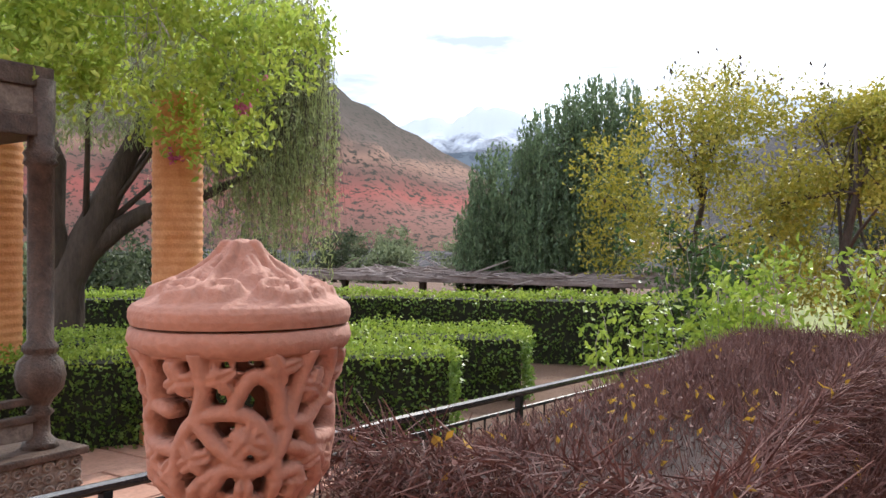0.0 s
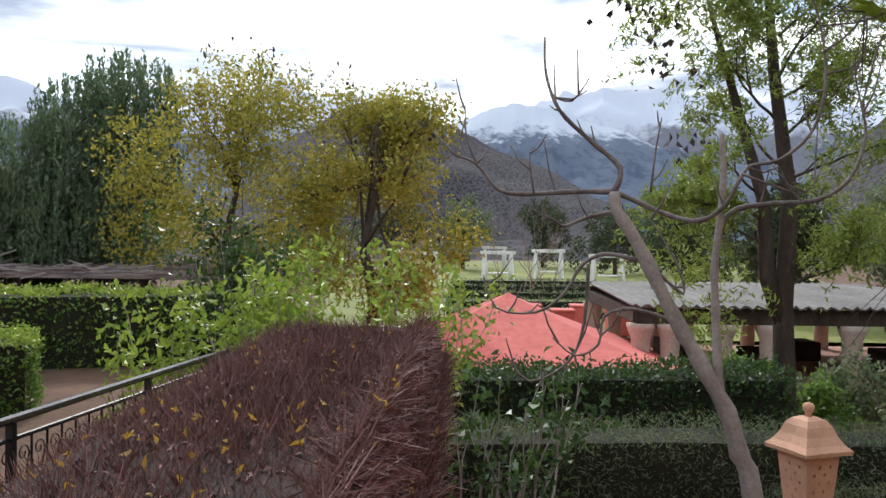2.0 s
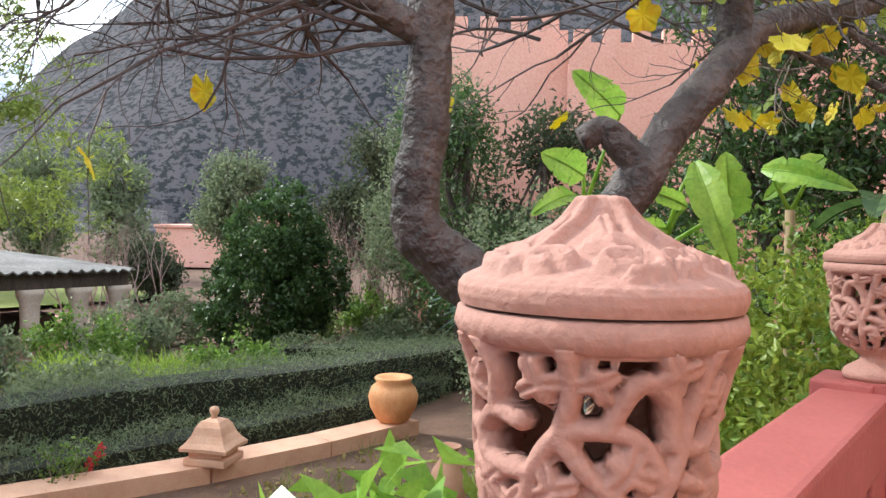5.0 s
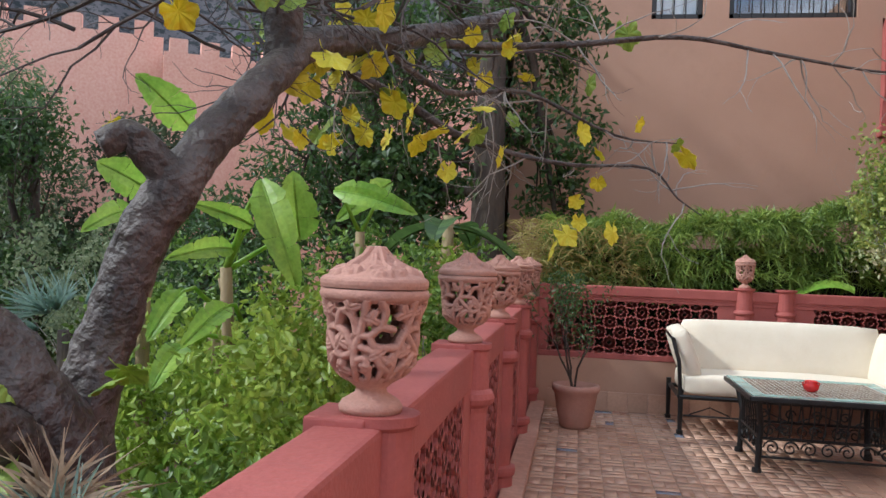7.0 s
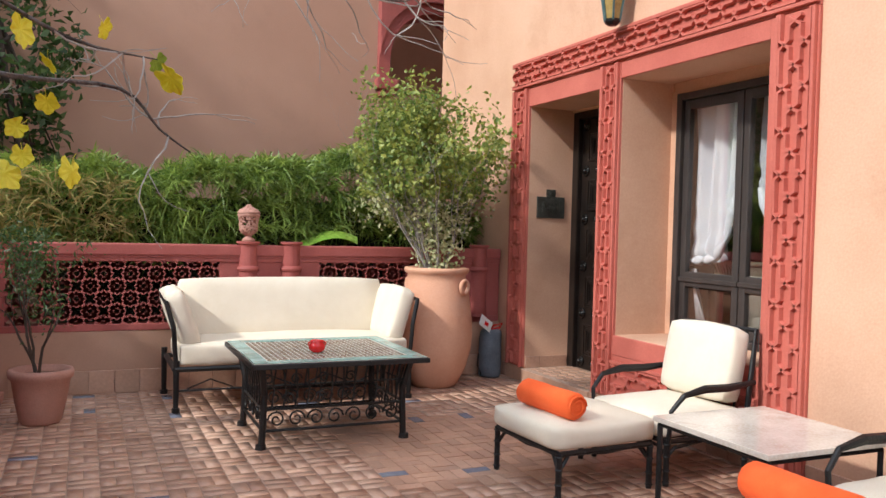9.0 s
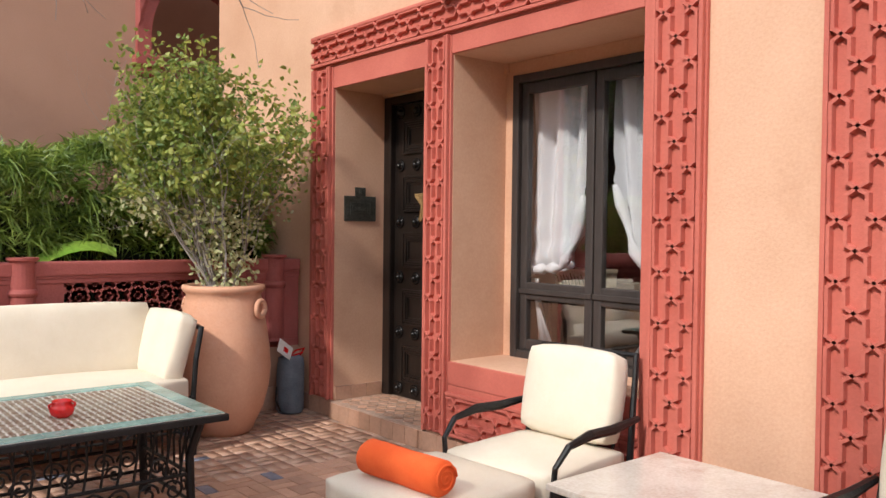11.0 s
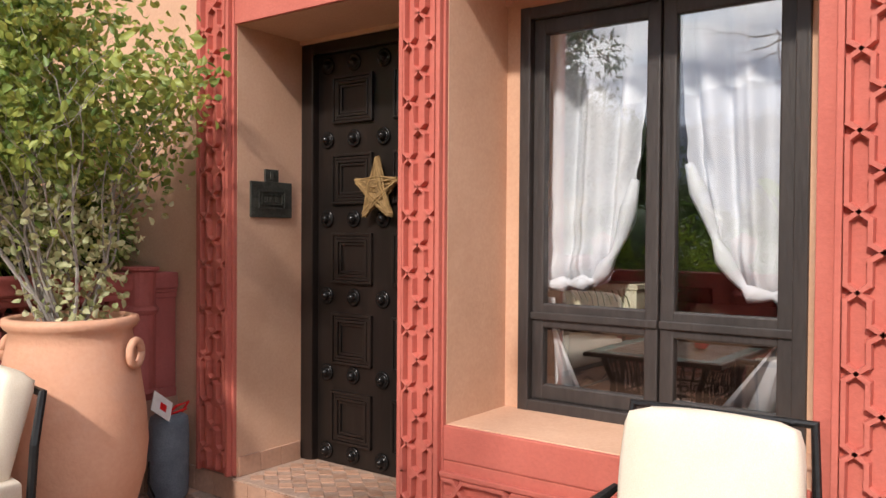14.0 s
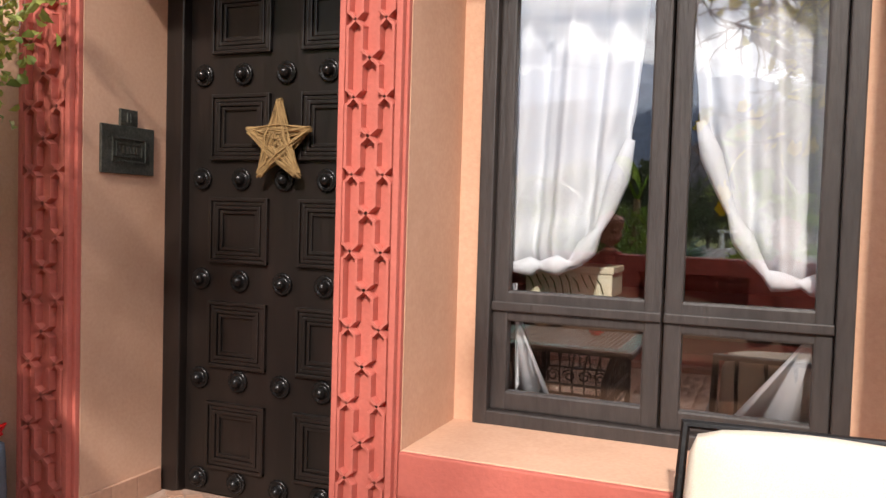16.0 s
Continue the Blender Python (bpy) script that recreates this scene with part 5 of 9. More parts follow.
for k in range(14):
    for (x0, y0, x1, y1) in ((-0.5 + k / 14.0, -0.45, -0.5 + (k + 1) / 14.0, -0.365), (-0.5 + k / 14.0, 0.365, -0.5 + (k + 1) / 14.0, 0.45)):
        part("tile", boxed(x0 + 0.002, y0 + 0.002, 0.505, x1 - 0.002, y1 - 0.002, 0.509, 0.001), M["mosaic_green"], table)
for k in range(10):
    for x0 in (-0.5, 0.415):
        y0 = -0.365 + k * 0.073
        part("tile", boxed(x0 + 0.002, y0 + 0.002, 0.505, x0 + 0.083, y0 + 0.071, 0.509, 0.001), M["mosaic_green"], table)
bm = bmesh.new()
for i in range(26):
    for j in range(24):
        x, y = -0.395 + i * 0.0312, -0.345 + j * 0.0295
        d = 0.010 if (i + j) % 2 else 0.0135
        vs = [bm.verts.new((x + d * math.cos(q), y + d * math.sin(q), 0.5085)) for q in (0, math.pi / 2, math.pi, 3 * math.pi / 2)]
        vb = [bm.verts.new((x + d * math.cos(q), y + d * math.sin(q), 0.505)) for q in (0, math.pi / 2, math.pi, 3 * math.pi / 2)]
        bm.faces.new(vs)
        for k in range(4):
            bm.faces.new((vb[k], vb[(k + 1) % 4], vs[(k + 1) % 4], vs[k]))
mos = part("mosaic", bm, M["mosaic_mix"], table, "small brown, green and white mosaic diamonds")
mos["kind"] = "stuff"
for sx, sy in ((-1, -1), (1, -1), (-1, 1), (1, 1)):
    bm = bmesh.new()
    tube(bm, [(sx * 0.425, sy * 0.29, 0.0), (sx * 0.425, sy * 0.29, 0.025), (sx * 0.42, sy * 0.29, 0.03), (sx * 0.41, sy * 0.29, 0.30), (sx * 0.44, sy * 0.35, 0.472)], [0.032, 0.03, 0.02, 0.02, 0.02], 8)
    part("leg", bm, M["iron"], table)
for sy in (-0.29, 0.29):
    bm = bmesh.new()
    for z in (0.10, 0.22):
        tube(bm, [(-0.41, sy, z), (0.41, sy, z)], 0.009, 6)
    for k in range(7):
        scroll(bm, (-0.34 + k * 0.113, sy, 0.16), 0.05, "x", 1.4, 1 if k % 2 else -1)
    for k in range(12):
        x = -0.37 + k * 0.067
        tube(bm, [(x, sy, 0.22), (x + 0.015, sy, 0.33), (x * 1.05, sy * 1.15, 0.472)], 0.006, 5)
    for k in range(4):
        scroll(bm, (-0.27 + k * 0.18, sy, 0.275), 0.038, "x", 1.3, 1 if k % 2 else -1)
    part("scroll_panel", bm, M["iron"], table)
for sx in (-0.415, 0.415):
    bm = bmesh.new()
    for z in (0.10, 0.22):
        tube(bm, [(sx, -0.28, z), (sx, 0.28, z)], 0.009, 6)
    for k in range(5):
        scroll(bm, (sx, -0.22 + k * 0.11, 0.16), 0.046, "y", 1.4, 1 if k % 2 else -1)
    for k in range(8):
        y = -0.25 + k * 0.071
        tube(bm, [(sx, y, 0.22), (sx, y + 0.01, 0.34), (sx * 1.06, y * 1.1, 0.472)], 0.006, 5)
    part("scroll_panel", bm, M["iron"], table)

M["red_glaze"] = material("red_glaze", (0.55, 0.012, 0.012), (0.65, 0.02, 0.018), 0.25, 20, 60, 0.05)
pot = thing("red_pot", "small round glossy red pot on the mosaic table", "pot", (1.34, 5.78, 0.5087))
bm = bmesh.new()
lathe(bm, [(0.026, 0.0), (0.042, 0.012), (0.049, 0.03), (0.045, 0.048), (0.034, 0.058), (0.040, 0.07), (0.037, 0.07), (0.030, 0.058), (0.0, 0.045)], 24)
part("body", bm, M["red_glaze"], pot, "", True)
for sx in (-1, 1):
    bm = bmesh.new()
    tube(bm, [(sx * 0.036, 0, 0.062), (sx * 0.052, 0, 0.055), (sx * 0.048, 0, 0.038)], 0.005, 6)
    part("handle", bm, M["red_glaze"], pot, "", True)


def knot(bm, p, r=0.021):
    lathe(bm, [(r * 0.75, -0.006), (r, 0), (r * 0.75, 0.006)], 8, p)


def lounge(at, rz):
    """Armchair with its footstool, bamboo-like iron frames; the chair looks along -x."""
    g = "lounge chairs with footstools"
    ch = thing("lounge_chair", "black bamboo-style iron armchair with cream canvas cushions", "chair", at, rz, g)
    for sx in (-0.27, 0.27):
        for sy in (-0.29, 0.29):
            bm = bmesh.new()
            tube(bm, [(sx, sy, 0), (sx, sy, 0.22)], 0.015, 8)
            for z in (0.02, 0.08, 0.15, 0.21):
                knot(bm, (sx, sy, z))
            part("leg", bm, M["iron"], ch)
    bm = bmesh.new()
    for a, b in (((-0.27, -0.29), (0.27, -0.29)), ((-0.27, 0.29), (0.27, 0.29)), ((-0.27, -0.29), (-0.27, 0.29)), ((0.27, -0.29), (0.27, 0.29))):
        tube(bm, [(*a, 0.222), (*b, 0.222)], 0.014, 8)
        mx_, my_ = (a[0] + b[0]) / 2, (a[1] + b[1]) / 2
        tube(bm, [(a[0], a[1], 0.15), ((a[0] * 0.8 + mx_ * 0.2), (a[1] * 0.8 + my_ * 0.2), 0.19), (mx_, my_, 0.212), ((b[0] * 0.8 + mx_ * 0.2), (b[1] * 0.8 + my_ * 0.2), 0.19), (b[0], b[1], 0.15)], 0.010, 6)
    for k in range(6):
        y = -0.22 + k * 0.088
        tube(bm, [(-0.27, y, 0.222), (0.27, y, 0.222)], 0.007, 5)
    part("seat_frame", bm, M["iron"], ch)
    bm = bmesh.new()
    tube(bm, [(0.25, -0.30, 0.22), (0.355, -0.262, 0.755), (0.355, 0.272, 0.755), (0.25, 0.30, 0.22)], 0.016, 8)
    for k in range(5):
        y = -0.2 + k * 0.1
        tube(bm, [(0.25, y, 0.22), (0.355, y, 0.755)], 0.008, 5)
    for k in range(5):
        lathe(bm, [(0.012, -0.008), (0.020, 0), (0.012, 0.008)], 8, (0.355, -0.2 + k * 0.1, 0.755))
    part("back_frame", bm, M["iron"], ch)
    for sy in (-1, 1):
        bm = bmesh.new()
        tube(bm, [(-0.27, sy * 0.30, 0.22), (-0.27, sy * 0.315, 0.38), (-0.20, sy * 0.325, 0.455), (-0.06, sy * 0.325, 0.48), (0.10, sy * 0.32, 0.475), (0.30, sy * 0.31, 0.49)], [0.012, 0.012, 0.014, 0.022, 0.022, 0.014], 8)
        part("arm", bm, M["iron"], ch)
    cushion_part("seat_cushion", 0.56, 0.57, 0.12, pose(-0.02, 0, 0.293), ch)
    cushion_part("back_cushion", 0.14, 0.49, 0.39, pose(0.245, 0.005, 0.565, 0, 11), ch)
    m = pose(*at, 0, 0, rz)
    p = m @ Vector((-0.64, 0, 0))
    st = thing("footstool", "black bamboo-style iron footstool with a cream canvas cushion", "footstool", p, rz, "footstools")
    for sx in (-0.27, 0.27):
        for sy in (-0.28, 0.28):
            bm = bmesh.new()
            tube(bm, [(sx, sy, 0), (sx, sy, 0.22)], 0.015, 8)
            for z in (0.02, 0.08, 0.15, 0.21):
                knot(bm, (sx, sy, z))
            part("leg", bm, M["iron"], st)
    bm = bmesh.new()
    for a, b in (((-0.27, -0.28), (0.27, -0.28)), ((-0.27, 0.28), (0.27, 0.28)), ((-0.27, -0.28), (-0.27, 0.28)), ((0.27, -0.28), (0.27, 0.28))):
        tube(bm, [(*a, 0.222), (*b, 0.222)], 0.014, 8)
        for k in range(5):
            knot(bm, (a[0] + (b[0] - a[0]) * k / 4, a[1] + (b[1] - a[1]) * k / 4, 0.222), 0.018)
        mx_, my_ = (a[0] + b[0]) / 2, (a[1] + b[1]) / 2
        tube(bm, [(a[0], a[1], 0.14), ((a[0] * 0.75 + mx_ * 0.212), (a[1] * 0.75 + my_ * 0.212), 0.22), (mx_, my_, 0.208), ((b[0] * 0.75 + mx_ * 0.212), (b[1] * 0.75 + my_ * 0.212), 0.22), (b[0], b[1], 0.14)], 0.010, 6)
    part("seat_frame", bm, M["iron"], st)
    cushion_part("seat_cushion", 0.60, 0.58, 0.12, pose(0, 0, 0.293), st)
    return ch, st


def towel(at, rz):
    t = thing("rolled_towel", "rolled bright orange towel lying on the footstool", "towel", at, rz, "rolled towels")
    bm = bmesh.new()
    lathe(bm, [(0.0, -0.215), (0.035, -0.212), (0.058, -0.207), (0.066, -0.195), (0.067, -0.1), (0.065, 0.0), (0.067, 0.1), (0.066, 0.195), (0.058, 0.207), (0.035, 0.212), (0.0, 0.215)], 28, (0, 0, 0), lambda a, z: 1 + 0.03 * math.sin(a * 3 + z * 9))
    bmesh.ops.transform(bm, matrix=pose(0, 0, 0.064, 90), verts=bm.verts[:])
    part("roll", bm, M["towel"], t, "", True)
    for sy in (-0.212, 0.212):
        bm = bmesh.new()
        pts = [(0.055 * (1 - s / 30) * math.cos(s * 0.55), sy, 0.064 + 0.055 * (1 - s / 30) * math.sin(s * 0.55)) for s in range(30)]
        tube(bm, pts, 0.0055, 5)
        part("rolled_edge", bm, M["towel"], t, "", True)


M["towel"] = material("orange_towelling", (0.80, 0.10, 0.015), (0.88, 0.14, 0.03), 0.95, 8, 260, 0.6, bump_dist=0.004)
lounge((3.0, 4.64, 0), 3)
towel((2.20, 4.56, 0.365), 6)
lounge((2.94, 3.0, 0), 2)
towel((2.19, 3.0, 0.365), 5)

M["marble"] = material("pale_speckled_marble", (0.62, 0.55, 0.47), (0.72, 0.66, 0.58), 0.12, 5, 90, 0.02, dirt=(0.50, 0.36, 0.28))
stb = thing("side_table", "low iron side table with a pale speckled marble top", "table", (2.80, 3.755, 0))
part("tabletop", boxed(-0.335, -0.345, 0.405, 0.335, 0.345, 0.43, 0.005), M["marble"], stb)
bm = bmesh.new()
for a, b in (((-0.31, -0.32), (0.31, -0.32)), ((-0.31, 0.32), (0.31, 0.32)), ((-0.31, -0.32), (-0.31, 0.32)), ((0.31, -0.32), (0.31, 0.32))):
    tube(bm, [(*a, 0.393), (*b, 0.393)], 0.012, 6)
part("frame", bm, M["iron"], stb)
for sx in (-0.31, 0.31):
    for sy in (-0.32, 0.32):
        bm = bmesh.new()
        tube(bm, [(sx, sy, 0), (sx, sy, 0.395)], 0.013, 6)
        part("leg", bm, M["iron"], stb)

# tall jar with a shrub, beside the door
jar = thing("tall_jar", "tall terracotta jar with ring handles", "jar", (2.655, 7.07, 0))
bm = bmesh.new()
lathe(bm, [(0.165, 0.0), (0.19, 0.03), (0.25, 0.16), (0.285, 0.30), (0.295, 0.42), (0.285, 0.56), (0.265, 0.70), (0.240, 0.84), (0.232, 0.885), (0.25, 0.90), (0.262, 0.92), (0.258, 0.94), (0.235, 0.945), (0.22, 0.93), (0.215, 0.85), (0.0, 0.84)], 48, (0, 0, 0), lambda a, z: 1 + 0.008 * math.sin(a * 2 + z * 5))
part("body", bm, M["vase"], jar, "", True)
for a in (-62, 118):
    bm = bmesh.new()
    c = Vector((0.262 * math.cos(radians(a)), 0.262 * math.sin(radians(a)), 0.80))
    s = Vector((-math.sin(radians(a)), math.cos(radians(a)), 0))
    o_ = Vector((math.cos(radians(a)), math.sin(radians(a)), 0)) * 0.018
    tube(bm, [c + o_ + s * 0.045 * math.cos(q * 0.4) + Vector((0, 0, 0.05 * math.sin(q * 0.4))) for q in range(17)], 0.016, 8)
    part("ring_handle", bm, M["vase"], jar, "", True)
bm = bmesh.new()
lathe(bm, [(0.22, 0.86), (0.1, 0.875), (0.0, 0.88)], 24)
part("earth", bm, M["soil"], jar)

M["leaf_varieg"] = material("cream_edged_leaf", (0.24, 0.30, 0.10), (0.84, 0.79, 0.50), 0.5, 6, 40, 0.0, leaf=True, island=True)
M["leaf_shrub"] = material("shrub_leaf", (0.07, 0.17, 0.04), (0.50, 0.52, 0.12), 0.45, 3, 40, 0.0, leaf=True, island=True)


def twigs(bm, start, direction, length, radius, depth, tips, spread=0.6, lift=0.0, split=3, rv=random, bend=0.25, seg=5, keep=0.62):
    """Branching stems; the ends are collected in tips."""
    pts = [Vector(start)]
    d = Vector(direction).normalized()
    rad = [radius]
    for k in range(5):
        d = (d + Vector((rv.uniform(-1, 1), rv.uniform(-1, 1), rv.uniform(-1, 1) + lift)) * bend).normalized()
        pts.append(pts[-1] + d * length / 5)
        rad.append(radius * (1 - 0.42 * (k + 1) / 5))
        tips.append((pts[-1].copy(), d.copy(), depth))
    tube(bm, pts, rad, max(3, seg if radius > 0.006 else 4), True)
    if depth > 0:
        for s in range(split):
            k = rv.randint(2, 5) if s else 5
            nd = (d + Vector((rv.uniform(-1, 1), rv.uniform(-1, 1), rv.uniform(-0.8, 0.8) + lift)) * spread).normalized()
            twigs(bm, pts[k], nd, length * keep * rv.uniform(0.8, 1.2), rad[k] * 0.68, depth - 1, tips, spread, lift, split, rv, bend, seg, keep)


rv = random.Random(11)
shrub = thing("potted_shrub", "shrub with variegated cream and green leaves growing in the tall jar", "shrub", (2.655, 7.07, 0.87))
bm = bmesh.new()
tp = []
for k in range(16):
    a = rv.uniform(0, 6.28)
    twigs(bm, (0.11 * math.cos(a) * rv.random(), 0.11 * math.sin(a) * rv.random(), 0), (0.42 * math.cos(a), 0.42 * math.sin(a), 1.0), 0.70, 0.008, 3, tp, 0.8, 0.16, 3, rv)
part("stem", bm, M["bark_grey"], shrub)["kind"] = "stuff"
ctr = np.array([p for p, d, q in tp if q <= 1 or (q == 2 and p.z > 0.2)])
ctr = ctr[rng.integers(0, len(ctr), 9500)] + rng.normal(size=(9500, 3)) * 0.06
ctr = ctr[(np.hypot(ctr[:, 0], ctr[:, 1]) < 0.70 + 0.06 * np.sin(ctr[:, 2] * 14)) & (ctr[:, 2] > 0.02)]
ctr = ctr[(ctr[:, 0] < 0.74)]
low = (ctr[:, 2] < 0.62)
vf = leaves(ctr[~low | (rng.random(len(ctr)) < 0.30)], 0.044, 0.028, (0, 0, 0.3), oval=True)
arrays("foliage", *vf, M["leaf_shrub"], shrub)
rimc = np.stack([rng.normal(size=900) * 0.17, rng.normal(size=900) * 0.17, rng.uniform(0.06, 0.50, 900)], 1)
rimc = rimc[np.hypot(rimc[:, 0], rimc[:, 1]) < 0.16 + 0.32 * rimc[:, 2]]
vf = leaves(np.concatenate([ctr[low][::2], rimc]), 0.040, 0.026, (0, 0, 0.2), oval=True)
arrays("pale_foliage", *vf, M["leaf_varieg"], shrub, False, "cream-edged lower leaves")

# low pot with a thin dark plant
fp = thing("flower_pot", "terracotta flower pot with a thick rim on the floor", "flower pot", (-0.155, 6.64, 0))
bm = bmesh.new()
lathe(bm, [(0.105, 0.0), (0.12, 0.02), (0.145, 0.14), (0.165, 0.27), (0.182, 0.285), (0.186, 0.31), (0.180, 0.332), (0.155, 0.335), (0.15, 0.29), (0.0, 0.29)], 36, (0, 0, 0), lambda a, z: 1 + 0.012 * math.sin(a * 2 + z * 8))
part("body", bm, M["clay"], fp, "", True)
bm = bmesh.new()
lathe(bm, [(0.15, 0.292), (0.0, 0.298)], 20)
part("earth", bm, M["soil"], fp)
tree_s = thing("potted_plant", "thin dark shrub in the flower pot, sparse small leaves", "plant", (-0.155, 6.64, 0.295))
bm = bmesh.new()
tp = []
for k in range(5):
    a = rv.uniform(0, 6.28)
    twigs(bm, (0.03 * math.cos(a), 0.03 * math.sin(a), 0), (0.22 * math.cos(a), 0.22 * math.sin(a), 1), 0.42, 0.010, 3, tp, 0.55, 0.2, 2, rv)
part("stem", bm, M["bark_dark"], tree_s)["kind"] = "stuff"
ctr = np.array([p for p, d, q in tp if q <= 2])
ctr = ctr[rng.integers(0, len(ctr), 1300)] + rng.normal(size=(1300, 3)) * 0.05
arrays("foliage", *leaves(ctr, 0.045, 0.012), M["leaf_dark"], tree_s)

# grey bag with a card beside the door
M["grey_cloth"] = material("grey_canvas", (0.10, 0.12, 0.14), (0.16, 0.18, 0.21), 0.9, 9, 150, 0.4)
bag = thing("gift_bag", "upright grey cloth bag with a red ribbon and a white card", "bag", (3.27, 7.30, 0))
bm = bmesh.new()
lathe(bm, [(0.085, 0.0), (0.096, 0.02), (0.093, 0.12), (0.098, 0.22), (0.094, 0.34), (0.088, 0.39), (0.06, 0.405), (0.0, 0.40)], 24, (0, 0, 0), lambda a, z: 1 + 0.03 * math.sin(a * 3 + z * 25))
part("body", bm, M["grey_cloth"], bag, "", True)
part("card", boxed(-0.07, -0.004, -0.05, 0.07, 0.0, 0.05), M["white"], bag, "white card with a red print").matrix_basis = pose(-0.08, -0.06, 0.46, -20, 35, 10)
part("print", boxed(-0.015, -0.006, -0.02, 0.03, -0.0045, 0.015), M["red_glaze"], bag).matrix_basis = pose(-0.08, -0.06, 0.46, -20, 35, 10)
bm = bmesh.new()
tube(bm, [(0.06, 0, 0.38), (0.10, -0.02, 0.45), (0.02, -0.03, 0.44), (-0.02, -0.02, 0.40), (0.08, -0.03, 0.42)], 0.007, 6)
part("ribbon", bm, M["red_glaze"], bag)
bm = bmesh.new()
tube(bm, [(-0.09, -0.02, 0.02), (-0.13, -0.03, 0.10), (-0.12, -0.02, 0.2)], 0.006, 6)
part("strap", bm, M["iron"], bag)


# ---- garden ----
def hedge(name, label, path_pts, width, z0, z1, mat_, n, leaf=(0.05, 0.03), rough=0.06, lit_top_mat=None, core=None, category="hedge", round_=0.12):
    """A clipped hedge along plan points: a dark box for the shade inside, and leaves all over its sides and top."""
    h = thing(name, label, category)
    pts = [Vector((*p, 0)) for p in path_pts]
    lens = [(b - a).length for a, b in zip(pts, pts[1:])]
    tot = sum(lens)
    bm = bmesh.new()
    ins = 0.07
    rings = []
    for i, p in enumerate(pts):
        d = (pts[min(i + 1, len(pts) - 1)] - pts[max(i - 1, 0)]).normalized()
        s = Vector((-d.y, d.x, 0))
        q = p + (d * ins if i == 0 else (-d * ins if i == len(pts) - 1 else Vector()))
        w = width / 2 - ins
        rings.append([bm.verts.new(q - s * w + Vector((0, 0, z0))), bm.verts.new(q + s * w + Vector((0, 0, z0))), bm.verts.new(q + s * w + Vector((0, 0, z1 - ins))), bm.verts.new(q - s * w + Vector((0, 0, z1 - ins)))])
    for a, b in zip(rings, rings[1:]):
        for k in range(4):
            bm.faces.new((a[k], a[(k + 1) % 4], b[(k + 1) % 4], b[k]))
    bm.faces.new(list(reversed(rings[0])))
    bm.faces.new(rings[-1])
    part("inner_shade", bm, core or M["hedge_shade"], h)
    H = z1 - z0
    per = 2 * H + width
    t = rng.random(n) * (tot + width) - width / 2
    u = rng.random(n) * per
    pos = np.zeros((n, 3))
    top = np.zeros(n, bool)
    acc = np.cumsum([0] + lens)
    for i in range(n):
        tt = t[i]
        endcap = tt < 0 or tt > tot
        k = min(len(lens) - 1, max(0, int(np.searchsorted(acc, min(max(tt, 0), tot - 1e-6), side="right") - 1)))
        d = (pts[k + 1] - pts[k]).normalized()
        s = Vector((-d.y, d.x, 0))
        if endcap:
            p = (pts[0] if tt < 0 else pts[-1]) + s * rng.uniform(-width / 2, width / 2)
            z = z0 + rng.random() * H
        else:
            p = pts[k] + d * (tt - acc[k])
            if u[i] < H:
                p, z = p - s * width / 2, z0 + u[i]
            elif u[i] < H + width:
                p, z = p + s * (u[i] - H - width / 2), z1
                top[i] = True
            else:
                p, z = p + s * width / 2, z0 + (u[i] - H - width)
        pos[i] = (p.x, p.y, z)
    wob = np.array([noise.noise(Vector((p[0] * 1.6, p[1] * 1.6, p[2] * 2.0))) for p in pos])
    pos[:, 2] += np.where(top, wob * rough * 1.2, 0)
    pos += rng.normal(size=pos.shape) * rough * 0.5
    # Leaves near the top take a lighter colour, painted as sunlight.
    if lit_top_mat:
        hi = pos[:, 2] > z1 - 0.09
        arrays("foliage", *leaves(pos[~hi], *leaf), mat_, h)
        arrays("top_foliage", *leaves(pos[hi], *leaf, (0, 0, 0.6)), lit_top_mat, h, False, "sunlit yellow-green new growth on top")
    else:
        arrays("foliage", *leaves(pos, *leaf), mat_, h)
    return h


# Near-black colour stands in for the shade between the leaves.
M["hedge_shade"] = material("painted_hedge_shade", (0.012, 0.014, 0.008), (0.03, 0.032, 0.016), 1.0, 8, 60, 0.6)


def blob_points(blobs, n, shell=0.55):
    """Points in ellipsoids (x, y, z, rx, ry, rz), thicker near their skins."""
    w = np.array([b[3] * b[4] * b[5] for b in blobs]) ** 0.67
    idx = rng.choice(len(blobs), n, p=w / w.sum())
    b = np.array(blobs)[idx]
    d = rng.normal(size=(n, 3))
    d /= np.linalg.norm(d, axis=1)[:, None]
    r = rng.random(n) ** (1 / 3)
    r = shell + (1 - shell) * r
    return b[:, :3] + d * r[:, None] * b[:, 3:]


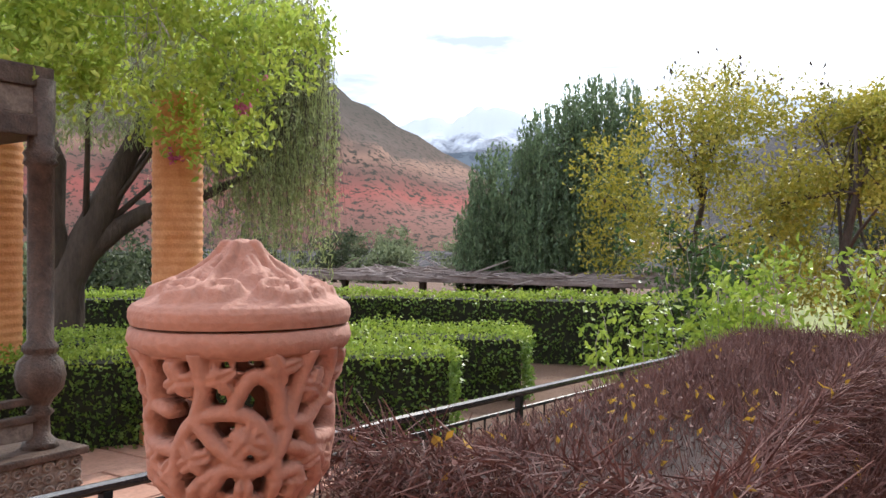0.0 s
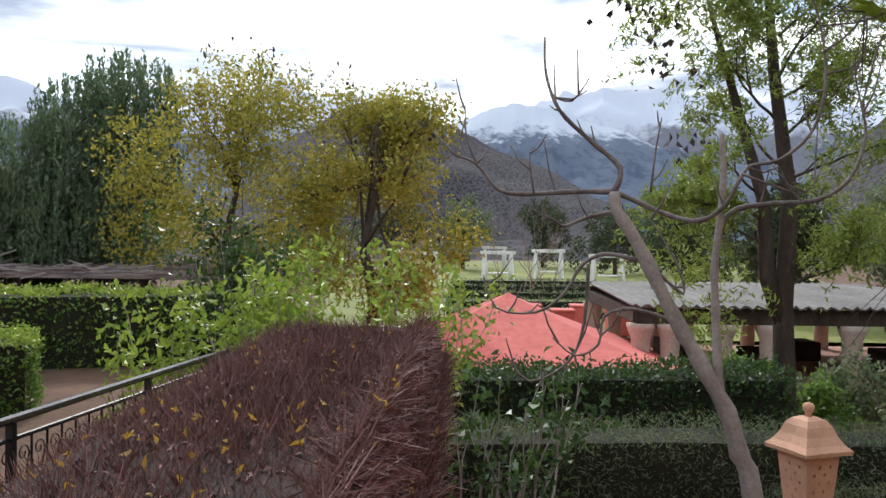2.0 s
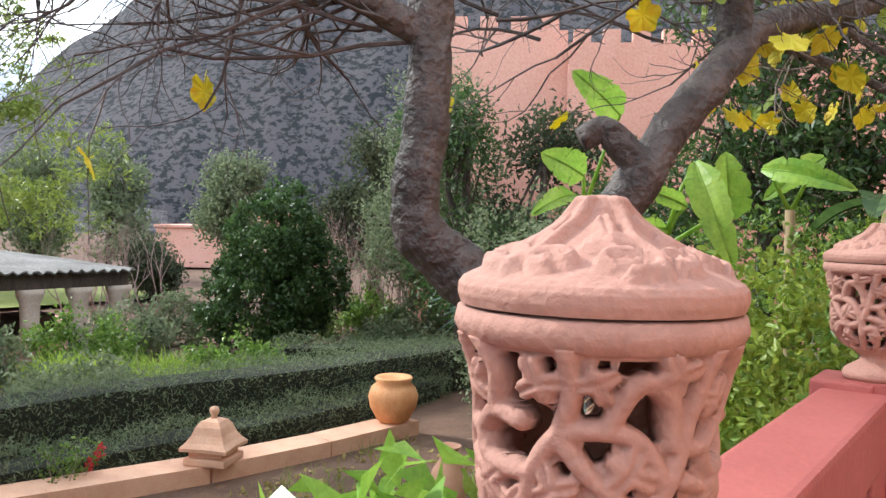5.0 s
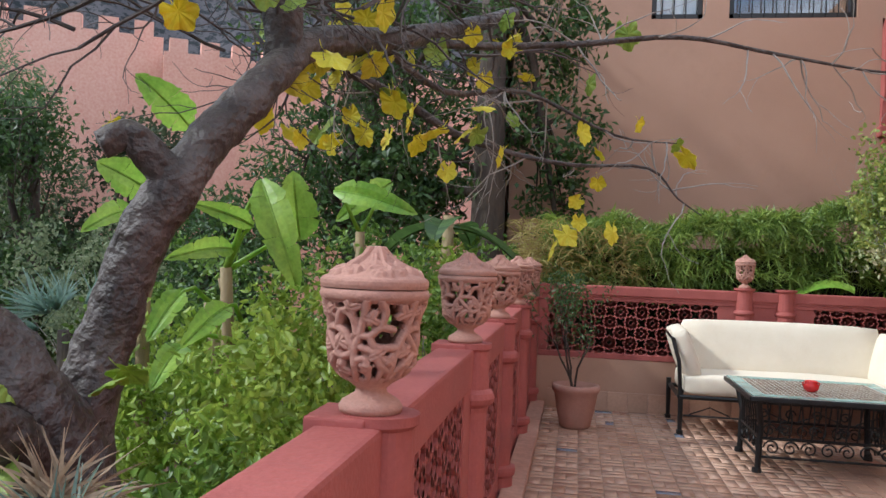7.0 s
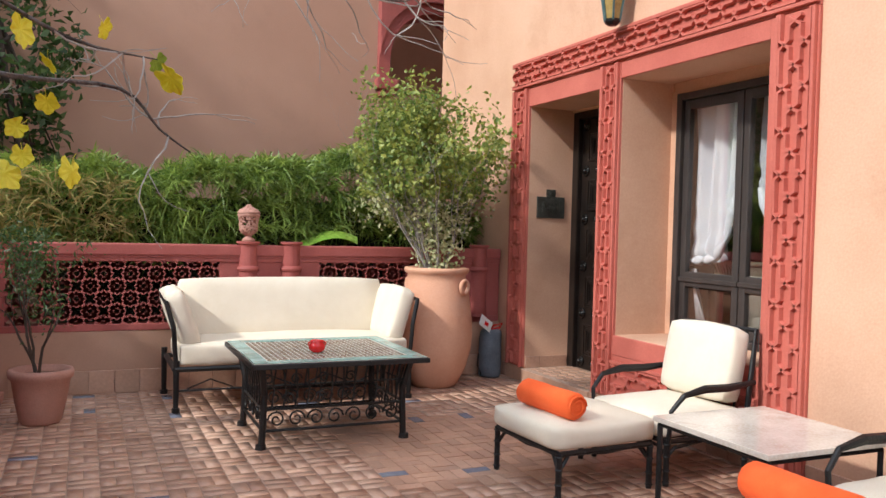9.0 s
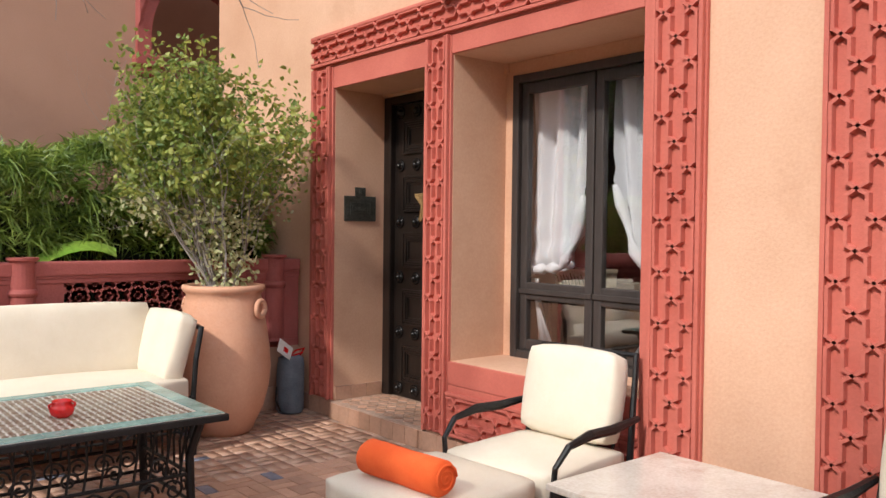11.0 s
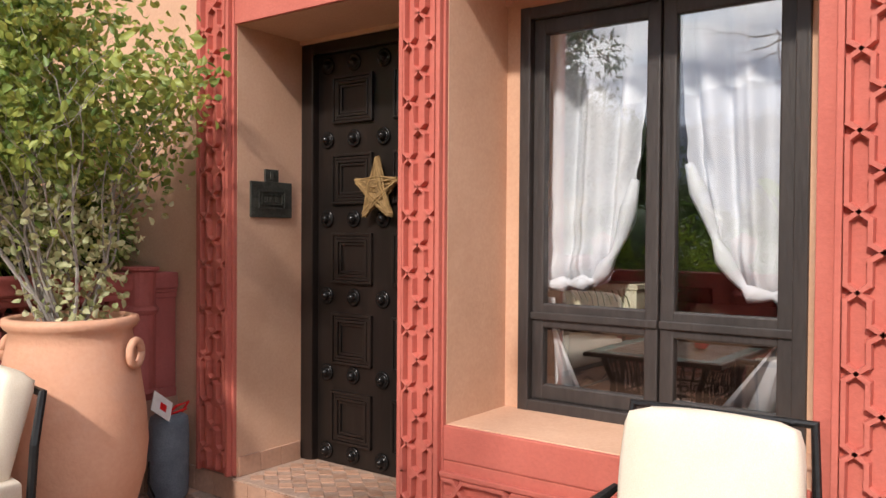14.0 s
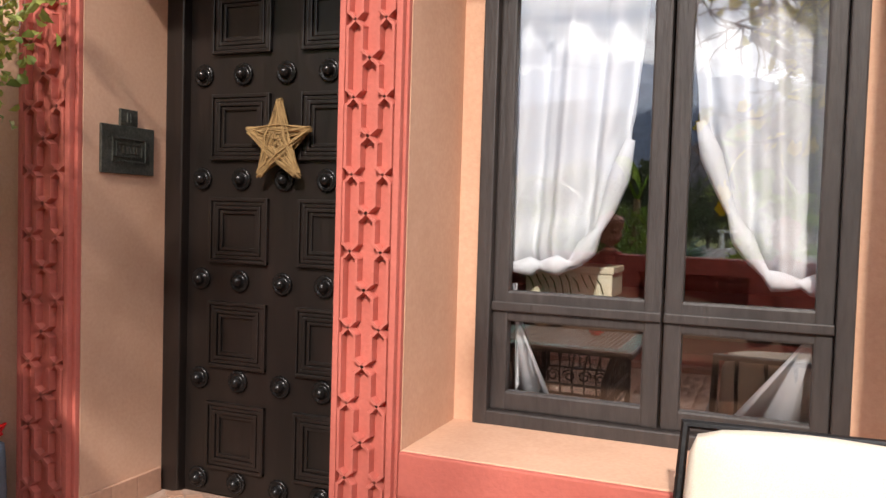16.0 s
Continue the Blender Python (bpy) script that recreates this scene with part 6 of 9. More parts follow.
def tree(name, label, base, trunk, blobs, n, leaf, mat_, bark, category="tree", spread=1.0, droop=0.0, clump=0.0, limbs=True, shell=0.5, limb_r=0.05):
    """Trunk polyline [(x, y, z, r)], limbs to every blob, and a crown of separate leaves gathered into clumps."""
    t = thing(name, label, category, base)
    bm = bmesh.new()
    tube(bm, [p[:3] for p in trunk], [p[3] for p in trunk], 10)
    top = Vector(trunk[-1][:3])
    part("trunk", bm, bark, t, "", True)
    if limbs:
        for b in blobs:
            bm = bmesh.new()
            e = Vector(b[:3])
            k = rng.integers(max(1, len(trunk) // 2), len(trunk))
            s = Vector(trunk[k][:3])
            mid = s.lerp(e, 0.5) + Vector((rng.uniform(-0.2, 0.2), rng.uniform(-0.2, 0.2), rng.uniform(0.0, 0.3)))
            r0 = min(trunk[k][3] * 0.7, limb_r * 1.6)
            tube(bm, [s, s.lerp(mid, 0.5) + Vector((0, 0, 0.06)), mid, e, e + (e - mid) * 0.5], [r0, r0 * 0.8, r0 * 0.6, r0 * 0.35, r0 * 0.12], 6)
            for q in range(5):
                a = mid.lerp(e, rng.random())
                tip = e + Vector((rng.uniform(-1, 1) * b[3], rng.uniform(-1, 1) * b[4], rng.uniform(-0.6, 1) * b[5])) * 0.8
                tube(bm, [a, a.lerp(tip, 0.5) + Vector((0, 0, rng.uniform(-0.1, 0.15))), tip], [r0 * 0.3, r0 * 0.2, r0 * 0.06], 4)
            part("limb", bm, bark, t, "", True)
    if clump:
        m = max(40, n // 28)
        cc = blob_points(blobs, m, shell)
        pts = cc[rng.integers(0, m, n)] + rng.normal(size=(n, 3)) * clump
    else:
        pts = blob_points(blobs, n, shell)
    arrays("crown", *leaves(pts, *leaf, None, spread, droop), mat_, t)
    return t


def weeping(name, label, base, trunk, tops, n_str, length, mat_, bark, leaf=(0.06, 0.012), per=16, clear=None):
    """A tree with hanging strings of narrow leaves from limb ends."""
    t = thing(name, label, "tree", base)
    bm = bmesh.new()
    tube(bm, [p[:3] for p in trunk], [p[3] for p in trunk], 10)
    part("trunk", bm, bark, t, "", True)
    starts = []
    for b in tops:
        bm = bmesh.new()
        s = Vector(trunk[rng.integers(len(trunk) // 2, len(trunk))][:3])
        e = Vector(b[:3])
        mid = s.lerp(e, 0.55) + Vector((0, 0, 0.35))
        r0 = trunk[-1][3] * 0.55
        tube(bm, [s, s.lerp(mid, 0.6), mid, e], [r0, r0 * 0.7, r0 * 0.5, r0 * 0.2], 6)
        part("limb", bm, bark, t, "", True)
    starts = blob_points(tops, n_str, 0.35)
    ln = length * rng.uniform(0.4, 1.2, n_str)
    sway = rng.normal(size=(n_str, 3)) * 0.10
    k = rng.random((n_str, per))
    p = starts[:, None, :] + sway[:, None, :] * k[:, :, None]
    p[:, :, 2] -= (k ** 1.2) * ln[:, None]
    p = p.reshape(-1, 3) + rng.normal(size=(n_str * per, 3)) * 0.02
    if clear:
        p = p[~((p[:, 0] > clear[0]) & (p[:, 2] < clear[1]))]
    arrays("crown", *leaves(p, *leaf, (0, 0, -0.9), 0.45), mat_, t)
    st = starts[starts[:, 0] < clear[0]] if clear else starts
    sway, n_str = sway[:len(st)], len(st)
    v, f = strands(st, np.stack([sway[:, 0], sway[:, 1], -np.ones(n_str)], 1), length * 0.8, 0.006, 0, 2, 0.3)
    arrays("hanging_twig", v, f, bark, t)["kind"] = "stuff"
    return t


OFFSET = Vector((-0.18, 0.5, 0))

# raised upper garden with paving, and the lower garden's beds
UZ = -0.28
bm = bmesh.new()
up = [(-0.2, -3.28), (-3.4, -2.88), (-6.2, -2.54), (-9.5, -2.8), (-16, -3.0), (-30, -8), (-30, -40), (8, -40), (8, -3.28)]
va = [bm.verts.new((x, y, UZ)) for x, y in up]
vb = [bm.verts.new((x, y, GZ - 0.3)) for x, y in up]
bm.faces.new(va)
for k in range(len(up)):
    bm.faces.new((va[k], va[(k + 1) % len(up)], vb[(k + 1) % len(up)], vb[k]))
bmesh.ops.recalc_face_normals(bm, faces=bm.faces[:])
setting("ground_upper", bm, M["soil"], "upper garden of bare brown soil held by a low wall")
pav = thing("pavement", "red sandstone paving of large slabs", "pavement", kind="structure")
rp = random.Random(3)
for i in range(7):
    for j in range(6):
        x, y = -4.6 + i * 0.72 + (0.3 if j % 2 else 0), -9.0 + j * 0.78
        part("slab", boxed(x, y, UZ - 0.02, x + 0.70, y + 0.76, UZ + 0.02 + rp.uniform(0, 0.008), 0.008), M["stone_red"], pav)

# brown dry hedge close to the terrace
bh = thing("dry_hedge", "broad clipped hedge of dry brown twigs with few yellow leaves", "hedge")
n = 5200
bx0, bx1, by0, by1, bz0, bz1 = -4.8, -1.1, -2.08, -0.98, -1.0, 0.88
bm = bmesh.new()
box(bm, bx0 + 0.12, by0 + 0.12, bz0 - 0.1, bx1 - 0.12, by1 - 0.12, bz1 - 0.10, 0.12)
M["leaf_rust"] = material("rusty_yellow_leaf", (0.35, 0.20, 0.03), (0.60, 0.38, 0.05), 0.6, 8, 40, 0.0, leaf=True, island=True)
# Dark brown colour stands in for shade inside the dry hedge and the lantern.
M["brown_shade"] = material("painted_brown_shade", (0.018, 0.009, 0.008), (0.045, 0.022, 0.018), 1.0, 8, 60, 0.6)
part("inner_shade", bm, M["brown_shade"], bh)


def on_box(n, sides=True):
    p = np.zeros((n, 3))
    d = np.zeros((n, 3))
    at_, as_, ae_ = (bx1 - bx0) * (by1 - by0), (bx1 - bx0) * 1.2, (by1 - by0) * 1.2
    r = rng.random(n) * (at_ + as_ + ae_)
    a = r < at_
    b = (r >= at_) & (r < at_ + as_)
    c = r >= at_ + as_
    p[:, 0], p[:, 1] = rng.uniform(bx0, bx1, n), rng.uniform(by0, by1, n)
    p[:, 2] = rng.uniform(bz1 - 1.3, bz1, n)
    p[a, 2], d[a, 2] = bz1 - 0.10, 1
    p[b, 1], d[b, 1] = by1 - 0.12, 1
    p[c, 0], d[c, 0] = bx1 - 0.12, 1
    rad = np.minimum(np.minimum(p[:, 0] - bx0, bx1 - p[:, 0]), np.minimum(p[:, 1] - by0, by1 - p[:, 1]))
    p[a, 2] -= 0.22 * np.exp(-(np.maximum(rad[a], 0) / 0.14))
    p[:, 2] += np.where(a, np.array([noise.noise(Vector((q[0] * 1.3, q[1] * 1.3, 0))) for q in p]) * 0.05 - (p[:, 0] + 2.6) * 0.022, 0)
    return p, d


p, d = on_box(125000)
dirs = rng.normal(size=p.shape) * 0.75 + d * (0.45 + 0.45 * d[:, 2:3])
v1 = strands(p - d * rng.uniform(0.0, 0.07, (len(p), 1)), dirs, 0.105, 0.0046, 0.0, 2, 0.4)
arrays("twig", *v1, M["twig_brown"], bh)["kind"] = "stuff"
p, d = on_box(5000)
arrays("dry_leaf", *leaves(p + d * 0.05, 0.026, 0.013), M["twig_brown"], bh)["kind"] = "stuff"
p, d = on_box(620)
p = p[(p[:, 0] > -2.6) | (rng.random(len(p)) < 0.35)]
arrays("yellow_leaf", *leaves(p + np.array([0, 0, 0.06]), 0.036, 0.014, (0, 0, 0.9)), M["leaf_rust"], bh)["kind"] = "stuff"

# iron railing with scrolls along the upper garden
rl = thing("railing", "black iron railing with scrollwork and a polished top rail", "railing")
R0, R1, RT = Vector((-0.2, -3.36, 0)), Vector((-6.2, -2.62, 0)), 0.50
M["rail_metal"] = material("polished_dark_metal", (0.16, 0.15, 0.15), (0.24, 0.23, 0.22), 0.22, 5, 60, 0.05, metal=0.9)
bm = bmesh.new()
tube(bm, [R0 + Vector((0, 0, RT)), R1 + Vector((0, 0, RT))], 0.021, 8)
part("top_rail", bm, M["rail_metal"], rl)
bm = bmesh.new()
for z in (RT - 0.09, UZ + 0.10):
    tube(bm, [R0 + Vector((0, 0, z)), R1 + Vector((0, 0, z))], 0.011, 6)
part("lower_rail", bm, M["iron"], rl)
L = (R1 - R0).length
dr = (R1 - R0).normalized()
for k in range(6):
    p = R0 + dr * (L * k / 5)
    bm = bmesh.new()
    box(bm, p.x - 0.018, p.y - 0.018, UZ - 0.2, p.x + 0.018, p.y + 0.018, RT - 0.015, 0.003)
    part("post", bm, M["iron"], rl)
k = 0
s = 0.09
while s < L:
    p = R0 + dr * s
    bm = bmesh.new()
    tube(bm, [p + Vector((0, 0, UZ + 0.1)), p + Vector((0, 0, RT - 0.09))], 0.006, 5)
    q = p + dr * 0.055
    for zc, sg in ((RT - 0.17, 1), (UZ + 0.2, -1)):
        pts = [q + dr * (0.04 * (1 - 0.7 * i / 11) * math.cos(i * 0.62)) + Vector((0, 0, zc + sg * 0.04 * (1 - 0.7 * i / 11) * math.sin(i * 0.62))) for i in range(12)]
        tube(bm, pts, 0.004, 4)
    tube(bm, [q + dr * 0.045 + Vector((0, 0, RT - 0.17)), q + Vector((0, 0, 0.15)), q - dr * 0.04 + Vector((0, 0, 0.05)), q + dr * 0.03 + Vector((0, 0, UZ + 0.2))], 0.004, 4)
    part("scroll_baluster", bm, M["iron"], rl)
    s += 0.115

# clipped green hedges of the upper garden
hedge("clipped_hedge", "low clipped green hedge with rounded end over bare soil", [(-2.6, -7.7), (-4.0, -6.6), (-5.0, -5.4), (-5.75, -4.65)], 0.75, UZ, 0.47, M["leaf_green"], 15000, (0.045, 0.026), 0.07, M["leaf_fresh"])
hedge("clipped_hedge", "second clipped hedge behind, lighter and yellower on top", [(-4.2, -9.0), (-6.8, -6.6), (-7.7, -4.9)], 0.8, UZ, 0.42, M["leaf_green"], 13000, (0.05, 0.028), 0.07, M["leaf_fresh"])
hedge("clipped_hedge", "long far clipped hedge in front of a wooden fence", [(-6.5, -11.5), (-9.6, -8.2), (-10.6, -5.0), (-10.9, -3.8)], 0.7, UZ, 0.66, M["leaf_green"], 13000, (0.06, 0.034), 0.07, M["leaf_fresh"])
fence = thing("wooden_fence", "row of dark weathered wooden fence posts under the hedge", "fence")
a, b = Vector((-10.55, -5.2, 0)), Vector((-9.3, -8.6, 0))
for k in range(16):
    p = a.lerp(b, k / 15)
    part("post", boxed(p.x - 0.06, p.y - 0.06, UZ - 0.05, p.x + 0.06, p.y + 0.06, 0.30 + 0.04 * math.sin(k * 3), 0.01), M["bark_dark"], fence)

# reed-covered shelter roof in the distance
rr = thing("reed_shelter", "low shelter with a weathered grey reed roof", "shelter")
bm = bmesh.new()
box(bm, -23.5, -18.5, 0.50, -16.5, -4.6, 0.62, 0.03)
part("roof", bm, M["reed"], rr)
v, f = strands(np.stack([rng.uniform(-23.5, -16.4, 2600), rng.uniform(-18.5, -4.6, 2600), np.full(2600, 0.64)], 1), rng.normal(size=(2600, 3)) * (0.25, 1, 0.02), 1.1, 0.05, 0, 2, 0.5)
arrays("reed", v, f, M["reed"], rr)["kind"] = "stuff"
for k in range(6):
    part("post", boxed(-17.0, -18 + k * 2.6, UZ - 0.6, -16.85, -17.85 + k * 2.6, 0.5, 0.01), M["bark_dark"], rr)

# rope-like clay columns and the carved bench with its canopy post


def rope_column(x, y, r, z0, z1):
    c = thing("pergola_column", "orange clay column ribbed like coiled rope", "column", (x, y, 0), group="ribbed pergola columns")
    bm = bmesh.new()
    prof = []
    z = z0
    while z < z1:
        for k in range(4):
            prof.append((r * (0.955 + 0.055 * math.sin(math.pi * (k + 0.5) / 4)), z + 0.07 * k / 4))
        z += 0.07
    lathe(bm, prof, 28)
    part("shaft", bm, M["rope"], c, "", True)
    part("base", boxed(-r * 1.25, -r * 1.25, UZ - 0.05, r * 1.25, r * 1.25, z0, 0.02), M["rope"], c)
    return c


rope_column(-4.07, -6.2, 0.20, UZ + 0.2, 2.55)
rope_column(-3.18, -7.30, 0.20, UZ + 0.2, 2.9)
bench = thing("carved_daybed", "dark carved wooden daybed with turned canopy posts", "daybed", (-2.36, -5.25, UZ))
M["carved_grey"] = material("carved_grey_wood", (0.10, 0.07, 0.055), (0.26, 0.20, 0.16), 0.75, 18, 60, 0.4, bump_dist=0.02)
part("base", boxed(-0.16, -1.7, 0, 1.7, 0.16, 0.40, 0.02), M["carved_grey"], bench)
part("base_rail", boxed(-0.19, -1.73, 0.40, 1.73, 0.19, 0.445, 0.012), M["carved_wood"], bench)
part("plinth", boxed(-0.19, -1.73, 0, 1.73, 0.19, 0.05, 0.012), M["carved_wood"], bench)
bm = bmesh.new()
for i in range(9):
    for j in range(5):
        scroll(bm, (-0.166, -0.05 - i * 0.085 + 0.12, 0.09 + j * 0.068), 0.034, "y", 1.4, 1 if (i + j) % 2 else -1, 0.009)
        scroll(bm, (-0.12 + i * 0.085, 0.166, 0.09 + j * 0.068), 0.034, "x", 1.4, 1 if (i + j) % 2 else -1, 0.009)
part("carved_relief", bm, M["carved_grey"], bench)["kind"] = "stuff"
for px_, py_ in ((0, 0), (1.5, 0), (0, -1.5)):
    bm = bmesh.new()
    lathe(bm, [(0.10, 0.445), (0.09, 0.48), (0.055, 0.52), (0.05, 0.62), (0.075, 0.65), (0.05, 0.68), (0.07, 0.72), (0.12, 0.78), (0.135, 0.86), (0.12, 0.94), (0.08, 0.98), (0.095, 1.0), (0.095, 1.03), (0.07, 1.06), (0.07, 2.05), (0.095, 2.07), (0.08, 2.10), (0.095, 2.13), (0.07, 2.16), (0.075, 2.55)], 20, (px_, py_, 0), lambda a, z: 1 + (0.05 * math.cos(a * 8 + z * 30) if 1.06 < z < 2.05 else 0.03 * math.cos(a * 10)))
    part("canopy_post", bm, M["carved_wood"], bench, "", True)
for z in (2.22, 2.5):
    part("canopy_rail", boxed(-0.05, -1.7, z, 1.6, 0.05, z + 0.12, 0.01), M["carved_wood"], bench)
part("canopy_frieze", boxed(-0.03, -1.7, 2.34, 1.6, 0.03, 2.5, 0.01), M["carved_grey"], bench)
for z in (0.62, 0.72):
    part("arm_rail", boxed(0.04, -0.035, z - 0.02, 1.5, 0.035, z + 0.02, 0.008), M["carved_wood"], bench)
part("arm_panel", boxed(0.05, -0.02, 0.50, 1.5, 0.02, 0.60, 0.008), M["carved_grey"], bench)

# pepper trees, weeping
weeping("pepper_tree", "large weeping pepper tree with a dark leaning trunk", (-5.6, -9.4, UZ),
        [(0.38, -0.30, -0.1, 0.30), (0.38, -0.29, 0.7, 0.25), (0.36, -0.28, 1.2, 0.23), (0.18, -0.16, 1.66, 0.20), (-0.07, 0.0, 2.33, 0.16), (-0.25, 0.13, 2.82, 0.12), (-0.5, 0.3, 3.6, 0.08)],
        [(-1.5, 1.1, 4.3, 0.9, 0.9, 0.7), (-1.8, 1.2, 3.3, 0.7, 0.7, 0.8), (-1.2, 1.0, 4.6, 1.1, 1.1, 0.9), (0.6, 0.6, 4.0, 1.2, 1.2, 0.9), (-1.0, 1.2, 3.6, 0.7, 0.7, 0.6), (1.8, -0.6, 3.4, 1.2, 1.2, 0.8), (-2.0, 0.2, 4.3, 1.2, 1.2, 0.7)],
        3300, 2.0, M["leaf_pepper"], M["bark_dark"], (0.085, 0.019), 22, (-0.75, 2.75))
bm = bmesh.new()
tube(bm, [(-5.42, -9.20, 0.0), (-5.42, -9.19, 0.8), (-5.62, -9.03, 1.28), (-5.9, -8.85, 1.56), (-6.16, -8.67, 1.76), (-6.7, -8.35, 1.95), (-7.3, -8.0, 2.3)], [0.22, 0.18, 0.15, 0.12, 0.10, 0.07, 0.03], 10)
tube(bm, [(-5.40, -9.19, 0.9), (-5.30, -9.24, 1.6), (-5.34, -9.22, 2.3), (-5.1, -9.4, 3.2)], [0.17, 0.14, 0.11, 0.06], 10)
tube(bm, [(-5.36, -9.2, 1.2), (-5.15, -9.34, 1.6), (-4.95, -9.45, 1.95), (-4.7, -9.6, 2.6)], [0.14, 0.11, 0.09, 0.05], 10)
tagged(part("leaning_trunk", bm, M["bark_dark"], None, "", True), "second dark leaning trunk of the pepper tree", "trunk")
# pink-flowered creeper over the pergola, hanging close
cr = thing("creeper", "bright green creeper with small pink flowers over the pergola", "creeper", (-3.2, -5.6, 0))
bm = bmesh.new()
tp = []
rv = random.Random(21)
for k in range(9):
    twigs(bm, (rv.uniform(-0.9, 0.9), rv.uniform(-1.2, 0.6), 3.2), (rv.uniform(-1, 1), rv.uniform(-1, 1), -0.15), 0.7, 0.012, 2, tp, 0.7, -0.15, 3, rv)
part("stem", bm, M["bark_grey"], cr)["kind"] = "stuff"
ct = blob_points([(-0.3, -0.3, 2.75, 0.75, 0.75, 0.5), (0.5, -0.6, 2.8, 0.7, 0.9, 0.5), (-0.75, -0.1, 2.35, 0.45, 0.45, 0.5), (0.9, -0.2, 2.6, 0.6, 0.6, 0.45), (0.2, 0.1, 3.2, 0.9, 0.9, 0.5), (-1.1, 0.2, 2.9, 0.5, 0.5, 0.4)], 420, 0.2)
ct = ct[rng.integers(0, 420, 13000)] + rng.normal(size=(13000, 3)) * 0.075
M["leaf_creeper"] = material("light_creeper_leaf", (0.26, 0.38, 0.05), (0.60, 0.68, 0.14), 0.6, 2, 30, 0.0, leaf=True, island=True)
M["pink_flower"] = material("pink_petal", (0.62, 0.10, 0.30), (0.75, 0.25, 0.45), 0.6, 10, 60, 0.0, leaf=True)
arrays("foliage", *leaves(ct, 0.065, 0.032, (0, 0, -0.5), 0.8, oval=True), M["leaf_creeper"], cr)
ct = np.array([(-0.72, -0.45, 2.02), (-1.0, 0.0, 2.42), (-1.1, 0.1, 2.62), (0.75, -0.4, 2.1)])
ct = ct[rng.integers(0, 4, 110)] + rng.normal(size=(110, 3)) * 0.035
arrays("flower", *leaves(ct, 0.05, 0.04), M["pink_flower"], cr)["kind"] = "stuff"

weeping("pepper_tree", "dense dark weeping pepper tree in the middle distance", (-21, -11.6, UZ - 0.5),
        [(0, 0, 0, 0.4), (0.1, 0.0, 1.5, 0.33), (0.3, 0.2, 3.0, 0.25), (0.2, 0.6, 4.6, 0.15)],
        [(0, -0.6, 4.2, 1.5, 1.5, 1.2), (0, 0.9, 5.2, 1.4, 1.4, 1.2), (-0.6, 1.9, 6.2, 1.6, 1.3, 0.9), (0.4, -1.3, 2.8, 1.3, 1.0, 1.2), (0.3, 1.0, 3.2, 1.6, 1.5, 1.4), (0.2, 2.3, 4.0, 1.0, 1.2, 1.4)],
        2600, 2.4, M["leaf_pepper_dark"], M["bark_dark"], (0.18, 0.055), 20)

# yellowing trees
for (bx, by, hgt, w, seed, lab) in ((-17.6, -5.9, 6.2, 2.5, 1, "tree with yellow-green autumn leaves and dark seed pods"), (-16.2, -2.75, 5.2, 2.0, 2, "smaller yellow-leaved tree beside it, slender stems")):
    rs = np.random.default_rng(seed)
    bl = []
    for k in range(18):
        q = rs.uniform(0, 6.28)
        zz = rs.uniform(0.20, 0.95)
        r = w * (1 - abs(zz - 0.55) * 0.9) * rs.uniform(0.3, 0.95)
        bl.append((r * math.cos(q), r * math.sin(q), hgt * zz, w * 0.34, w * 0.34, w * 0.26))
    yt = tree("yellow_tree", lab, (bx, by, GZ + 0.3), [(0, 0, 0, 0.15), (0.1, 0.1, 1.0, 0.12), (0.25, -0.1, 2.0, 0.09), (0.0, 0.1, 3.2, 0.06), (0.1, 0.1, hgt * 0.85, 0.02)], bl, 15000, (0.115, 0.055), M["leaf_yellow"], M["bark_dark"], droop=0.2, clump=0.17, shell=0.2, limb_r=0.024)
    pts = blob_points(bl[:6], 60, 0.8) + np.array([0, 0, 0.5])
    arrays("seed_pod", *leaves(pts, 0.14, 0.07, (0, 0, -1), 0.3), M["bark_dark"], yt)["kind"] = "stuff"

# bright shrubs between the dry hedge and the trees
for (x, y, h_, r_, n_, mt_, lb) in ((-6.3, -3.0, 0.85, 0.42, 1800, "leaf_fresh", "upright shrub with fresh light green leaves"), (-7.0, -2.2, 1.25, 0.5, 2600, "leaf_fresh", "bushy light green shrub beside the railing"), (-7.2, -1.35, 1.1, 0.4, 1800, "leaf_fresh", "light green shrub with long upright shoots"), (-8.6, -3.3, 0.9, 0.5, 1700, "leaf_dark", "dark rounded shrub behind the hedge"), (-5.6, -0.62, 0.5, 0.28, 520, "leaf_dark", "slender shrub with reddish shoots by the dry hedge")):
    sh = thing("garden_shrub", lb, "shrub", (x, y, UZ if y < -3.0 else GZ + 0.1))
    bm = bmesh.new()
    tp = []
    rv = random.Random(int(abs(x * 10)))
    for k in range(7):
        a = rv.uniform(0, 6.28)
        twigs(bm, (0.05 * math.cos(a), 0.05 * math.sin(a), 0), (0.35 * math.cos(a), 0.35 * math.sin(a), 1), (h_ + 1.0) * 0.64, 0.014, 1, tp, 0.45, 0.6, 3, rv)
    part("stem", bm, M["bark_grey"], sh)["kind"] = "stuff"
    c = np.array([p for p, d, q in tp])
    c = c[rng.integers(0, len(c), n_)] + rng.normal(size=(n_, 3)) * (0.08, 0.08, 0.07)
    arrays("foliage", *leaves(c, 0.085, 0.04, (0, 0, 0.4)), M[mt_], sh)


# ---- lower garden ----
bare = thing("bare_tree", "bare smooth grey tree with crooked spreading branches", "tree", (0, 0, 0))
EYE = Vector((-0.276, -0.917, 1.313))
FWD = Vector((-math.sin(radians(81.76)), math.cos(radians(81.76)), 0))
RGT = Vector((math.cos(radians(81.76)), math.sin(radians(81.76)), 0))


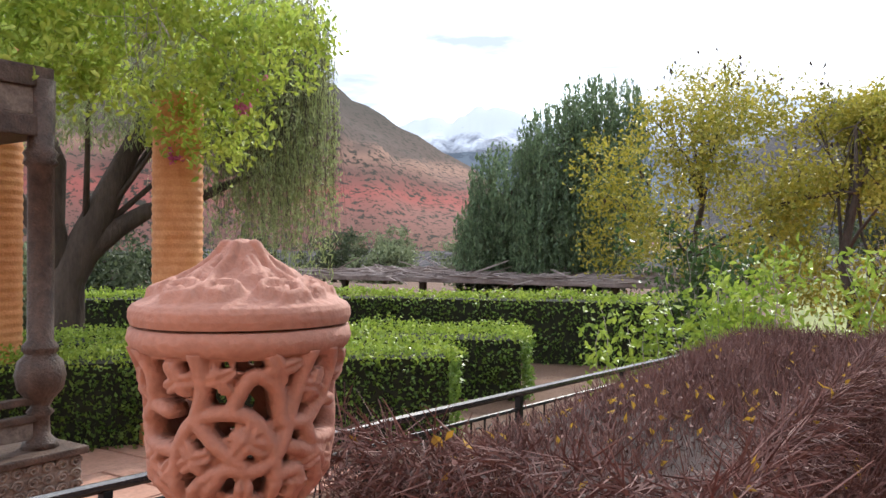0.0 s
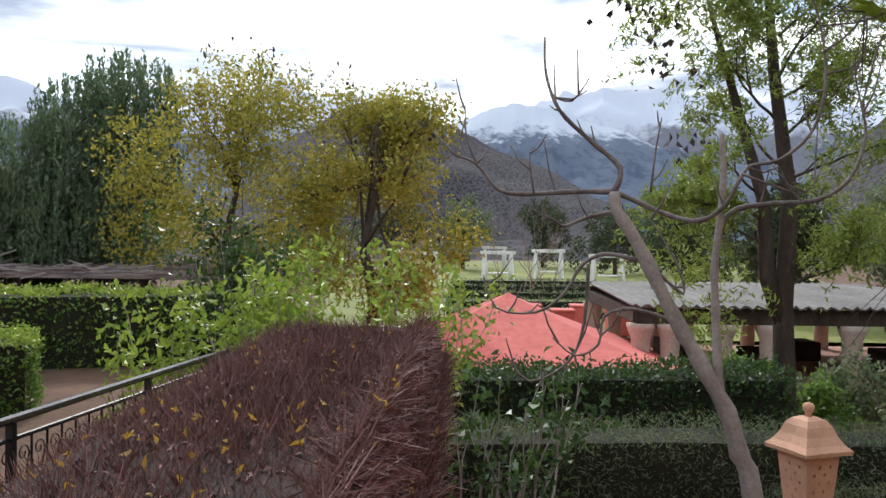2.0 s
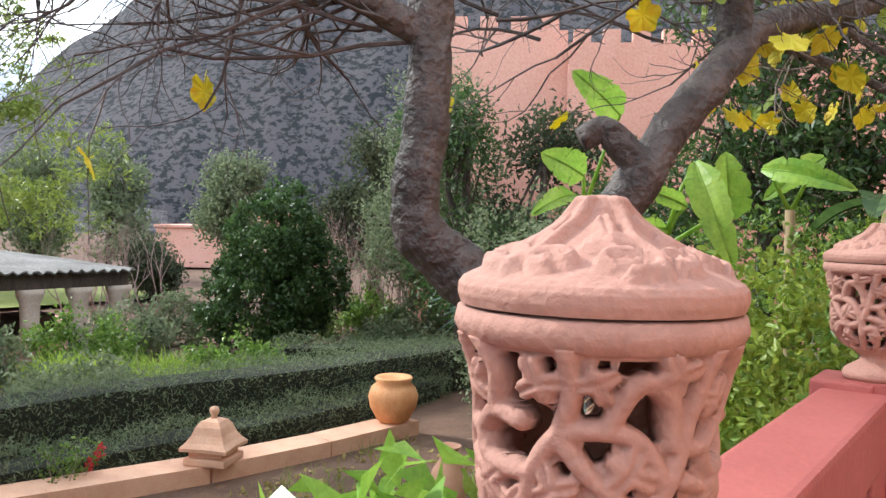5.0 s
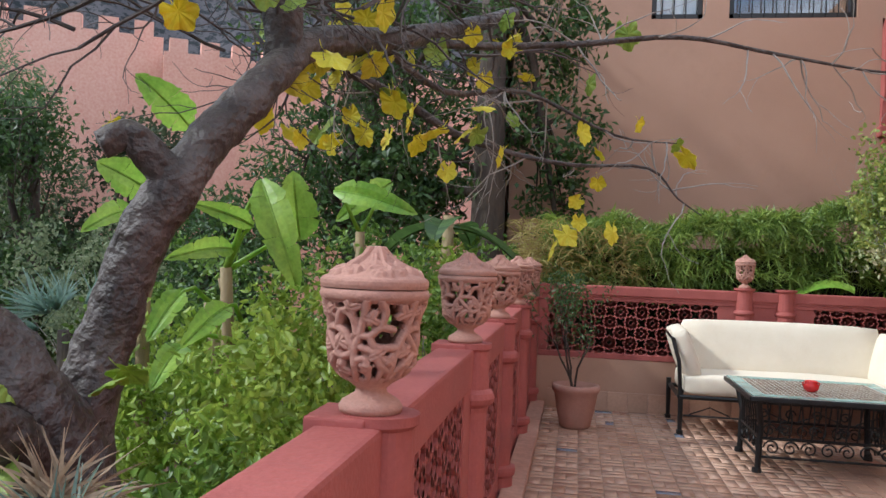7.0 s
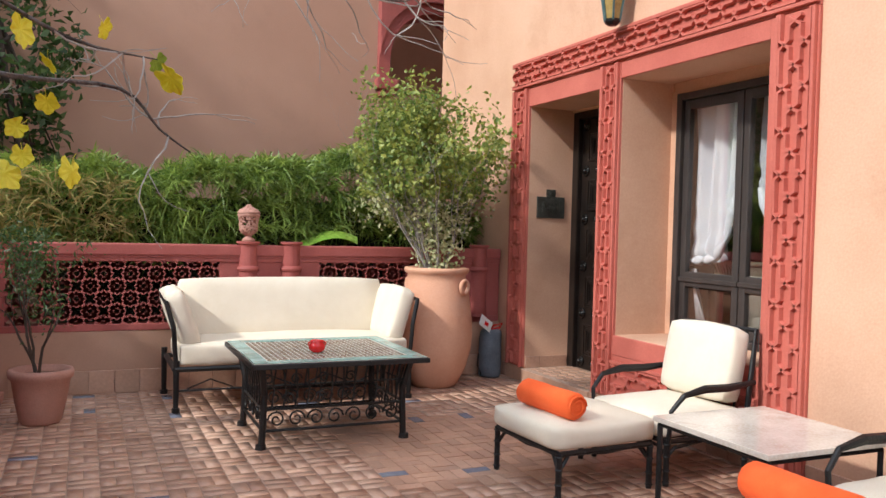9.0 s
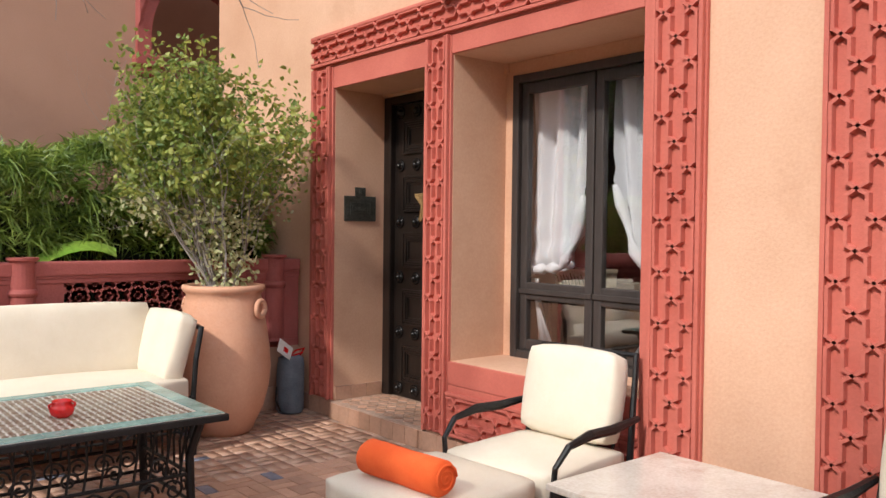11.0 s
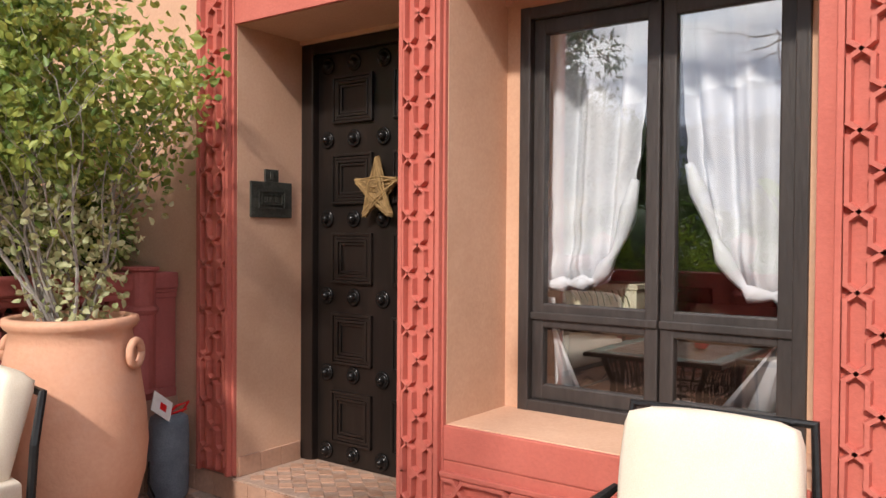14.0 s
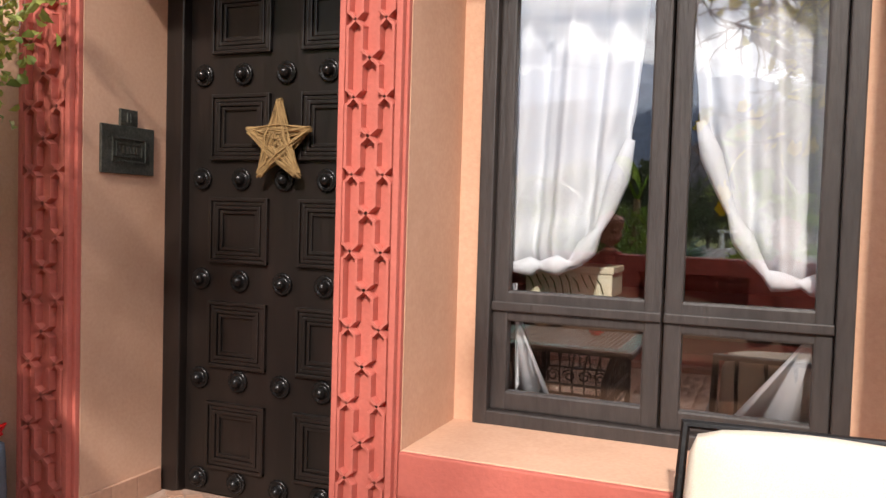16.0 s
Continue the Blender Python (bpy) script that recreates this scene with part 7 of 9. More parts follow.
def plane_pt(u, w, depth):
    """A point of the upright plane across the garden, u to the side and w up, per metre of distance."""
    return EYE + (FWD + RGT * u + Vector((0, 0, w))) * depth


def limb(name, pts, r0, r1, depth, sway=0.0):
    bm = bmesh.new()
    out = []
    ns = 3
    q = [plane_pt(u, w, depth + sway * math.sin(i * 1.3)) for i, (u, w) in enumerate(pts)]
    for i in range(len(q) - 1):
        a = q[max(i - 1, 0)]
        b, c = q[i], q[i + 1]
        d = q[min(i + 2, len(q) - 1)]
        for k in range(ns):
            t = k / ns
            out.append(0.5 * ((2 * b) + (c - a) * t + (2 * a - 5 * b + 4 * c - d) * t * t + (3 * b - a - 3 * c + d) * t ** 3))
    out.append(q[-1])
    n_ = len(out)
    tube(bm, out, [0.72 * (r0 + (r1 - r0) * i / (n_ - 1)) * (1 + 0.12 * math.sin(i * 2.3)) for i in range(n_)], 8)
    part(name, bm, M["bark_grey"] if r0 > 0.03 else M["bark_limb"], bare, "", True)
    if r0 < 0.03:
        for k in range(max(2, n_ // 4)):
            p = out[spur.randint(n_ // 4, n_ - 1)]
            side = (RGT * spur.uniform(-1, 1) + Vector((0, 0, spur.uniform(-0.2, 1.2)))).normalized()
            ln = spur.uniform(0.05, 0.22)
            tube(spurs, [p, p + side * ln * 0.5 + FWD * spur.uniform(-0.03, 0.03), p + side * ln + Vector((0, 0, ln * 0.35))], [0.0065, 0.005, 0.0025], 5)
    return out


spur = random.Random(8)
spurs = bmesh.new()
M["bark_limb"] = material("brown_grey_bark", (0.085, 0.07, 0.065), (0.22, 0.19, 0.175), 0.85, 5, 40, 0.3)


limb("trunk", [(0.235, -0.62), (0.208, -0.306), (0.191, -0.249), (0.177, -0.200), (0.143, -0.138), (0.115, -0.089), (0.070, 0.001), (0.046, 0.039), (0.042, 0.063)], 0.075, 0.040, 4.25)
limb("limb", [(0.170, -0.193), (0.165, -0.138), (0.162, -0.082), (0.160, -0.027), (0.165, 0.021), (0.169, 0.084), (0.166, 0.132)], 0.036, 0.020, 4.25)
limb("limb", [(0.042, 0.063), (0.049, 0.091), (0.021, 0.118), (-0.017, 0.153), (-0.034, 0.181), (-0.043, 0.215), (-0.044, 0.253)], 0.024, 0.006, 4.25, 0.05)
limb("branch", [(-0.034, 0.181), (-0.010, 0.174), (0.011, 0.202)], 0.009, 0.004, 4.25)
limb("limb", [(0.042, 0.063), (-0.010, 0.063), (-0.065, 0.060), (-0.100, 0.066), (-0.127, 0.098), (-0.155, 0.111), (-0.183, 0.139)], 0.022, 0.006, 4.25, 0.06)
limb("branch", [(-0.127, 0.098), (-0.140, 0.13), (-0.142, 0.165)], 0.009, 0.004, 4.25)
limb("branch", [(-0.055, 0.061), (-0.060, 0.09), (-0.061, 0.118)], 0.008, 0.004, 4.25)
limb("limb", [(0.046, 0.039), (0.011, 0.032), (-0.017, 0.021), (-0.030, 0.028), (-0.058, 0.042)], 0.018, 0.005, 4.25, 0.05)
limb("limb", [(0.042, 0.063), (0.073, 0.049), (0.108, 0.034), (0.143, 0.028), (0.170, 0.046), (0.191, 0.084), (0.202, 0.094), (0.233, 0.101), (0.267, 0.132), (0.281, 0.181), (0.278, 0.243), (0.260, 0.31)], 0.020, 0.008, 4.25, 0.06)
limb("branch", [(0.278, 0.225), (0.31, 0.25), (0.335, 0.29), (0.345, 0.32)], 0.010, 0.004, 4.25)
limb("limb", [(0.163, 0.021), (0.184, 0.042), (0.226, 0.049), (0.274, 0.053), (0.309, 0.077), (0.326, 0.125), (0.323, 0.167), (0.340, 0.236)], 0.022, 0.006, 4.25, 0.06)
limb("branch", [(0.326, 0.14), (0.315, 0.19), (0.312, 0.215)], 0.008, 0.004, 4.25)
limb("branch", [(0.190, 0.084), (0.225, 0.070), (0.262, 0.062), (0.285, 0.105)], 0.010, 0.004, 4.25)
limb("limb", [(0.070, -0.020), (0.032, -0.013), (0.004, -0.027), (-0.017, -0.062), (-0.051, -0.086), (-0.100, -0.082), (-0.117, -0.041)], 0.018, 0.005, 4.25, 0.06)
limb("limb", [(0.115, -0.093), (0.066, -0.079), (0.032, -0.089), (0.025, -0.124), (-0.003, -0.138), (-0.030, -0.117)], 0.016, 0.005, 4.25, 0.06)
limb("limb", [(0.012, -0.025), (0.008, -0.096), (-0.010, -0.145), (-0.058, -0.172), (-0.089, -0.138)], 0.014, 0.005, 4.2, 0.05)
limb("branch", [(0.09, -0.03), (0.125, -0.06), (0.115, -0.02), (0.085, 0.03)], 0.013, 0.006, 4.25)
limb("branch", [(0.085, 0.062), (0.09, 0.11), (0.097, 0.152)], 0.010, 0.004, 4.25)
part("spur_twig", spurs, M["bark_limb"], bare, "short thin brown spurs")["kind"] = "stuff"

# feathery tree with a dark forked trunk
bl = [(0.4, -1.1, 4.9, 0.9, 1.0, 0.8), (0.2, 0.3, 5.3, 0.9, 1.0, 0.8), (0.1, 1.1, 4.2, 0.8, 0.8, 0.7), (0.3, -0.2, 6.2, 1.0, 1.1, 0.7), (0.2, 1.9, 3.3, 0.6, 0.6, 0.5), (0.2, 1.6, 2.6, 0.6, 0.7, 0.35), (0.2, -1.3, 2.7, 0.9, 0.8, 0.6), (0.4, -1.0, 1.9, 0.7, 0.7, 0.5), (0.2, 0.6, 2.8, 0.7, 0.7, 0.6), (0.5, -1.6, 5.6, 0.6, 0.7, 0.6), (0.2, 1.0, 6.0, 0.8, 0.8, 0.6)]
ft = tree("feathery_tree", "tall feathery-leaved tree with a dark forked trunk and brown pods", (-10.3, 3.0, GZ),
          [(0, 0, 0, 0.17), (0.0, 0.03, 0.8, 0.14), (0.0, 0.0, 1.7, 0.12), (0.05, 0.05, 3.0, 0.10), (0.0, -0.15, 4.6, 0.07), (0.0, -0.3, 6.4, 0.03)], bl, 200, (0.10, 0.02), M["leaf_feather"], M["bark_dark"], shell=0.2, limbs=False)
bm = bmesh.new()
tp = []
rv = random.Random(91)
for k in range(16):
    z_ = 1.9 + k * 0.26
    a = rv.uniform(0, 6.28)
    twigs(bm, (0, -0.1, z_), (0.5 * math.cos(a), math.sin(a), 0.45), 0.85, 0.022, 2, tp, 0.55, 0.1, 3, rv)
part("branch", bm, M["bark_dark"], ft)["kind"] = "stuff"
bm = bmesh.new()
tube(bm, [(0, 0, 1.5), (0.05, -0.22, 2.1), (0.0, -0.25, 3.0), (0.0, -0.6, 4.2), (0.0, -1.0, 5.6)], [0.11, 0.10, 0.08, 0.055, 0.02], 8)
part("limb", bm, M["bark_dark"], ft, "", True)
cc = np.concatenate([blob_points(bl, 400, 0.2), np.array([p for p, d, q in tp if q == 0])[rng.integers(0, len([1 for p, d, q in tp if q == 0]), 500)]])
dd = rng.normal(size=(900, 3)) * (1, 1, 0.35)
dd /= np.linalg.norm(dd, axis=1)[:, None]
k_ = rng.random((900, 34))
pp = cc[:, None, :] + dd[:, None, :] * (k_[:, :, None] - 0.3) * 0.55
pp[:, :, 2] -= 0.22 * k_ ** 2
arrays("frond", *leaves(pp.reshape(-1, 3) + rng.normal(size=(900 * 34, 3)) * 0.04, 0.10, 0.026), M["leaf_feather"], ft)["kind"] = "stuff"
pods = np.array([(0.4, -1.5, 4.6), (0.4, -1.7, 5.0), (0.4, -1.2, 3.6), (0.3, -1.9, 5.4)])[rng.integers(0, 4, 90)] + rng.normal(size=(90, 3)) * 0.2
arrays("seed_pod", *leaves(pods, 0.11, 0.08, (0, 0, -1), 0.3), M["bark_dark"], ft)["kind"] = "stuff"

# red tent roof
tent = thing("red_tent", "large red canvas pyramid tent roof", "tent", (-14.2, -0.15, GZ))
bm = bmesh.new()
apex = bm.verts.new((0, 0, 1.62))
rim_ = []
for k in range(4):
    for j in range(6):
        t = j / 6
        c0, c1 = [(3.0, -2.75), (3.0, 2.75), (-3.0, 2.75), (-3.0, -2.75)][k], [(3.0, 2.75), (-3.0, 2.75), (-3.0, -2.75), (3.0, -2.75)][k]
        rim_.append((c0[0] + (c1[0] - c0[0]) * t, c0[1] + (c1[1] - c0[1]) * t))
rg = []
for s in (0.06, 0.3, 0.6, 1.0):
    rg.append([bm.verts.new((x * s, y * s, 1.62 - 1.12 * s ** 0.92 - 0.05 * math.sin(math.pi * s))) for x, y in rim_])
for k in range(24):
    bm.faces.new((apex, rg[0][k], rg[0][(k + 1) % 24]))
    for a, b in zip(rg, rg[1:]):
        bm.faces.new((a[k], b[k], b[(k + 1) % 24], a[(k + 1) % 24]))
low_ = [bm.verts.new((x * 1.005, y * 1.005, 0.32 + 0.02 * math.sin(k * 2.0))) for k, (x, y) in enumerate(rim_)]
for k in range(24):
    bm.faces.new((rg[-1][k], low_[k], low_[(k + 1) % 24], rg[-1][(k + 1) % 24]))
part("canopy", bm, M["tent"], tent)
for x, y in ((2.9, -2.65), (2.9, 2.65), (-2.9, 2.65), (-2.9, -2.65)):
    bm = bmesh.new()
    tube(bm, [(x, y, 0), (x, y, 0.55)], 0.04, 8)
    part("pole", bm, M["white"], tent)

# open pavilion with a sheet roof and stone columns
pav2 = thing("pavilion", "open pavilion with a grey corrugated roof and pale columns", "pavilion", (-14.6, 5.25, GZ))
bm = bmesh.new()
ny_ = 90
prev = None
for i in range(ny_ + 1):
    y = -3.3 + 6.5 * i / ny_
    o = 0.035 * math.sin(i * 2.2)
    row = [bm.verts.new((0.5, y, 1.43 + o - 0.02 * i / ny_)), bm.verts.new((-2.4, y * 0.99, 1.50 + o)), bm.verts.new((-5.2, y * 0.98, 1.56 + o))]
    if prev:
        bm.faces.new((prev[0], row[0], row[1], prev[1]))
        bm.faces.new((prev[1], row[1], row[2], prev[2]))
    prev = row
ro = part("roof", bm, M["roof_grey"], pav2)
so = ro.modifiers.new("thick", "SOLIDIFY")
so.thickness = 0.03
part("beam", boxed(0.15, -3.2, 1.10, 0.35, 3.15, 1.36, 0.01), M["bark_dark"], pav2)
part("beam", boxed(-5.0, -3.2, 1.10, -4.8, 3.1, 1.46, 0.01), M["bark_dark"], pav2)
for y in (-3.25, 2.95):
    part("beam", boxed(-5.0, y, 1.12, 0.3, y + 0.18, 1.36, 0.01), M["bark_dark"], pav2)
M["stone_pale"] = material("pale_column_plaster", (0.50, 0.40, 0.33), (0.62, 0.52, 0.44), 0.9, 2, 30, 0.2)
for x in (0.25, -4.9):
    for k, y in enumerate((-3.1, -2.6, -1.7, -0.9, 0.5, 1.3, 2.2, 3.0)):
        bm = bmesh.new()
        lathe(bm, [(0.16, 0), (0.16, 0.6), (0.17, 0.85), (0.23, 1.0), (0.25, 1.1)], 14, (x, y, 0))
        part("column", bm, M["stone_pale"], pav2, "", True)
for k in range(4):
    part("bench", boxed(-3.6 + (k % 2) * 1.5, -2 + k * 1.3, 0, -2.8 + (k % 2) * 1.5, -1.3 + k * 1.3, 0.45, 0.02), M["bark_dark"], pav2)
part("floor_slab", boxed(-5.4, -3.7, -0.02, 0.6, 4.1, 0.06, 0.01), M["stone_red"], pav2)

# lawn and swings far off
bm = bmesh.new()
va = [bm.verts.new(p) for p in ((-20.5, -4, GZ + 0.12), (-20.5, 14, GZ + 0.12), (-75, 26, -0.35), (-75, -14, -0.35))]
bm.faces.new(va)
setting("ground_lawn", bm, M["grass"], "sunlit yellowing lawn beyond the garden")
for k in range(5):
    x = -25 - k * 3.6
    hedge("clipped_hedge", "low clipped hedge edging the far lawn", [(x, -1.5), (x - 0.3, 5.0)], 0.4, GZ, -0.72 + k * 0.07, M["leaf_grey"], 700, (0.12, 0.08), 0.05)


def swing_frame(x, y, z, s, rz):
    f = thing("swing_frame", "white draped wooden swing frame on the lawn", "swing", (x, y, z), rz, "white swing frames")
    for sx in (-0.7, 0.7):
        for sy in (-0.5, 0.5):
            bm = bmesh.new()
            tube(bm, [(sy, sx * 1.15, 0), (0, sx, 1.7 * s)], 0.07, 6)
            part("leg", bm, M["white"], f)
    part("beam", boxed(-0.09, -0.95, 1.62 * s, 0.09, 0.95, 1.82 * s, 0.02), M["white"], f)
    part("seat", boxed(-0.3, -0.5, 0.5, 0.3, 0.5, 0.58, 0.02), M["white"], f)
    for sx in (-0.72, 0.72):
        bm = bmesh.new()
        lathe(bm, [(0.1, 1.6 * s), (0.16, 0.9 * s), (0.13, 0.1)], 8, (0, sx, 0))
        part("drape", bm, M["white"], f)


for (x, y, z, s, rz) in ((-47, 3.9, -0.85, 1.0, 0), (-60, 1.3, -0.6, 0.9, 10), (-45, -3.2, -0.85, 0.9, -8), (-44, 0.9, -0.85, 0.95, 5), (-42, 6.4, -0.85, 0.9, 0)):
    swing_frame(x, y, z, s, rz)
for k in range(6):
    tb = thing("garden_table", "red-covered garden table by the tent", "table", (-21 - (k % 2) * 1.6, 0.2 + k * 0.7, GZ + 0.12), group="red garden tables")
    part("tabletop", boxed(-0.35, -0.3, 0.62, 0.35, 0.3, 0.68, 0.01), M["tent"], tb)
    part("cloth", boxed(-0.33, -0.28, 0.05, 0.33, 0.28, 0.62, 0.02), M["tent"], tb)

# hedges of the lower garden
hedge("clipped_hedge", "dark glossy privet hedge in front of the tent", [(-9.6, -1.9), (-9.9, 0.6), (-10.0, 2.8)], 1.0, GZ, -0.16, M["leaf_dark"], 12000, (0.065, 0.035), 0.10)
hedge("clipped_hedge", "long grey-green rosemary hedge", [(-7.9, -1.6), (-8.2, 1.2), (-8.1, 4.0), (-7.5, 6.6), (-7.2, 9.5)], 0.75, GZ, -0.47, M["leaf_grey"], 26000, (0.07, 0.010), 0.08, None)
hedge("clipped_hedge", "low loose lavender hedge behind the wall", [(-7.35, 1.9), (-7.1, 4.0), (-6.9, 5.9), (-7.0, 8.5)], 0.55, GZ, -0.84, M["leaf_grey"], 12000, (0.07, 0.009), 0.10)
hedge("clipped_hedge", "low grey-green hedge along the bed", [(-5.4, -1.0), (-5.8, 0.8), (-6.1, 1.4)], 0.7, GZ, -0.86, M["leaf_grey"], 9000, (0.07, 0.012), 0.10)
hedge("clipped_hedge", "low winding box hedge farther back", [(-9.6, 8.0), (-8.6, 9.4), (-8.0, 11.0), (-6.2, 12.0)], 0.6, GZ, -0.62, M["leaf_grey"], 9000, (0.06, 0.02), 0.10)
hedge("clipped_hedge", "low winding box hedge under the palms", [(-8.4, 8.6), (-7.2, 9.8), (-5.6, 10.4)], 0.5, GZ, -0.72, M["leaf_grey"], 7000, (0.06, 0.02), 0.10)

# low wall with lanterns
lw = thing("low_wall", "low pink rendered garden wall with a flat coping", "wall", kind="structure")
wp = [(-7.35, 1.0), (-6.75, 2.8), (-6.35, 4.1), (-6.12, 5.4), (-6.0, 6.7)]
for (a, b) in zip(wp, wp[1:]):
    A, B = Vector((*a, 0)), Vector((*b, 0))
    d = (B - A).normalized()
    s = Vector((-d.y, d.x, 0)) * 0.2
    bm = bmesh.new()
    c = [A - s, A + s, B + s, B - s]
    lo_, hi_ = [bm.verts.new((p.x, p.y, GZ - 0.1)) for p in c], [bm.verts.new((p.x, p.y, -0.98)) for p in c]
    bm.faces.new(hi_)
    for k in range(4):
        bm.faces.new((lo_[k], lo_[(k + 1) % 4], hi_[(k + 1) % 4], hi_[k]))
    bmesh.ops.recalc_face_normals(bm, faces=bm.faces[:])
    part("coping", bm, M["clay_lit"], lw)


def lantern(x, y, z, rz, tall):
    t = thing("garden_lantern", ("tall" if tall else "low") + " clay lantern with a pagoda roof on the low wall", "lantern", (x, y, z), rz, "clay lanterns on the wall")
    z0 = 0.0
    part("base", boxed(-0.27, -0.27, 0, 0.27, 0.27, 0.07, 0.02), M["clay_lit"], t)
    part("base", boxed(-0.22, -0.22, 0.07, 0.22, 0.22, 0.13, 0.015), M["clay_lit"], t)
    z0 = 0.13
    if tall:
        for k in range(4):
            bm = bmesh.new()
            h, w0, w1 = 0.50, 0.155, 0.215
            fr_ = 0.04

            def P(u, v):
                w = w0 + (w1 - w0) * v
                return Vector((w, u * w, z0 + v * h))
            cell = []
            n_, m_ = 6, 8
            for i in range(n_):
                for j in range(m_):
                    u0, u1, v0, v1 = -1 + 2 * i / n_, -1 + 2 * (i + 1) / n_, j / m_, (j + 1) / m_
                    hole = 0 < i < n_ - 1 and 0 < j < m_ - 1 and (i + j) % 2 == 0
                    if hole:
                        c = P((u0 + u1) / 2, (v0 + v1) / 2)
                        o4 = [P(u0, v0), P(u1, v0), P(u1, v1), P(u0, v1)]
                        i4 = [c.lerp(q, 0.62) for q in ((o4[0] + o4[1]) / 2, (o4[1] + o4[2]) / 2, (o4[2] + o4[3]) / 2, (o4[3] + o4[0]) / 2)]
                        ov = [bm.verts.new(q) for q in o4]
                        iv = [bm.verts.new(q) for q in i4]
                        for q in range(4):
                            bm.faces.new((ov[q], ov[(q + 1) % 4], iv[q]))
                            bm.faces.new((ov[(q + 1) % 4], iv[(q + 1) % 4], iv[q]))
                    else:
                        bm.faces.new([bm.verts.new(q) for q in (P(u0, v0), P(u1, v0), P(u1, v1), P(u0, v1))])
            bmesh.ops.remove_doubles(bm, verts=bm.verts[:], dist=1e-5)
            bmesh.ops.transform(bm, matrix=Matrix.Rotation(math.pi / 2 * k, 4, "Z"), verts=bm.verts[:])
            pn = part("pierced_panel", bm, M["clay_lit"], t)
            md = pn.modifiers.new("thick", "SOLIDIFY")
            md.thickness, md.offset = 0.03, -1
        # Added dark box stands for the unlit hollow behind the piercings.
        part("core", boxed(-0.09, -0.09, z0, 0.09, 0.09, z0 + 0.45), M["brown_shade"], t)
        z0 += 0.50
    bm = bmesh.new()
    rings = []
    for s_, z_ in ((0.30, 0.0), (0.305, 0.03), (0.25, 0.07), (0.20, 0.13), (0.165, 0.20), (0.12, 0.245), (0.06, 0.265)):
        rings.append([bm.verts.new((s_ * x_, s_ * y_, z0 + z_ - (0.03 if (x_ and y_ and abs(x_) == 1 and abs(y_) == 1 and z_ > 0.05) else 0) * 0)) for x_, y_ in ((1, 1), (0, 0.93), (-1, 1), (-0.93, 0), (-1, -1), (0, -0.93), (1, -1), (0.93, 0))])
    for a, b in zip(rings, rings[1:]):
        for k in range(8):
            bm.faces.new((a[k], a[(k + 1) % 8], b[(k + 1) % 8], b[k]))
    bm.faces.new(list(reversed(rings[0])))
    bm.faces.new(rings[-1])
    part("roof", bm, M["clay_lit"], t)
    bm = bmesh.new()
    lathe(bm, [(0.05, z0 + 0.26), (0.03, z0 + 0.285), (0.055, z0 + 0.31), (0.06, z0 + 0.335), (0.05, z0 + 0.36), (0.0, z0 + 0.375)], 16)
    part("finial", bm, M["clay_lit"], t, "", True)
    return t


for ln_ in (lantern(-6.80, 1.86, -0.98, 20, True), lantern(-6.25, 4.15, -0.98, 25, False)):
    ln_.scale = (0.76, 0.76, 1.04)

# ribbed jar and small amphora among the beds
rj = thing("ribbed_jar", "big ribbed terracotta garden jar on the wall end", "jar", (-6.0, 6.45, -1.0))
bm = bmesh.new()
lathe(bm, [(0.12, 0), (0.2, 0.06), (0.27, 0.2), (0.28, 0.32), (0.24, 0.42), (0.19, 0.47), (0.22, 0.52), (0.2, 0.54), (0.15, 0.5), (0.0, 0.4)], 32, (0, 0, 0), lambda a, z: 1 + (0.05 * math.sin(z * 80) if 0.05 < z < 0.45 else 0))
part("body", bm, M["rope"], rj, "", True)
am = thing("clay_amphora", "small plain terracotta amphora standing in the bed", "amphora", (-4.0, 4.75, GZ + 0.05))
bm = bmesh.new()
lathe(bm, [(0.09, 0), (0.14, 0.08), (0.17, 0.22), (0.13, 0.36), (0.075, 0.44), (0.075, 0.52), (0.11, 0.56), (0.09, 0.56), (0.06, 0.5), (0.0, 0.45)], 28)
part("body", bm, M["vase"], am, "", True)

# big clipped shrub, beds of mixed plants
tree("round_shrub", "large dense dark green rounded shrub in the garden", (-11.2, 9.3, GZ), [(0, 0, 0, 0.12), (0, 0, 0.6, 0.1), (0, 0, 1.4, 0.06)],
     [(0, 0, 1.2, 1.05, 1.05, 1.1), (0.1, 0, 2.1, 0.85, 0.85, 0.75), (-0.2, -0.4, 0.9, 0.8, 0.8, 0.8), (0, 0.3, 2.7, 0.45, 0.45, 0.4), (0.3, 0.5, 1.3, 0.8, 0.8, 0.9)], 22000, (0.10, 0.052), M["leaf_dark"], M["bark_dark"], "shrub", clump=0.07, shell=0.80)
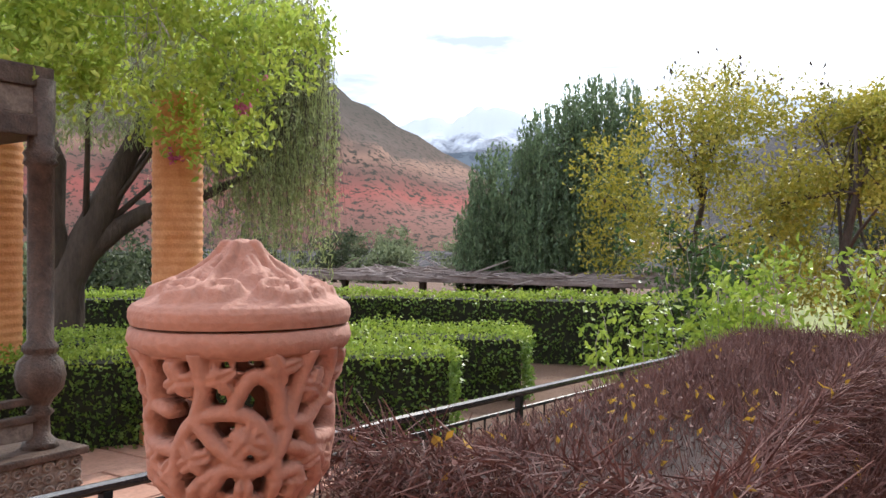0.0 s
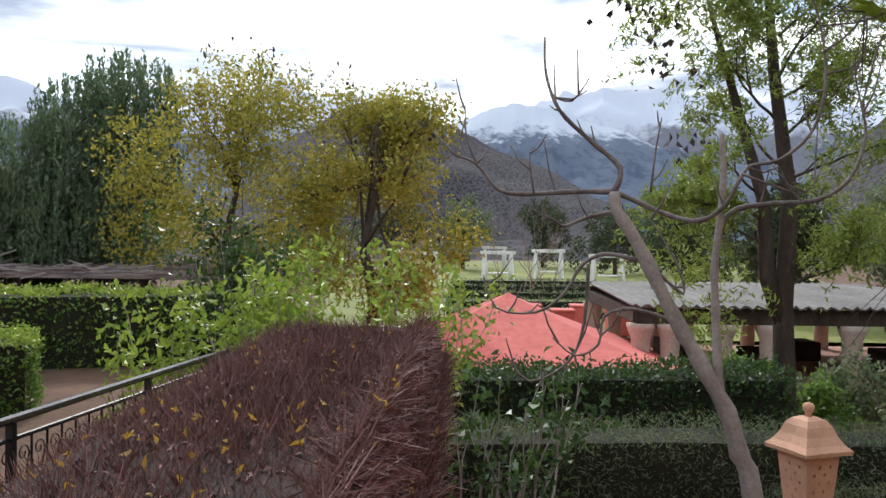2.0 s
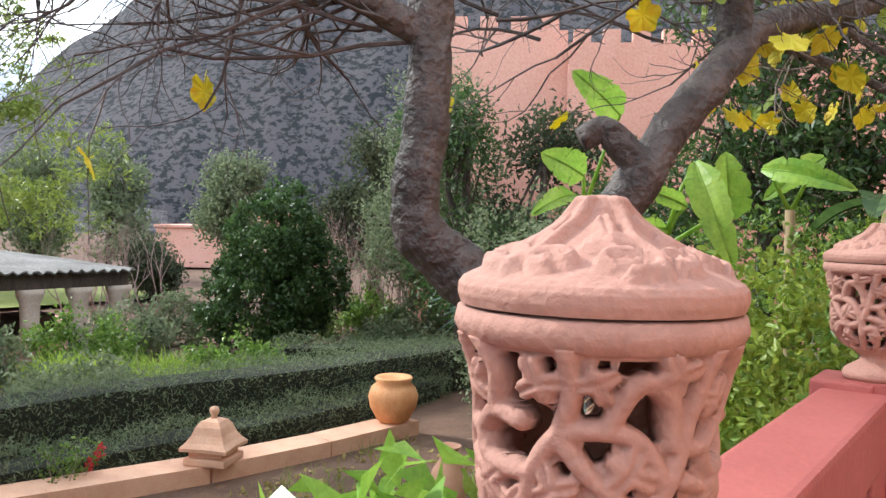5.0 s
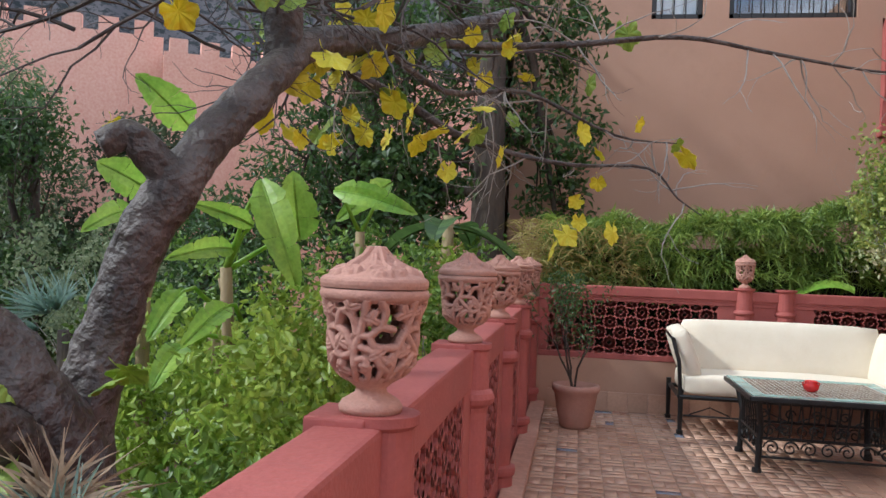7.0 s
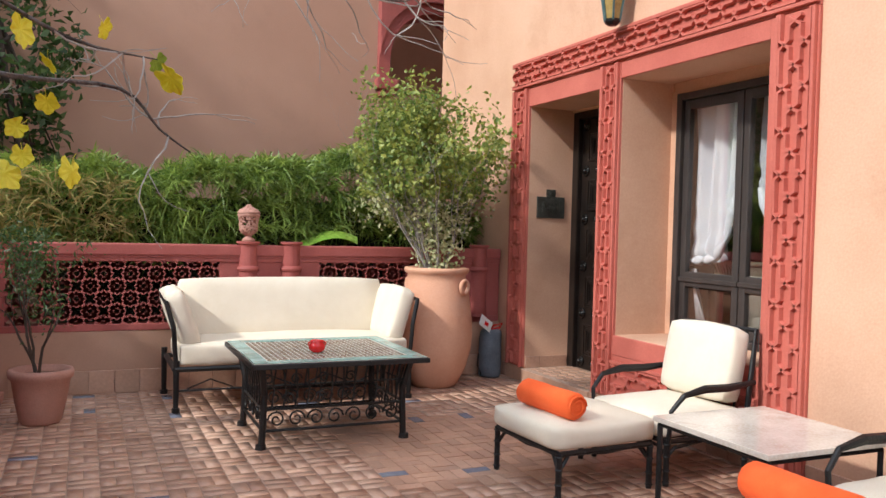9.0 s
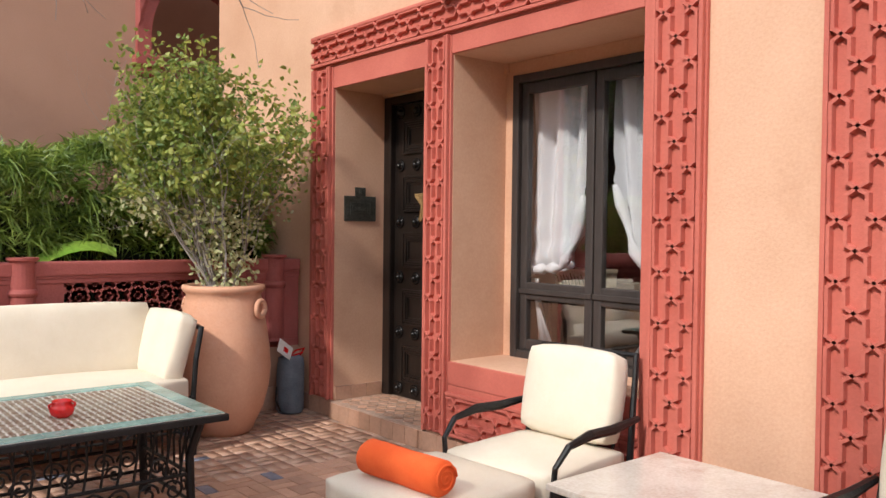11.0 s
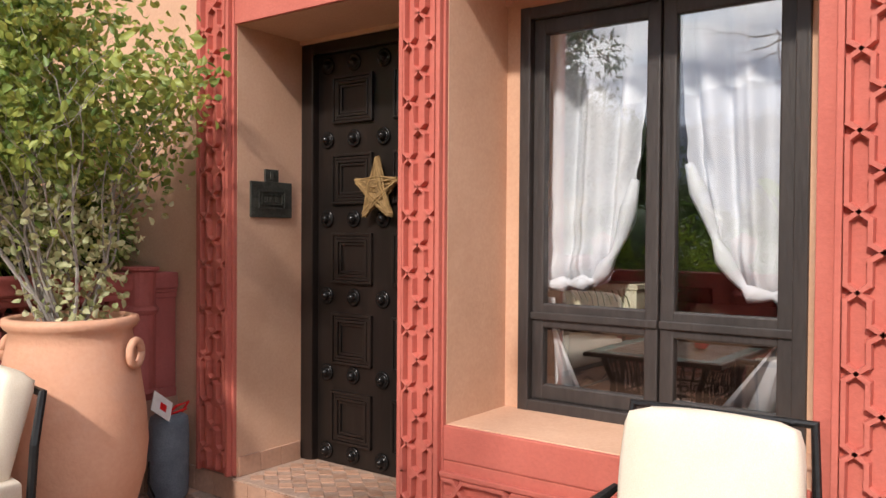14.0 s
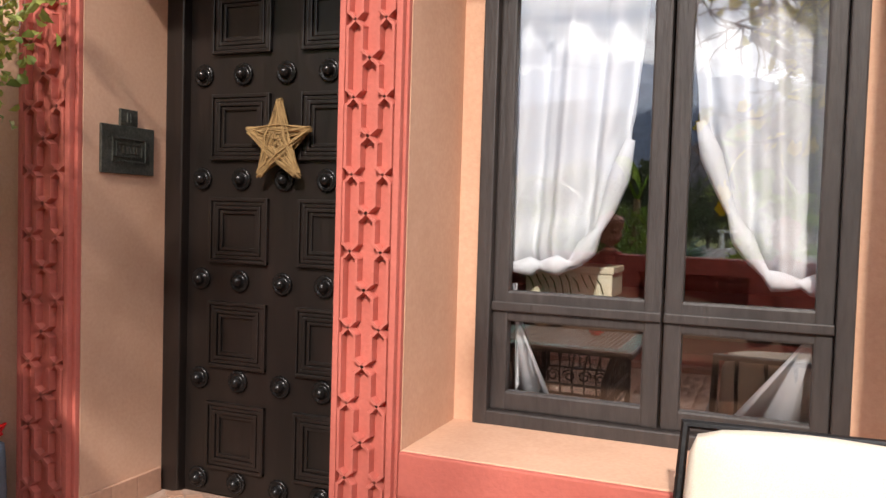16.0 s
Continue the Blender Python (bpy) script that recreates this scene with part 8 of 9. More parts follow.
bed_specs = [(-11.5, 3.6, 0.7, "leaf_green"), (-11.9, 4.6, 0.8, "leaf_grey"), (-11.0, 5.4, 0.75, "leaf_fresh"), (-12.0, 6.2, 0.9, "leaf_green"), (-10.2, 6.4, 0.65, "leaf_fresh"), (-10.0, 5.0, 0.5, "leaf_grey"), (-9.6, 7.2, 0.6, "leaf_green"), (-12.5, 7.2, 0.9, "leaf_grey"), (-11.3, 2.7, 0.9, "leaf_green"), (-9.2, 5.9, 0.45, "leaf_fresh"), (-12.2, 10.9, 0.7, "leaf_green"), (-9.5, 10.6, 0.6, "leaf_grey"), (-8.3, 12.0, 0.7, "leaf_green"), (-10.2, 12.4, 0.9, "leaf_grey"), (-9.0, 3.6, 0.4, "leaf_fresh"), (-13.2, 8.7, 0.9, "leaf_grey"), (-7.2, 13.0, 0.9, "leaf_grey"), (-11.0, 11.8, 0.9, "leaf_green")]
for i, (x, y, h_, mt_) in enumerate(bed_specs):
    sh = thing("flower_bed_shrub", {"leaf_green": "leafy green rose bush in the bed", "leaf_grey": "grey-green bushy herb in the bed", "leaf_fresh": "bright yellow-green tufted plant in the bed"}[mt_], "shrub", (x, y, GZ))
    ct = blob_points([(0, 0, h_ * 0.5, 0.55, 0.55, h_ * 0.6), (0.2, 0.35, h_ * 0.4, 0.4, 0.4, h_ * 0.5), (-0.2, -0.35, h_ * 0.45, 0.4, 0.4, h_ * 0.5)], 60, 0.4)
    nn = 2200
    c = ct[rng.integers(0, 60, nn)] + rng.normal(size=(nn, 3)) * 0.09
    c = c[c[:, 2] > 0.02]
    if mt_ == "leaf_fresh":
        st = rng.normal(size=(500, 3)) * (0.25, 0.25, 0.0)
        v, f = strands(st + np.array([0, 0, 0.02]), rng.normal(size=(500, 3)) * 0.45 + np.array([0, 0, 1.0]), h_ * 1.1, 0.03, 0.5, 4, 0.1)
        arrays("blade", v, f, M["leaf_fresh"], sh)["kind"] = "stuff"
    else:
        arrays("foliage", *leaves(c, 0.10, 0.048), M[mt_], sh)
    bm = bmesh.new()
    tp = []
    rv = random.Random(i)
    for k in range(4):
        twigs(bm, (rv.uniform(-0.2, 0.2), rv.uniform(-0.3, 0.3), 0), (rv.uniform(-0.5, 0.5), rv.uniform(-0.5, 0.5), 1), h_ * 0.6, 0.01, 1, tp, 0.5, 0.2, 3, rv)
    part("stem", bm, M["bark_grey"], sh)["kind"] = "stuff"
fl = thing("red_flowers", "small red roses on thin stems by the wall", "flower", (-6.75, 3.1, GZ))
bm = bmesh.new()
tp = []
for k in range(5):
    twigs(bm, (rv.uniform(-0.1, 0.1), rv.uniform(-0.2, 0.2), 0), (rv.uniform(-0.3, 0.3), rv.uniform(-0.3, 0.3), 1), 0.30, 0.006, 1, tp, 0.4, 0.3, 2, rv)
part("stem", bm, M["bark_grey"], fl)["kind"] = "stuff"
c = np.array([p for p, d, q in tp])
arrays("foliage", *leaves(c[rng.integers(0, len(c), 260)] + rng.normal(size=(260, 3)) * 0.05, 0.05, 0.03), M["leaf_green"], fl)
M["red_petal"] = material("red_petal", (0.55, 0.03, 0.04), (0.68, 0.06, 0.06), 0.6, 10, 60, 0.0, leaf=True)
c = c[-6:][rng.integers(0, 6, 70)] + rng.normal(size=(70, 3)) * 0.022
arrays("flower", *leaves(c, 0.04, 0.035), M["red_petal"], fl)["kind"] = "stuff"

# pink crenellated house behind the trees, and far houses
ph = thing("pink_house", "tall pink rendered house with a crenellated parapet", "house", (0, 0, 0))
A, B = Vector((-11.3, 13.2, 0)), Vector((-2.2, 18.5, 0))
d = (B - A).normalized()
s = Vector((-d.y, d.x, 0))


def slab(a, b, z0, z1, th):
    bm = bmesh.new()
    c = [a, b, b + s * th, a + s * th]
    lo_, hi_ = [bm.verts.new((p.x, p.y, z0)) for p in c], [bm.verts.new((p.x, p.y, z1)) for p in c]
    bm.faces.new(hi_)
    bm.faces.new(lo_)
    for k in range(4):
        bm.faces.new((lo_[k], lo_[(k + 1) % 4], hi_[(k + 1) % 4], hi_[k]))
    bmesh.ops.recalc_face_normals(bm, faces=bm.faces[:])
    return bm


part("wall", slab(A + d * 3.4, B, GZ, 5.2, 4.0), M["pink"], ph)
part("wall", slab(A + s * 0.6, A + d * 3.398 + s * 0.6, GZ, 5.6, 3.0), M["pink"], ph)
for k in range(16):
    a = A + d * (3.5 + k * 0.62)
    part("merlon", slab(a, a + d * 0.36, 5.2, 5.48, 0.3), M["pink"], ph)
for k in range(5):
    a = A + d * (0.1 + k * 0.68) + s * 0.6
    part("merlon", slab(a, a + d * 0.38, 5.6, 5.9, 0.3), M["pink"], ph)
for (x, y, w, h_) in ((-34, 27, 3.0, 1.9), (-33.2, 30.5, 2.6, 2.6), (-40, 35, 3.4, 2.2)):
    fh = thing("far_house", "small far pink house with a flat roof", "house", (x, y, GZ), 40)
    part("wall", boxed(-w, -w, 0, w, w, h_, 0.05), M["pink"], fh)
    part("roof", boxed(-w - 0.1, -w - 0.1, h_, w + 0.1, w + 0.1, h_ + 0.15, 0.03), M["pink"], fh)
    part("window", boxed(w, -0.5, h_ * 0.45, w + 0.03, 0.3, h_ * 0.8, 0.01), M["room"], fh)

# background trees of many kinds
bt = [(-17.2, 13.4, 3.9, 1.0), (-14.8, 16.2, 5.4, 1.5), (-13, 17, 5.0, 2.0), (-23, 11, 4.2, 1.6), (-26, 9.5, 4.5, 2.2), (-20.5, 13.2, 1.5, 0.8), (-29, 17, 5.0, 2.6), (-40, 10, 4.4, 3.0), (-52, 8.6, 4.6, 3.4), (-58, -1.0, 5.0, 3.2), (-57, -5.5, 5.5, 3.4), (-55, 13, 5.0, 3.4), (-50, -10, 5.4, 3.0), (-46, 16, 5.0, 3.0), (-36, -16, 3.2, 2.6), (-44, -28, 3.0, 3.2), (-38, -34, 3.0, 3.0), (-30, -33, 2.6, 2.6), (-50, -38, 3.4, 3.6), (-25, -33, 2.4, 2.4), (-20, -32, 2.4, 2.4), (-34, -27, 2.4, 2.2), (-7.5, 12.4, 4.8, 1.6), (-9.5, -15.0, 2.6, 1.9), (-7.0, -15.5, 3.0, 1.9), (-12.5, -14.5, 2.0, 1.6), (-62, 5, 5.2, 3.2), (-66, 14, 6.2, 3.6)]
for i, (x, y, h_, w) in enumerate(bt):
    rs = np.random.default_rng(100 + i)
    bl = []
    for k in range(9):
        q = rs.uniform(0, 6.28)
        zz = rs.uniform(0.3, 0.92)
        r = w * 0.75 * (1 - abs(zz - 0.5)) * rs.uniform(0.2, 1)
        bl.append((r * math.cos(q), r * math.sin(q), h_ * zz, w * 0.42, w * 0.42, w * 0.34))
    far = math.hypot(x, y) > 26
    tree("valley_tree" if far else "garden_tree", "dark olive-green tree of the far valley" if far else "dark evergreen tree of the garden beds", (x, y, GZ), [(0, 0, 0, 0.15), (0.05, 0, h_ * 0.3, 0.12), (0, 0.05, h_ * 0.75, 0.06)], bl, 3000 if far else 9000, (0.26, 0.13) if far else (0.15, 0.06), M["leaf_far"] if i % 3 else M["leaf_grey"], M["bark_dark"], clump=0.2, shell=0.5)
# bare thickets
for i, (x, y, h_, n_) in enumerate(((-17.5, 9.6, 2.2, 8), (-19, 11.5, 2.4, 8), (-14.5, 12.2, 2.8, 8), (-12.3, 12.8, 2.6, 10), (-11.4, 11.8, 2.4, 10), (-10.6, 12.6, 2.6, 8), (-34, 1.5, 4.0, 7), (-36, -3.5, 4.0, 7))):
    th = thing("bare_thicket", "thicket of bare pinkish brown stems", "thicket", (x, y, GZ))
    rv = random.Random(70 + i)
    bm = bmesh.new()
    tp = []
    for k in range(n_):
        twigs(bm, (rv.uniform(-1.2, 1.2), rv.uniform(-1.2, 1.2), 0), (rv.uniform(-0.3, 0.3), rv.uniform(-0.3, 0.3), 1), h_ * 0.5, 0.022, 3, tp, 0.45, 0.25, 3, rv, 0.2, 4)
    part("stem", bm, M["bark_pink"] if "bark_pink" in M else M["bark_fig"], th)["kind"] = "stuff"


OFFSET = Vector((0, 0, 0))

# ---- planting round the terrace ----
def smooth_line(pts, ns=4):
    q = [Vector(p) for p in pts]
    out = []
    for i in range(len(q) - 1):
        a, b, c, d = q[max(i - 1, 0)], q[i], q[i + 1], q[min(i + 2, len(q) - 1)]
        for k in range(ns):
            t = k / ns
            out.append(0.5 * ((2 * b) + (c - a) * t + (2 * a - 5 * b + 4 * c - d) * t * t + (3 * b - a - 3 * c + d) * t ** 3))
    out.append(q[-1])
    return out


fig = thing("fig_tree", "old fig tree with thick gnarled limbs and few yellow leaves", "tree", (0, 0, 0))


def fig_limb(name, pts, radii, seg=14, lump=0.12):
    line = smooth_line(pts, 4 if radii[0] < 0.05 else 8)
    rad = np.interp(np.linspace(0, len(radii) - 1, len(line)), range(len(radii)), radii)
    bm = bmesh.new()
    tube(bm, line, list(rad), seg if radii[0] < 0.05 else 22)
    for v in bm.verts:
        k = noise.noise(v.co * 5.0) + 0.6 * noise.noise(v.co * 13.0) + 0.55 * noise.noise(v.co * 27.0)
        c = min(line, key=lambda p: (p - v.co).length_squared)
        v.co += (v.co - c) * k * lump * 1.6
    part(name, bm, M["bark_fig"], fig, "", True)
    return line


fig_limb("trunk", [(-1.80, 2.62, -1.2), (-1.80, 2.62, -0.3), (-1.78, 2.58, 0.3), (-1.80, 2.55, 0.6), (-1.86, 2.46, 0.84), (-1.96, 2.38, 1.0), (-2.08, 2.29, 1.13), (-2.16, 2.20, 1.25), (-2.18, 2.18, 1.42), (-2.16, 2.21, 1.71), (-2.16, 2.22, 2.11), (-2.19, 2.20, 2.6), (-2.1, 2.4, 3.6)], [0.20, 0.19, 0.18, 0.16, 0.12, 0.11, 0.11, 0.10, 0.09, 0.085, 0.085, 0.075, 0.05])
fig_limb("limb", [(-1.84, 2.68, 0.35), (-1.83, 2.72, 0.68), (-1.78, 2.74, 0.9), (-1.73, 2.75, 1.05), (-1.68, 2.76, 1.26), (-1.57, 2.78, 1.48), (-1.49, 2.94, 1.70), (-1.39, 3.16, 1.95), (-1.32, 3.52, 2.18), (-1.11, 4.11, 2.36), (-0.88, 4.61, 2.55), (-0.6, 5.0, 2.75)], [0.15, 0.125, 0.10, 0.09, 0.086, 0.085, 0.082, 0.078, 0.07, 0.062, 0.05, 0.035])
fig_limb("stump", [(-1.55, 2.80, 1.50), (-1.61, 2.72, 1.60), (-1.67, 2.68, 1.66), (-1.74, 2.63, 1.62)], [0.075, 0.06, 0.05, 0.045])
fig_limb("stump", [(-1.80, 2.45, 0.62), (-1.77, 2.25, 0.75), (-1.77, 2.05, 0.86)], [0.09, 0.075, 0.05])
fig_limb("limb", [(-1.38, 3.3, 2.05), (-1.42, 3.35, 2.4), (-1.5, 3.4, 2.9), (-1.45, 3.5, 3.6)], [0.08, 0.075, 0.06, 0.04])
fig_limb("limb", [(-2.17, 2.2, 1.98), (-2.36, 1.9, 2.12), (-2.6, 1.6, 2.18), (-2.85, 1.2, 2.12)], [0.06, 0.05, 0.04, 0.025])
br1 = fig_limb("branch", [(-1.40, 3.5, 2.12), (-1.65, 4.1, 2.28), (-1.45, 4.33, 2.26), (-1.18, 4.5, 2.15), (-0.88, 4.68, 1.98), (-0.57, 4.86, 1.9), (-0.22, 5.04, 1.86), (0.22, 5.21, 1.87), (0.40, 5.26, 1.70), (0.55, 5.3, 1.6)], [0.035, 0.03, 0.028, 0.026, 0.022, 0.016, 0.012, 0.009, 0.006, 0.004], 7, 0.05)
br2 = fig_limb("branch", [(-1.06, 4.3, 2.40), (-0.7, 4.55, 2.44), (-0.23, 4.64, 2.47), (0.34, 4.8, 2.55), (0.85, 4.96, 2.5), (1.5, 5.12, 2.43), (1.75, 5.22, 2.53)], [0.03, 0.024, 0.018, 0.014, 0.011, 0.007, 0.003], 7, 0.05)
br3 = fig_limb("branch", [(-1.2, 4.0, 2.34), (-0.9, 4.4, 2.16), (-0.5, 4.7, 2.22), (0.0, 4.9, 2.02), (0.38, 5.2, 2.02)], [0.022, 0.018, 0.013, 0.008, 0.003], 7, 0.05)
rv = random.Random(44)
bm = bmesh.new()
ftips = []
for line, n_ in ((br1, 22), (br2, 26), (br3, 14)):
    for k in range(n_):
        p = line[rv.randint(6, len(line) - 2)]
        twigs(bm, p, (rv.uniform(-0.8, 1), rv.uniform(-0.6, 0.8), rv.uniform(-1.0, 0.5)), rv.uniform(0.22, 0.50), 0.0055, 1, ftips, 0.6, 0.05, 2, rv, 0.3, 4)
part("twig", bm, M["bark_grey"], fig, "thin bare grey twigs")["kind"] = "stuff"
bm = bmesh.new()
up_tips = []
for k in range(44):
    s_ = Vector((rv.uniform(-2.4, -1.1), rv.uniform(1.9, 4.2), rv.uniform(2.1, 3.2)))
    twigs(bm, s_, (rv.uniform(-1, 0.6), rv.uniform(-1, 1), rv.uniform(-0.35, 0.5)), rv.uniform(0.5, 0.9), 0.011, 2, up_tips, 0.65, 0.05, 3, rv, 0.28, 5)
for k in range(16):
    s_ = Vector((-2.25 + rv.uniform(-0.2, 0.2), 1.9 + rv.uniform(-0.3, 0.3), rv.uniform(1.8, 2.8)))
    twigs(bm, s_, (-0.55 + rv.uniform(-0.4, 0.3), -1 + rv.uniform(-0.4, 0.4), rv.uniform(-0.5, 0.1)), rv.uniform(0.6, 0.95), 0.010, 2, up_tips, 0.6, 0.0, 3, rv, 0.28, 5)
for k in range(46):
    q = rv.random()
    s_ = Vector((-2.2 - 0.7 * q, 2.15 - 1.0 * q, 2.0 + 0.15 * q + rv.uniform(-0.05, 0.45)))
    twigs(bm, s_, (rv.uniform(-0.8, 0.2), rv.uniform(-0.8, 0.5), rv.uniform(-0.75, 0.1)), rv.uniform(0.3, 0.55), 0.009, 2, up_tips, 0.7, 0.06, 3, rv, 0.32, 4)
for k in range(46):
    q = rv.random()
    s_ = Vector((-1.9 + 1.1 * q + rv.uniform(-0.3, 0.3), 2.7 + 1.9 * q + rv.uniform(-0.2, 0.3), 2.15 + 0.4 * q + rv.uniform(-0.15, 0.35)))
    twigs(bm, s_, (rv.uniform(-0.7, 0.7), rv.uniform(-0.6, 0.8), rv.uniform(-0.6, 0.2)), rv.uniform(0.3, 0.55), 0.009, 2, up_tips, 0.7, 0.06, 3, rv, 0.32, 4)
part("crown_twig", bm, M["twig_fig"], fig, "bare dark crown twigs")["kind"] = "stuff"


# unseen upper crown of the fig, added above the view to dapple the terrace sun
bm = bmesh.new()
crown_tips = []
for k in range(46):
    s_ = Vector((rv.uniform(-3.6, -1.3), rv.uniform(2.4, 5.4), rv.uniform(3.0, 3.6)))
    twigs(bm, s_, (rv.uniform(-0.8, 0.8), rv.uniform(-0.8, 0.8), rv.uniform(0.1, 0.7)), rv.uniform(0.5, 0.9), 0.014, 2, crown_tips, 0.65, 0.1, 3, rv, 0.28, 5)
for k in range(9):
    e = (rv.uniform(-3.2, -1.4), rv.uniform(2.8, 5.2), rv.uniform(3.2, 3.6))
    tube(bm, [(-1.5, 3.4, 2.9) if k % 2 else (-2.12, 2.35, 3.3), ((e[0] - 1.7) / 2, (e[1] + 3.0) / 2, 3.3), e], [0.05, 0.035, 0.016], 7)
part("upper_twig", bm, M["twig_fig"], fig, "unseen dark upper twigs, added to dapple the sunlight")["kind"] = "stuff"
ct = np.array([p for p, d, q in crown_tips])
ct = ct[rng.integers(0, len(ct), 1000)] + rng.normal(size=(1000, 3)) * 0.08
ct = ct[ct[:, 2] > 3.05]
arrays("upper_leaf", *leaves(ct, 0.15, 0.13, (0, 0, -0.4), oval=True), M["leaf_fig"], fig)["kind"] = "stuff"


def fig_leaf_mesh(seed):
    """A lobed fig leaf, slightly folded, hanging from its stalk."""
    r = random.Random(seed)
    bm = bmesh.new()
    rim = []
    n_ = 30
    for k in range(n_):
        a = 2 * math.pi * k / n_
        lob = 0.76 + 0.20 * abs(math.cos(a * 2.5)) ** 1.2 + 0.05 * math.sin(a * 9 + seed)
        if abs(a - math.pi) < 0.25:
            lob *= 0.55
        x, y = lob * math.cos(a), lob * math.sin(a) * 0.85
        rim.append(bm.verts.new((x, y, -0.25 * y * y - 0.18 * x * x + 0.06 * math.sin(k * 1.9 + seed))))
    c = bm.verts.new((0.0, 0, 0.05))
    for k in range(n_):
        bm.faces.new((c, rim[k], rim[(k + 1) % n_]))
    r3 = bmesh.ops.extrude_face_region(bm, geom=bm.faces[:])
    bmesh.ops.translate(bm, vec=(0, 0, -0.012), verts=[v for v in r3["geom"] if isinstance(v, bmesh.types.BMVert)])
    tube(bm, [(-0.4, 0, 0.0), (-0.75, 0.0, 0.12), (-1.0, 0.05, 0.3)], 0.02, 4)
    bmesh.ops.recalc_face_normals(bm, faces=bm.faces[:])
    me = bpy.data.meshes.new("fig_leaf")
    bm.to_mesh(me)
    bm.free()
    me.materials.append(M["leaf_fig"])
    return me


lmesh = [fig_leaf_mesh(k) for k in range(4)]
gmesh = [m.copy() for m in lmesh[:2]]
for m in gmesh:
    m.materials[0] = M["leaf_figgreen"]
spots = [(0.38, 5.25, 2.02), (-0.18, 5.14, 1.53), (-0.34, 5.15, 1.36), (-0.07, 5.03, 1.93), (-0.08, 5.03, 1.76), (0.02, 5.12, 1.47), (-0.57, 4.86, 2.1), (-1.22, 4.5, 1.92), (-1.44, 4.52, 2.05), (-0.72, 4.67, 2.28), (-0.49, 4.65, 2.3), (1.55, 5.11, 2.58), (0.05, 4.82, 2.57), (-0.85, 4.68, 2.5), (0.14, 5.01, 2.1), (-0.18, 4.93, 2.04), (-1.36, 4.51, 1.95), (-1.56, 4.53, 1.91), (-1.8, 4.44, 2.24), (-0.2, 5.1, 1.65), (0.45, 5.28, 1.95), (-0.25, 5.15, 1.45)]
for k in range(110):
    q = up_tips[rv.randint(0, len(up_tips) - 1)][0]
    if q.y < 2.2 and k % 6:
        continue
    spots.append((q.x, q.y, q.z - 0.06))
for k in range(26):
    spots.append((rv.uniform(-1.9, -0.5), rv.uniform(3.9, 4.9), rv.uniform(1.75, 2.55)))
for k in range(16):
    spots.append((-1.85 + rv.uniform(-0.25, 0.35), 2.5 + rv.uniform(-0.3, 0.1), rv.uniform(0.2, 0.9)))
for k, s_ in enumerate(spots):
    o = new("leaf", (gmesh[k % 2] if (k % 6 == 0 or k >= len(spots) - 16) else lmesh[k % 4]))
    o.parent = fig
    sc = rv.uniform(0.055, 0.10)
    o.matrix_basis = Matrix.Translation(s_) @ Euler((rv.uniform(-1.3, 1.3), rv.uniform(0.2, 1.9), rv.uniform(0, 6.28))).to_matrix().to_4x4() @ Matrix.Scale(sc, 4)

# bamboo hedge behind the back parapet
bamb = thing("bamboo_hedge", "dense bamboo hedge with narrow arching leaves behind the parapet", "hedge")
# Dark box in place of the shade deep among the bamboo.
part("inner_shade", boxed(-0.25, 7.95, GZ, 3.4, 8.6, 1.45, 0.1), M["hedge_shade"], bamb)
nc, per_ = 900, 26
px_ = rng.uniform(-0.5, 3.42, nc)
topz = 1.60 + 0.09 * np.clip(px_, 0, 3) + np.array([noise.noise(Vector((x * 2.3, 0.3, 0))) for x in px_]) * 0.14 + rng.normal(size=nc) * 0.03
face = rng.random(nc) < 0.60
cc_ = np.stack([px_, np.where(face, 7.84 + rng.random(nc) * 0.16, rng.uniform(7.9, 8.7, nc)), np.where(face, rng.uniform(0.60, 1, nc) * topz, topz)], 1)
lean = rng.normal(size=(nc, 3)) * 0.35 + np.where(face[:, None], np.array([0, -0.75, 0.30]), np.array([0, -0.25, 0.75]))
st = np.repeat(cc_, per_, 0) + rng.normal(size=(nc * per_, 3)) * 0.025
dr_ = np.repeat(lean, per_, 0) + rng.normal(size=(nc * per_, 3)) * 0.62
arrays("leaf_blade", *strands(st, dr_, 0.155, 0.016, 2.6, 4, 0.1), M["leaf_bamboo"], bamb)["kind"] = "stuff"
n = 2600
px_ = rng.uniform(-0.75, 0.45, n)
st = np.stack([px_, rng.uniform(7.7, 8.3, n), rng.uniform(1.0, 1.6, n) - 0.1 * px_], 1)
arrays("dry_blade", *strands(st, rng.normal(size=(n, 3)) * (0.8, 0.6, 0.5) + np.array([0, -0.5, 0.3]), 0.18, 0.012, 2.0, 3, 0.1), M["leaf_dry"], bamb, False, "thin yellowed bamboo leaves at the end")["kind"] = "stuff"

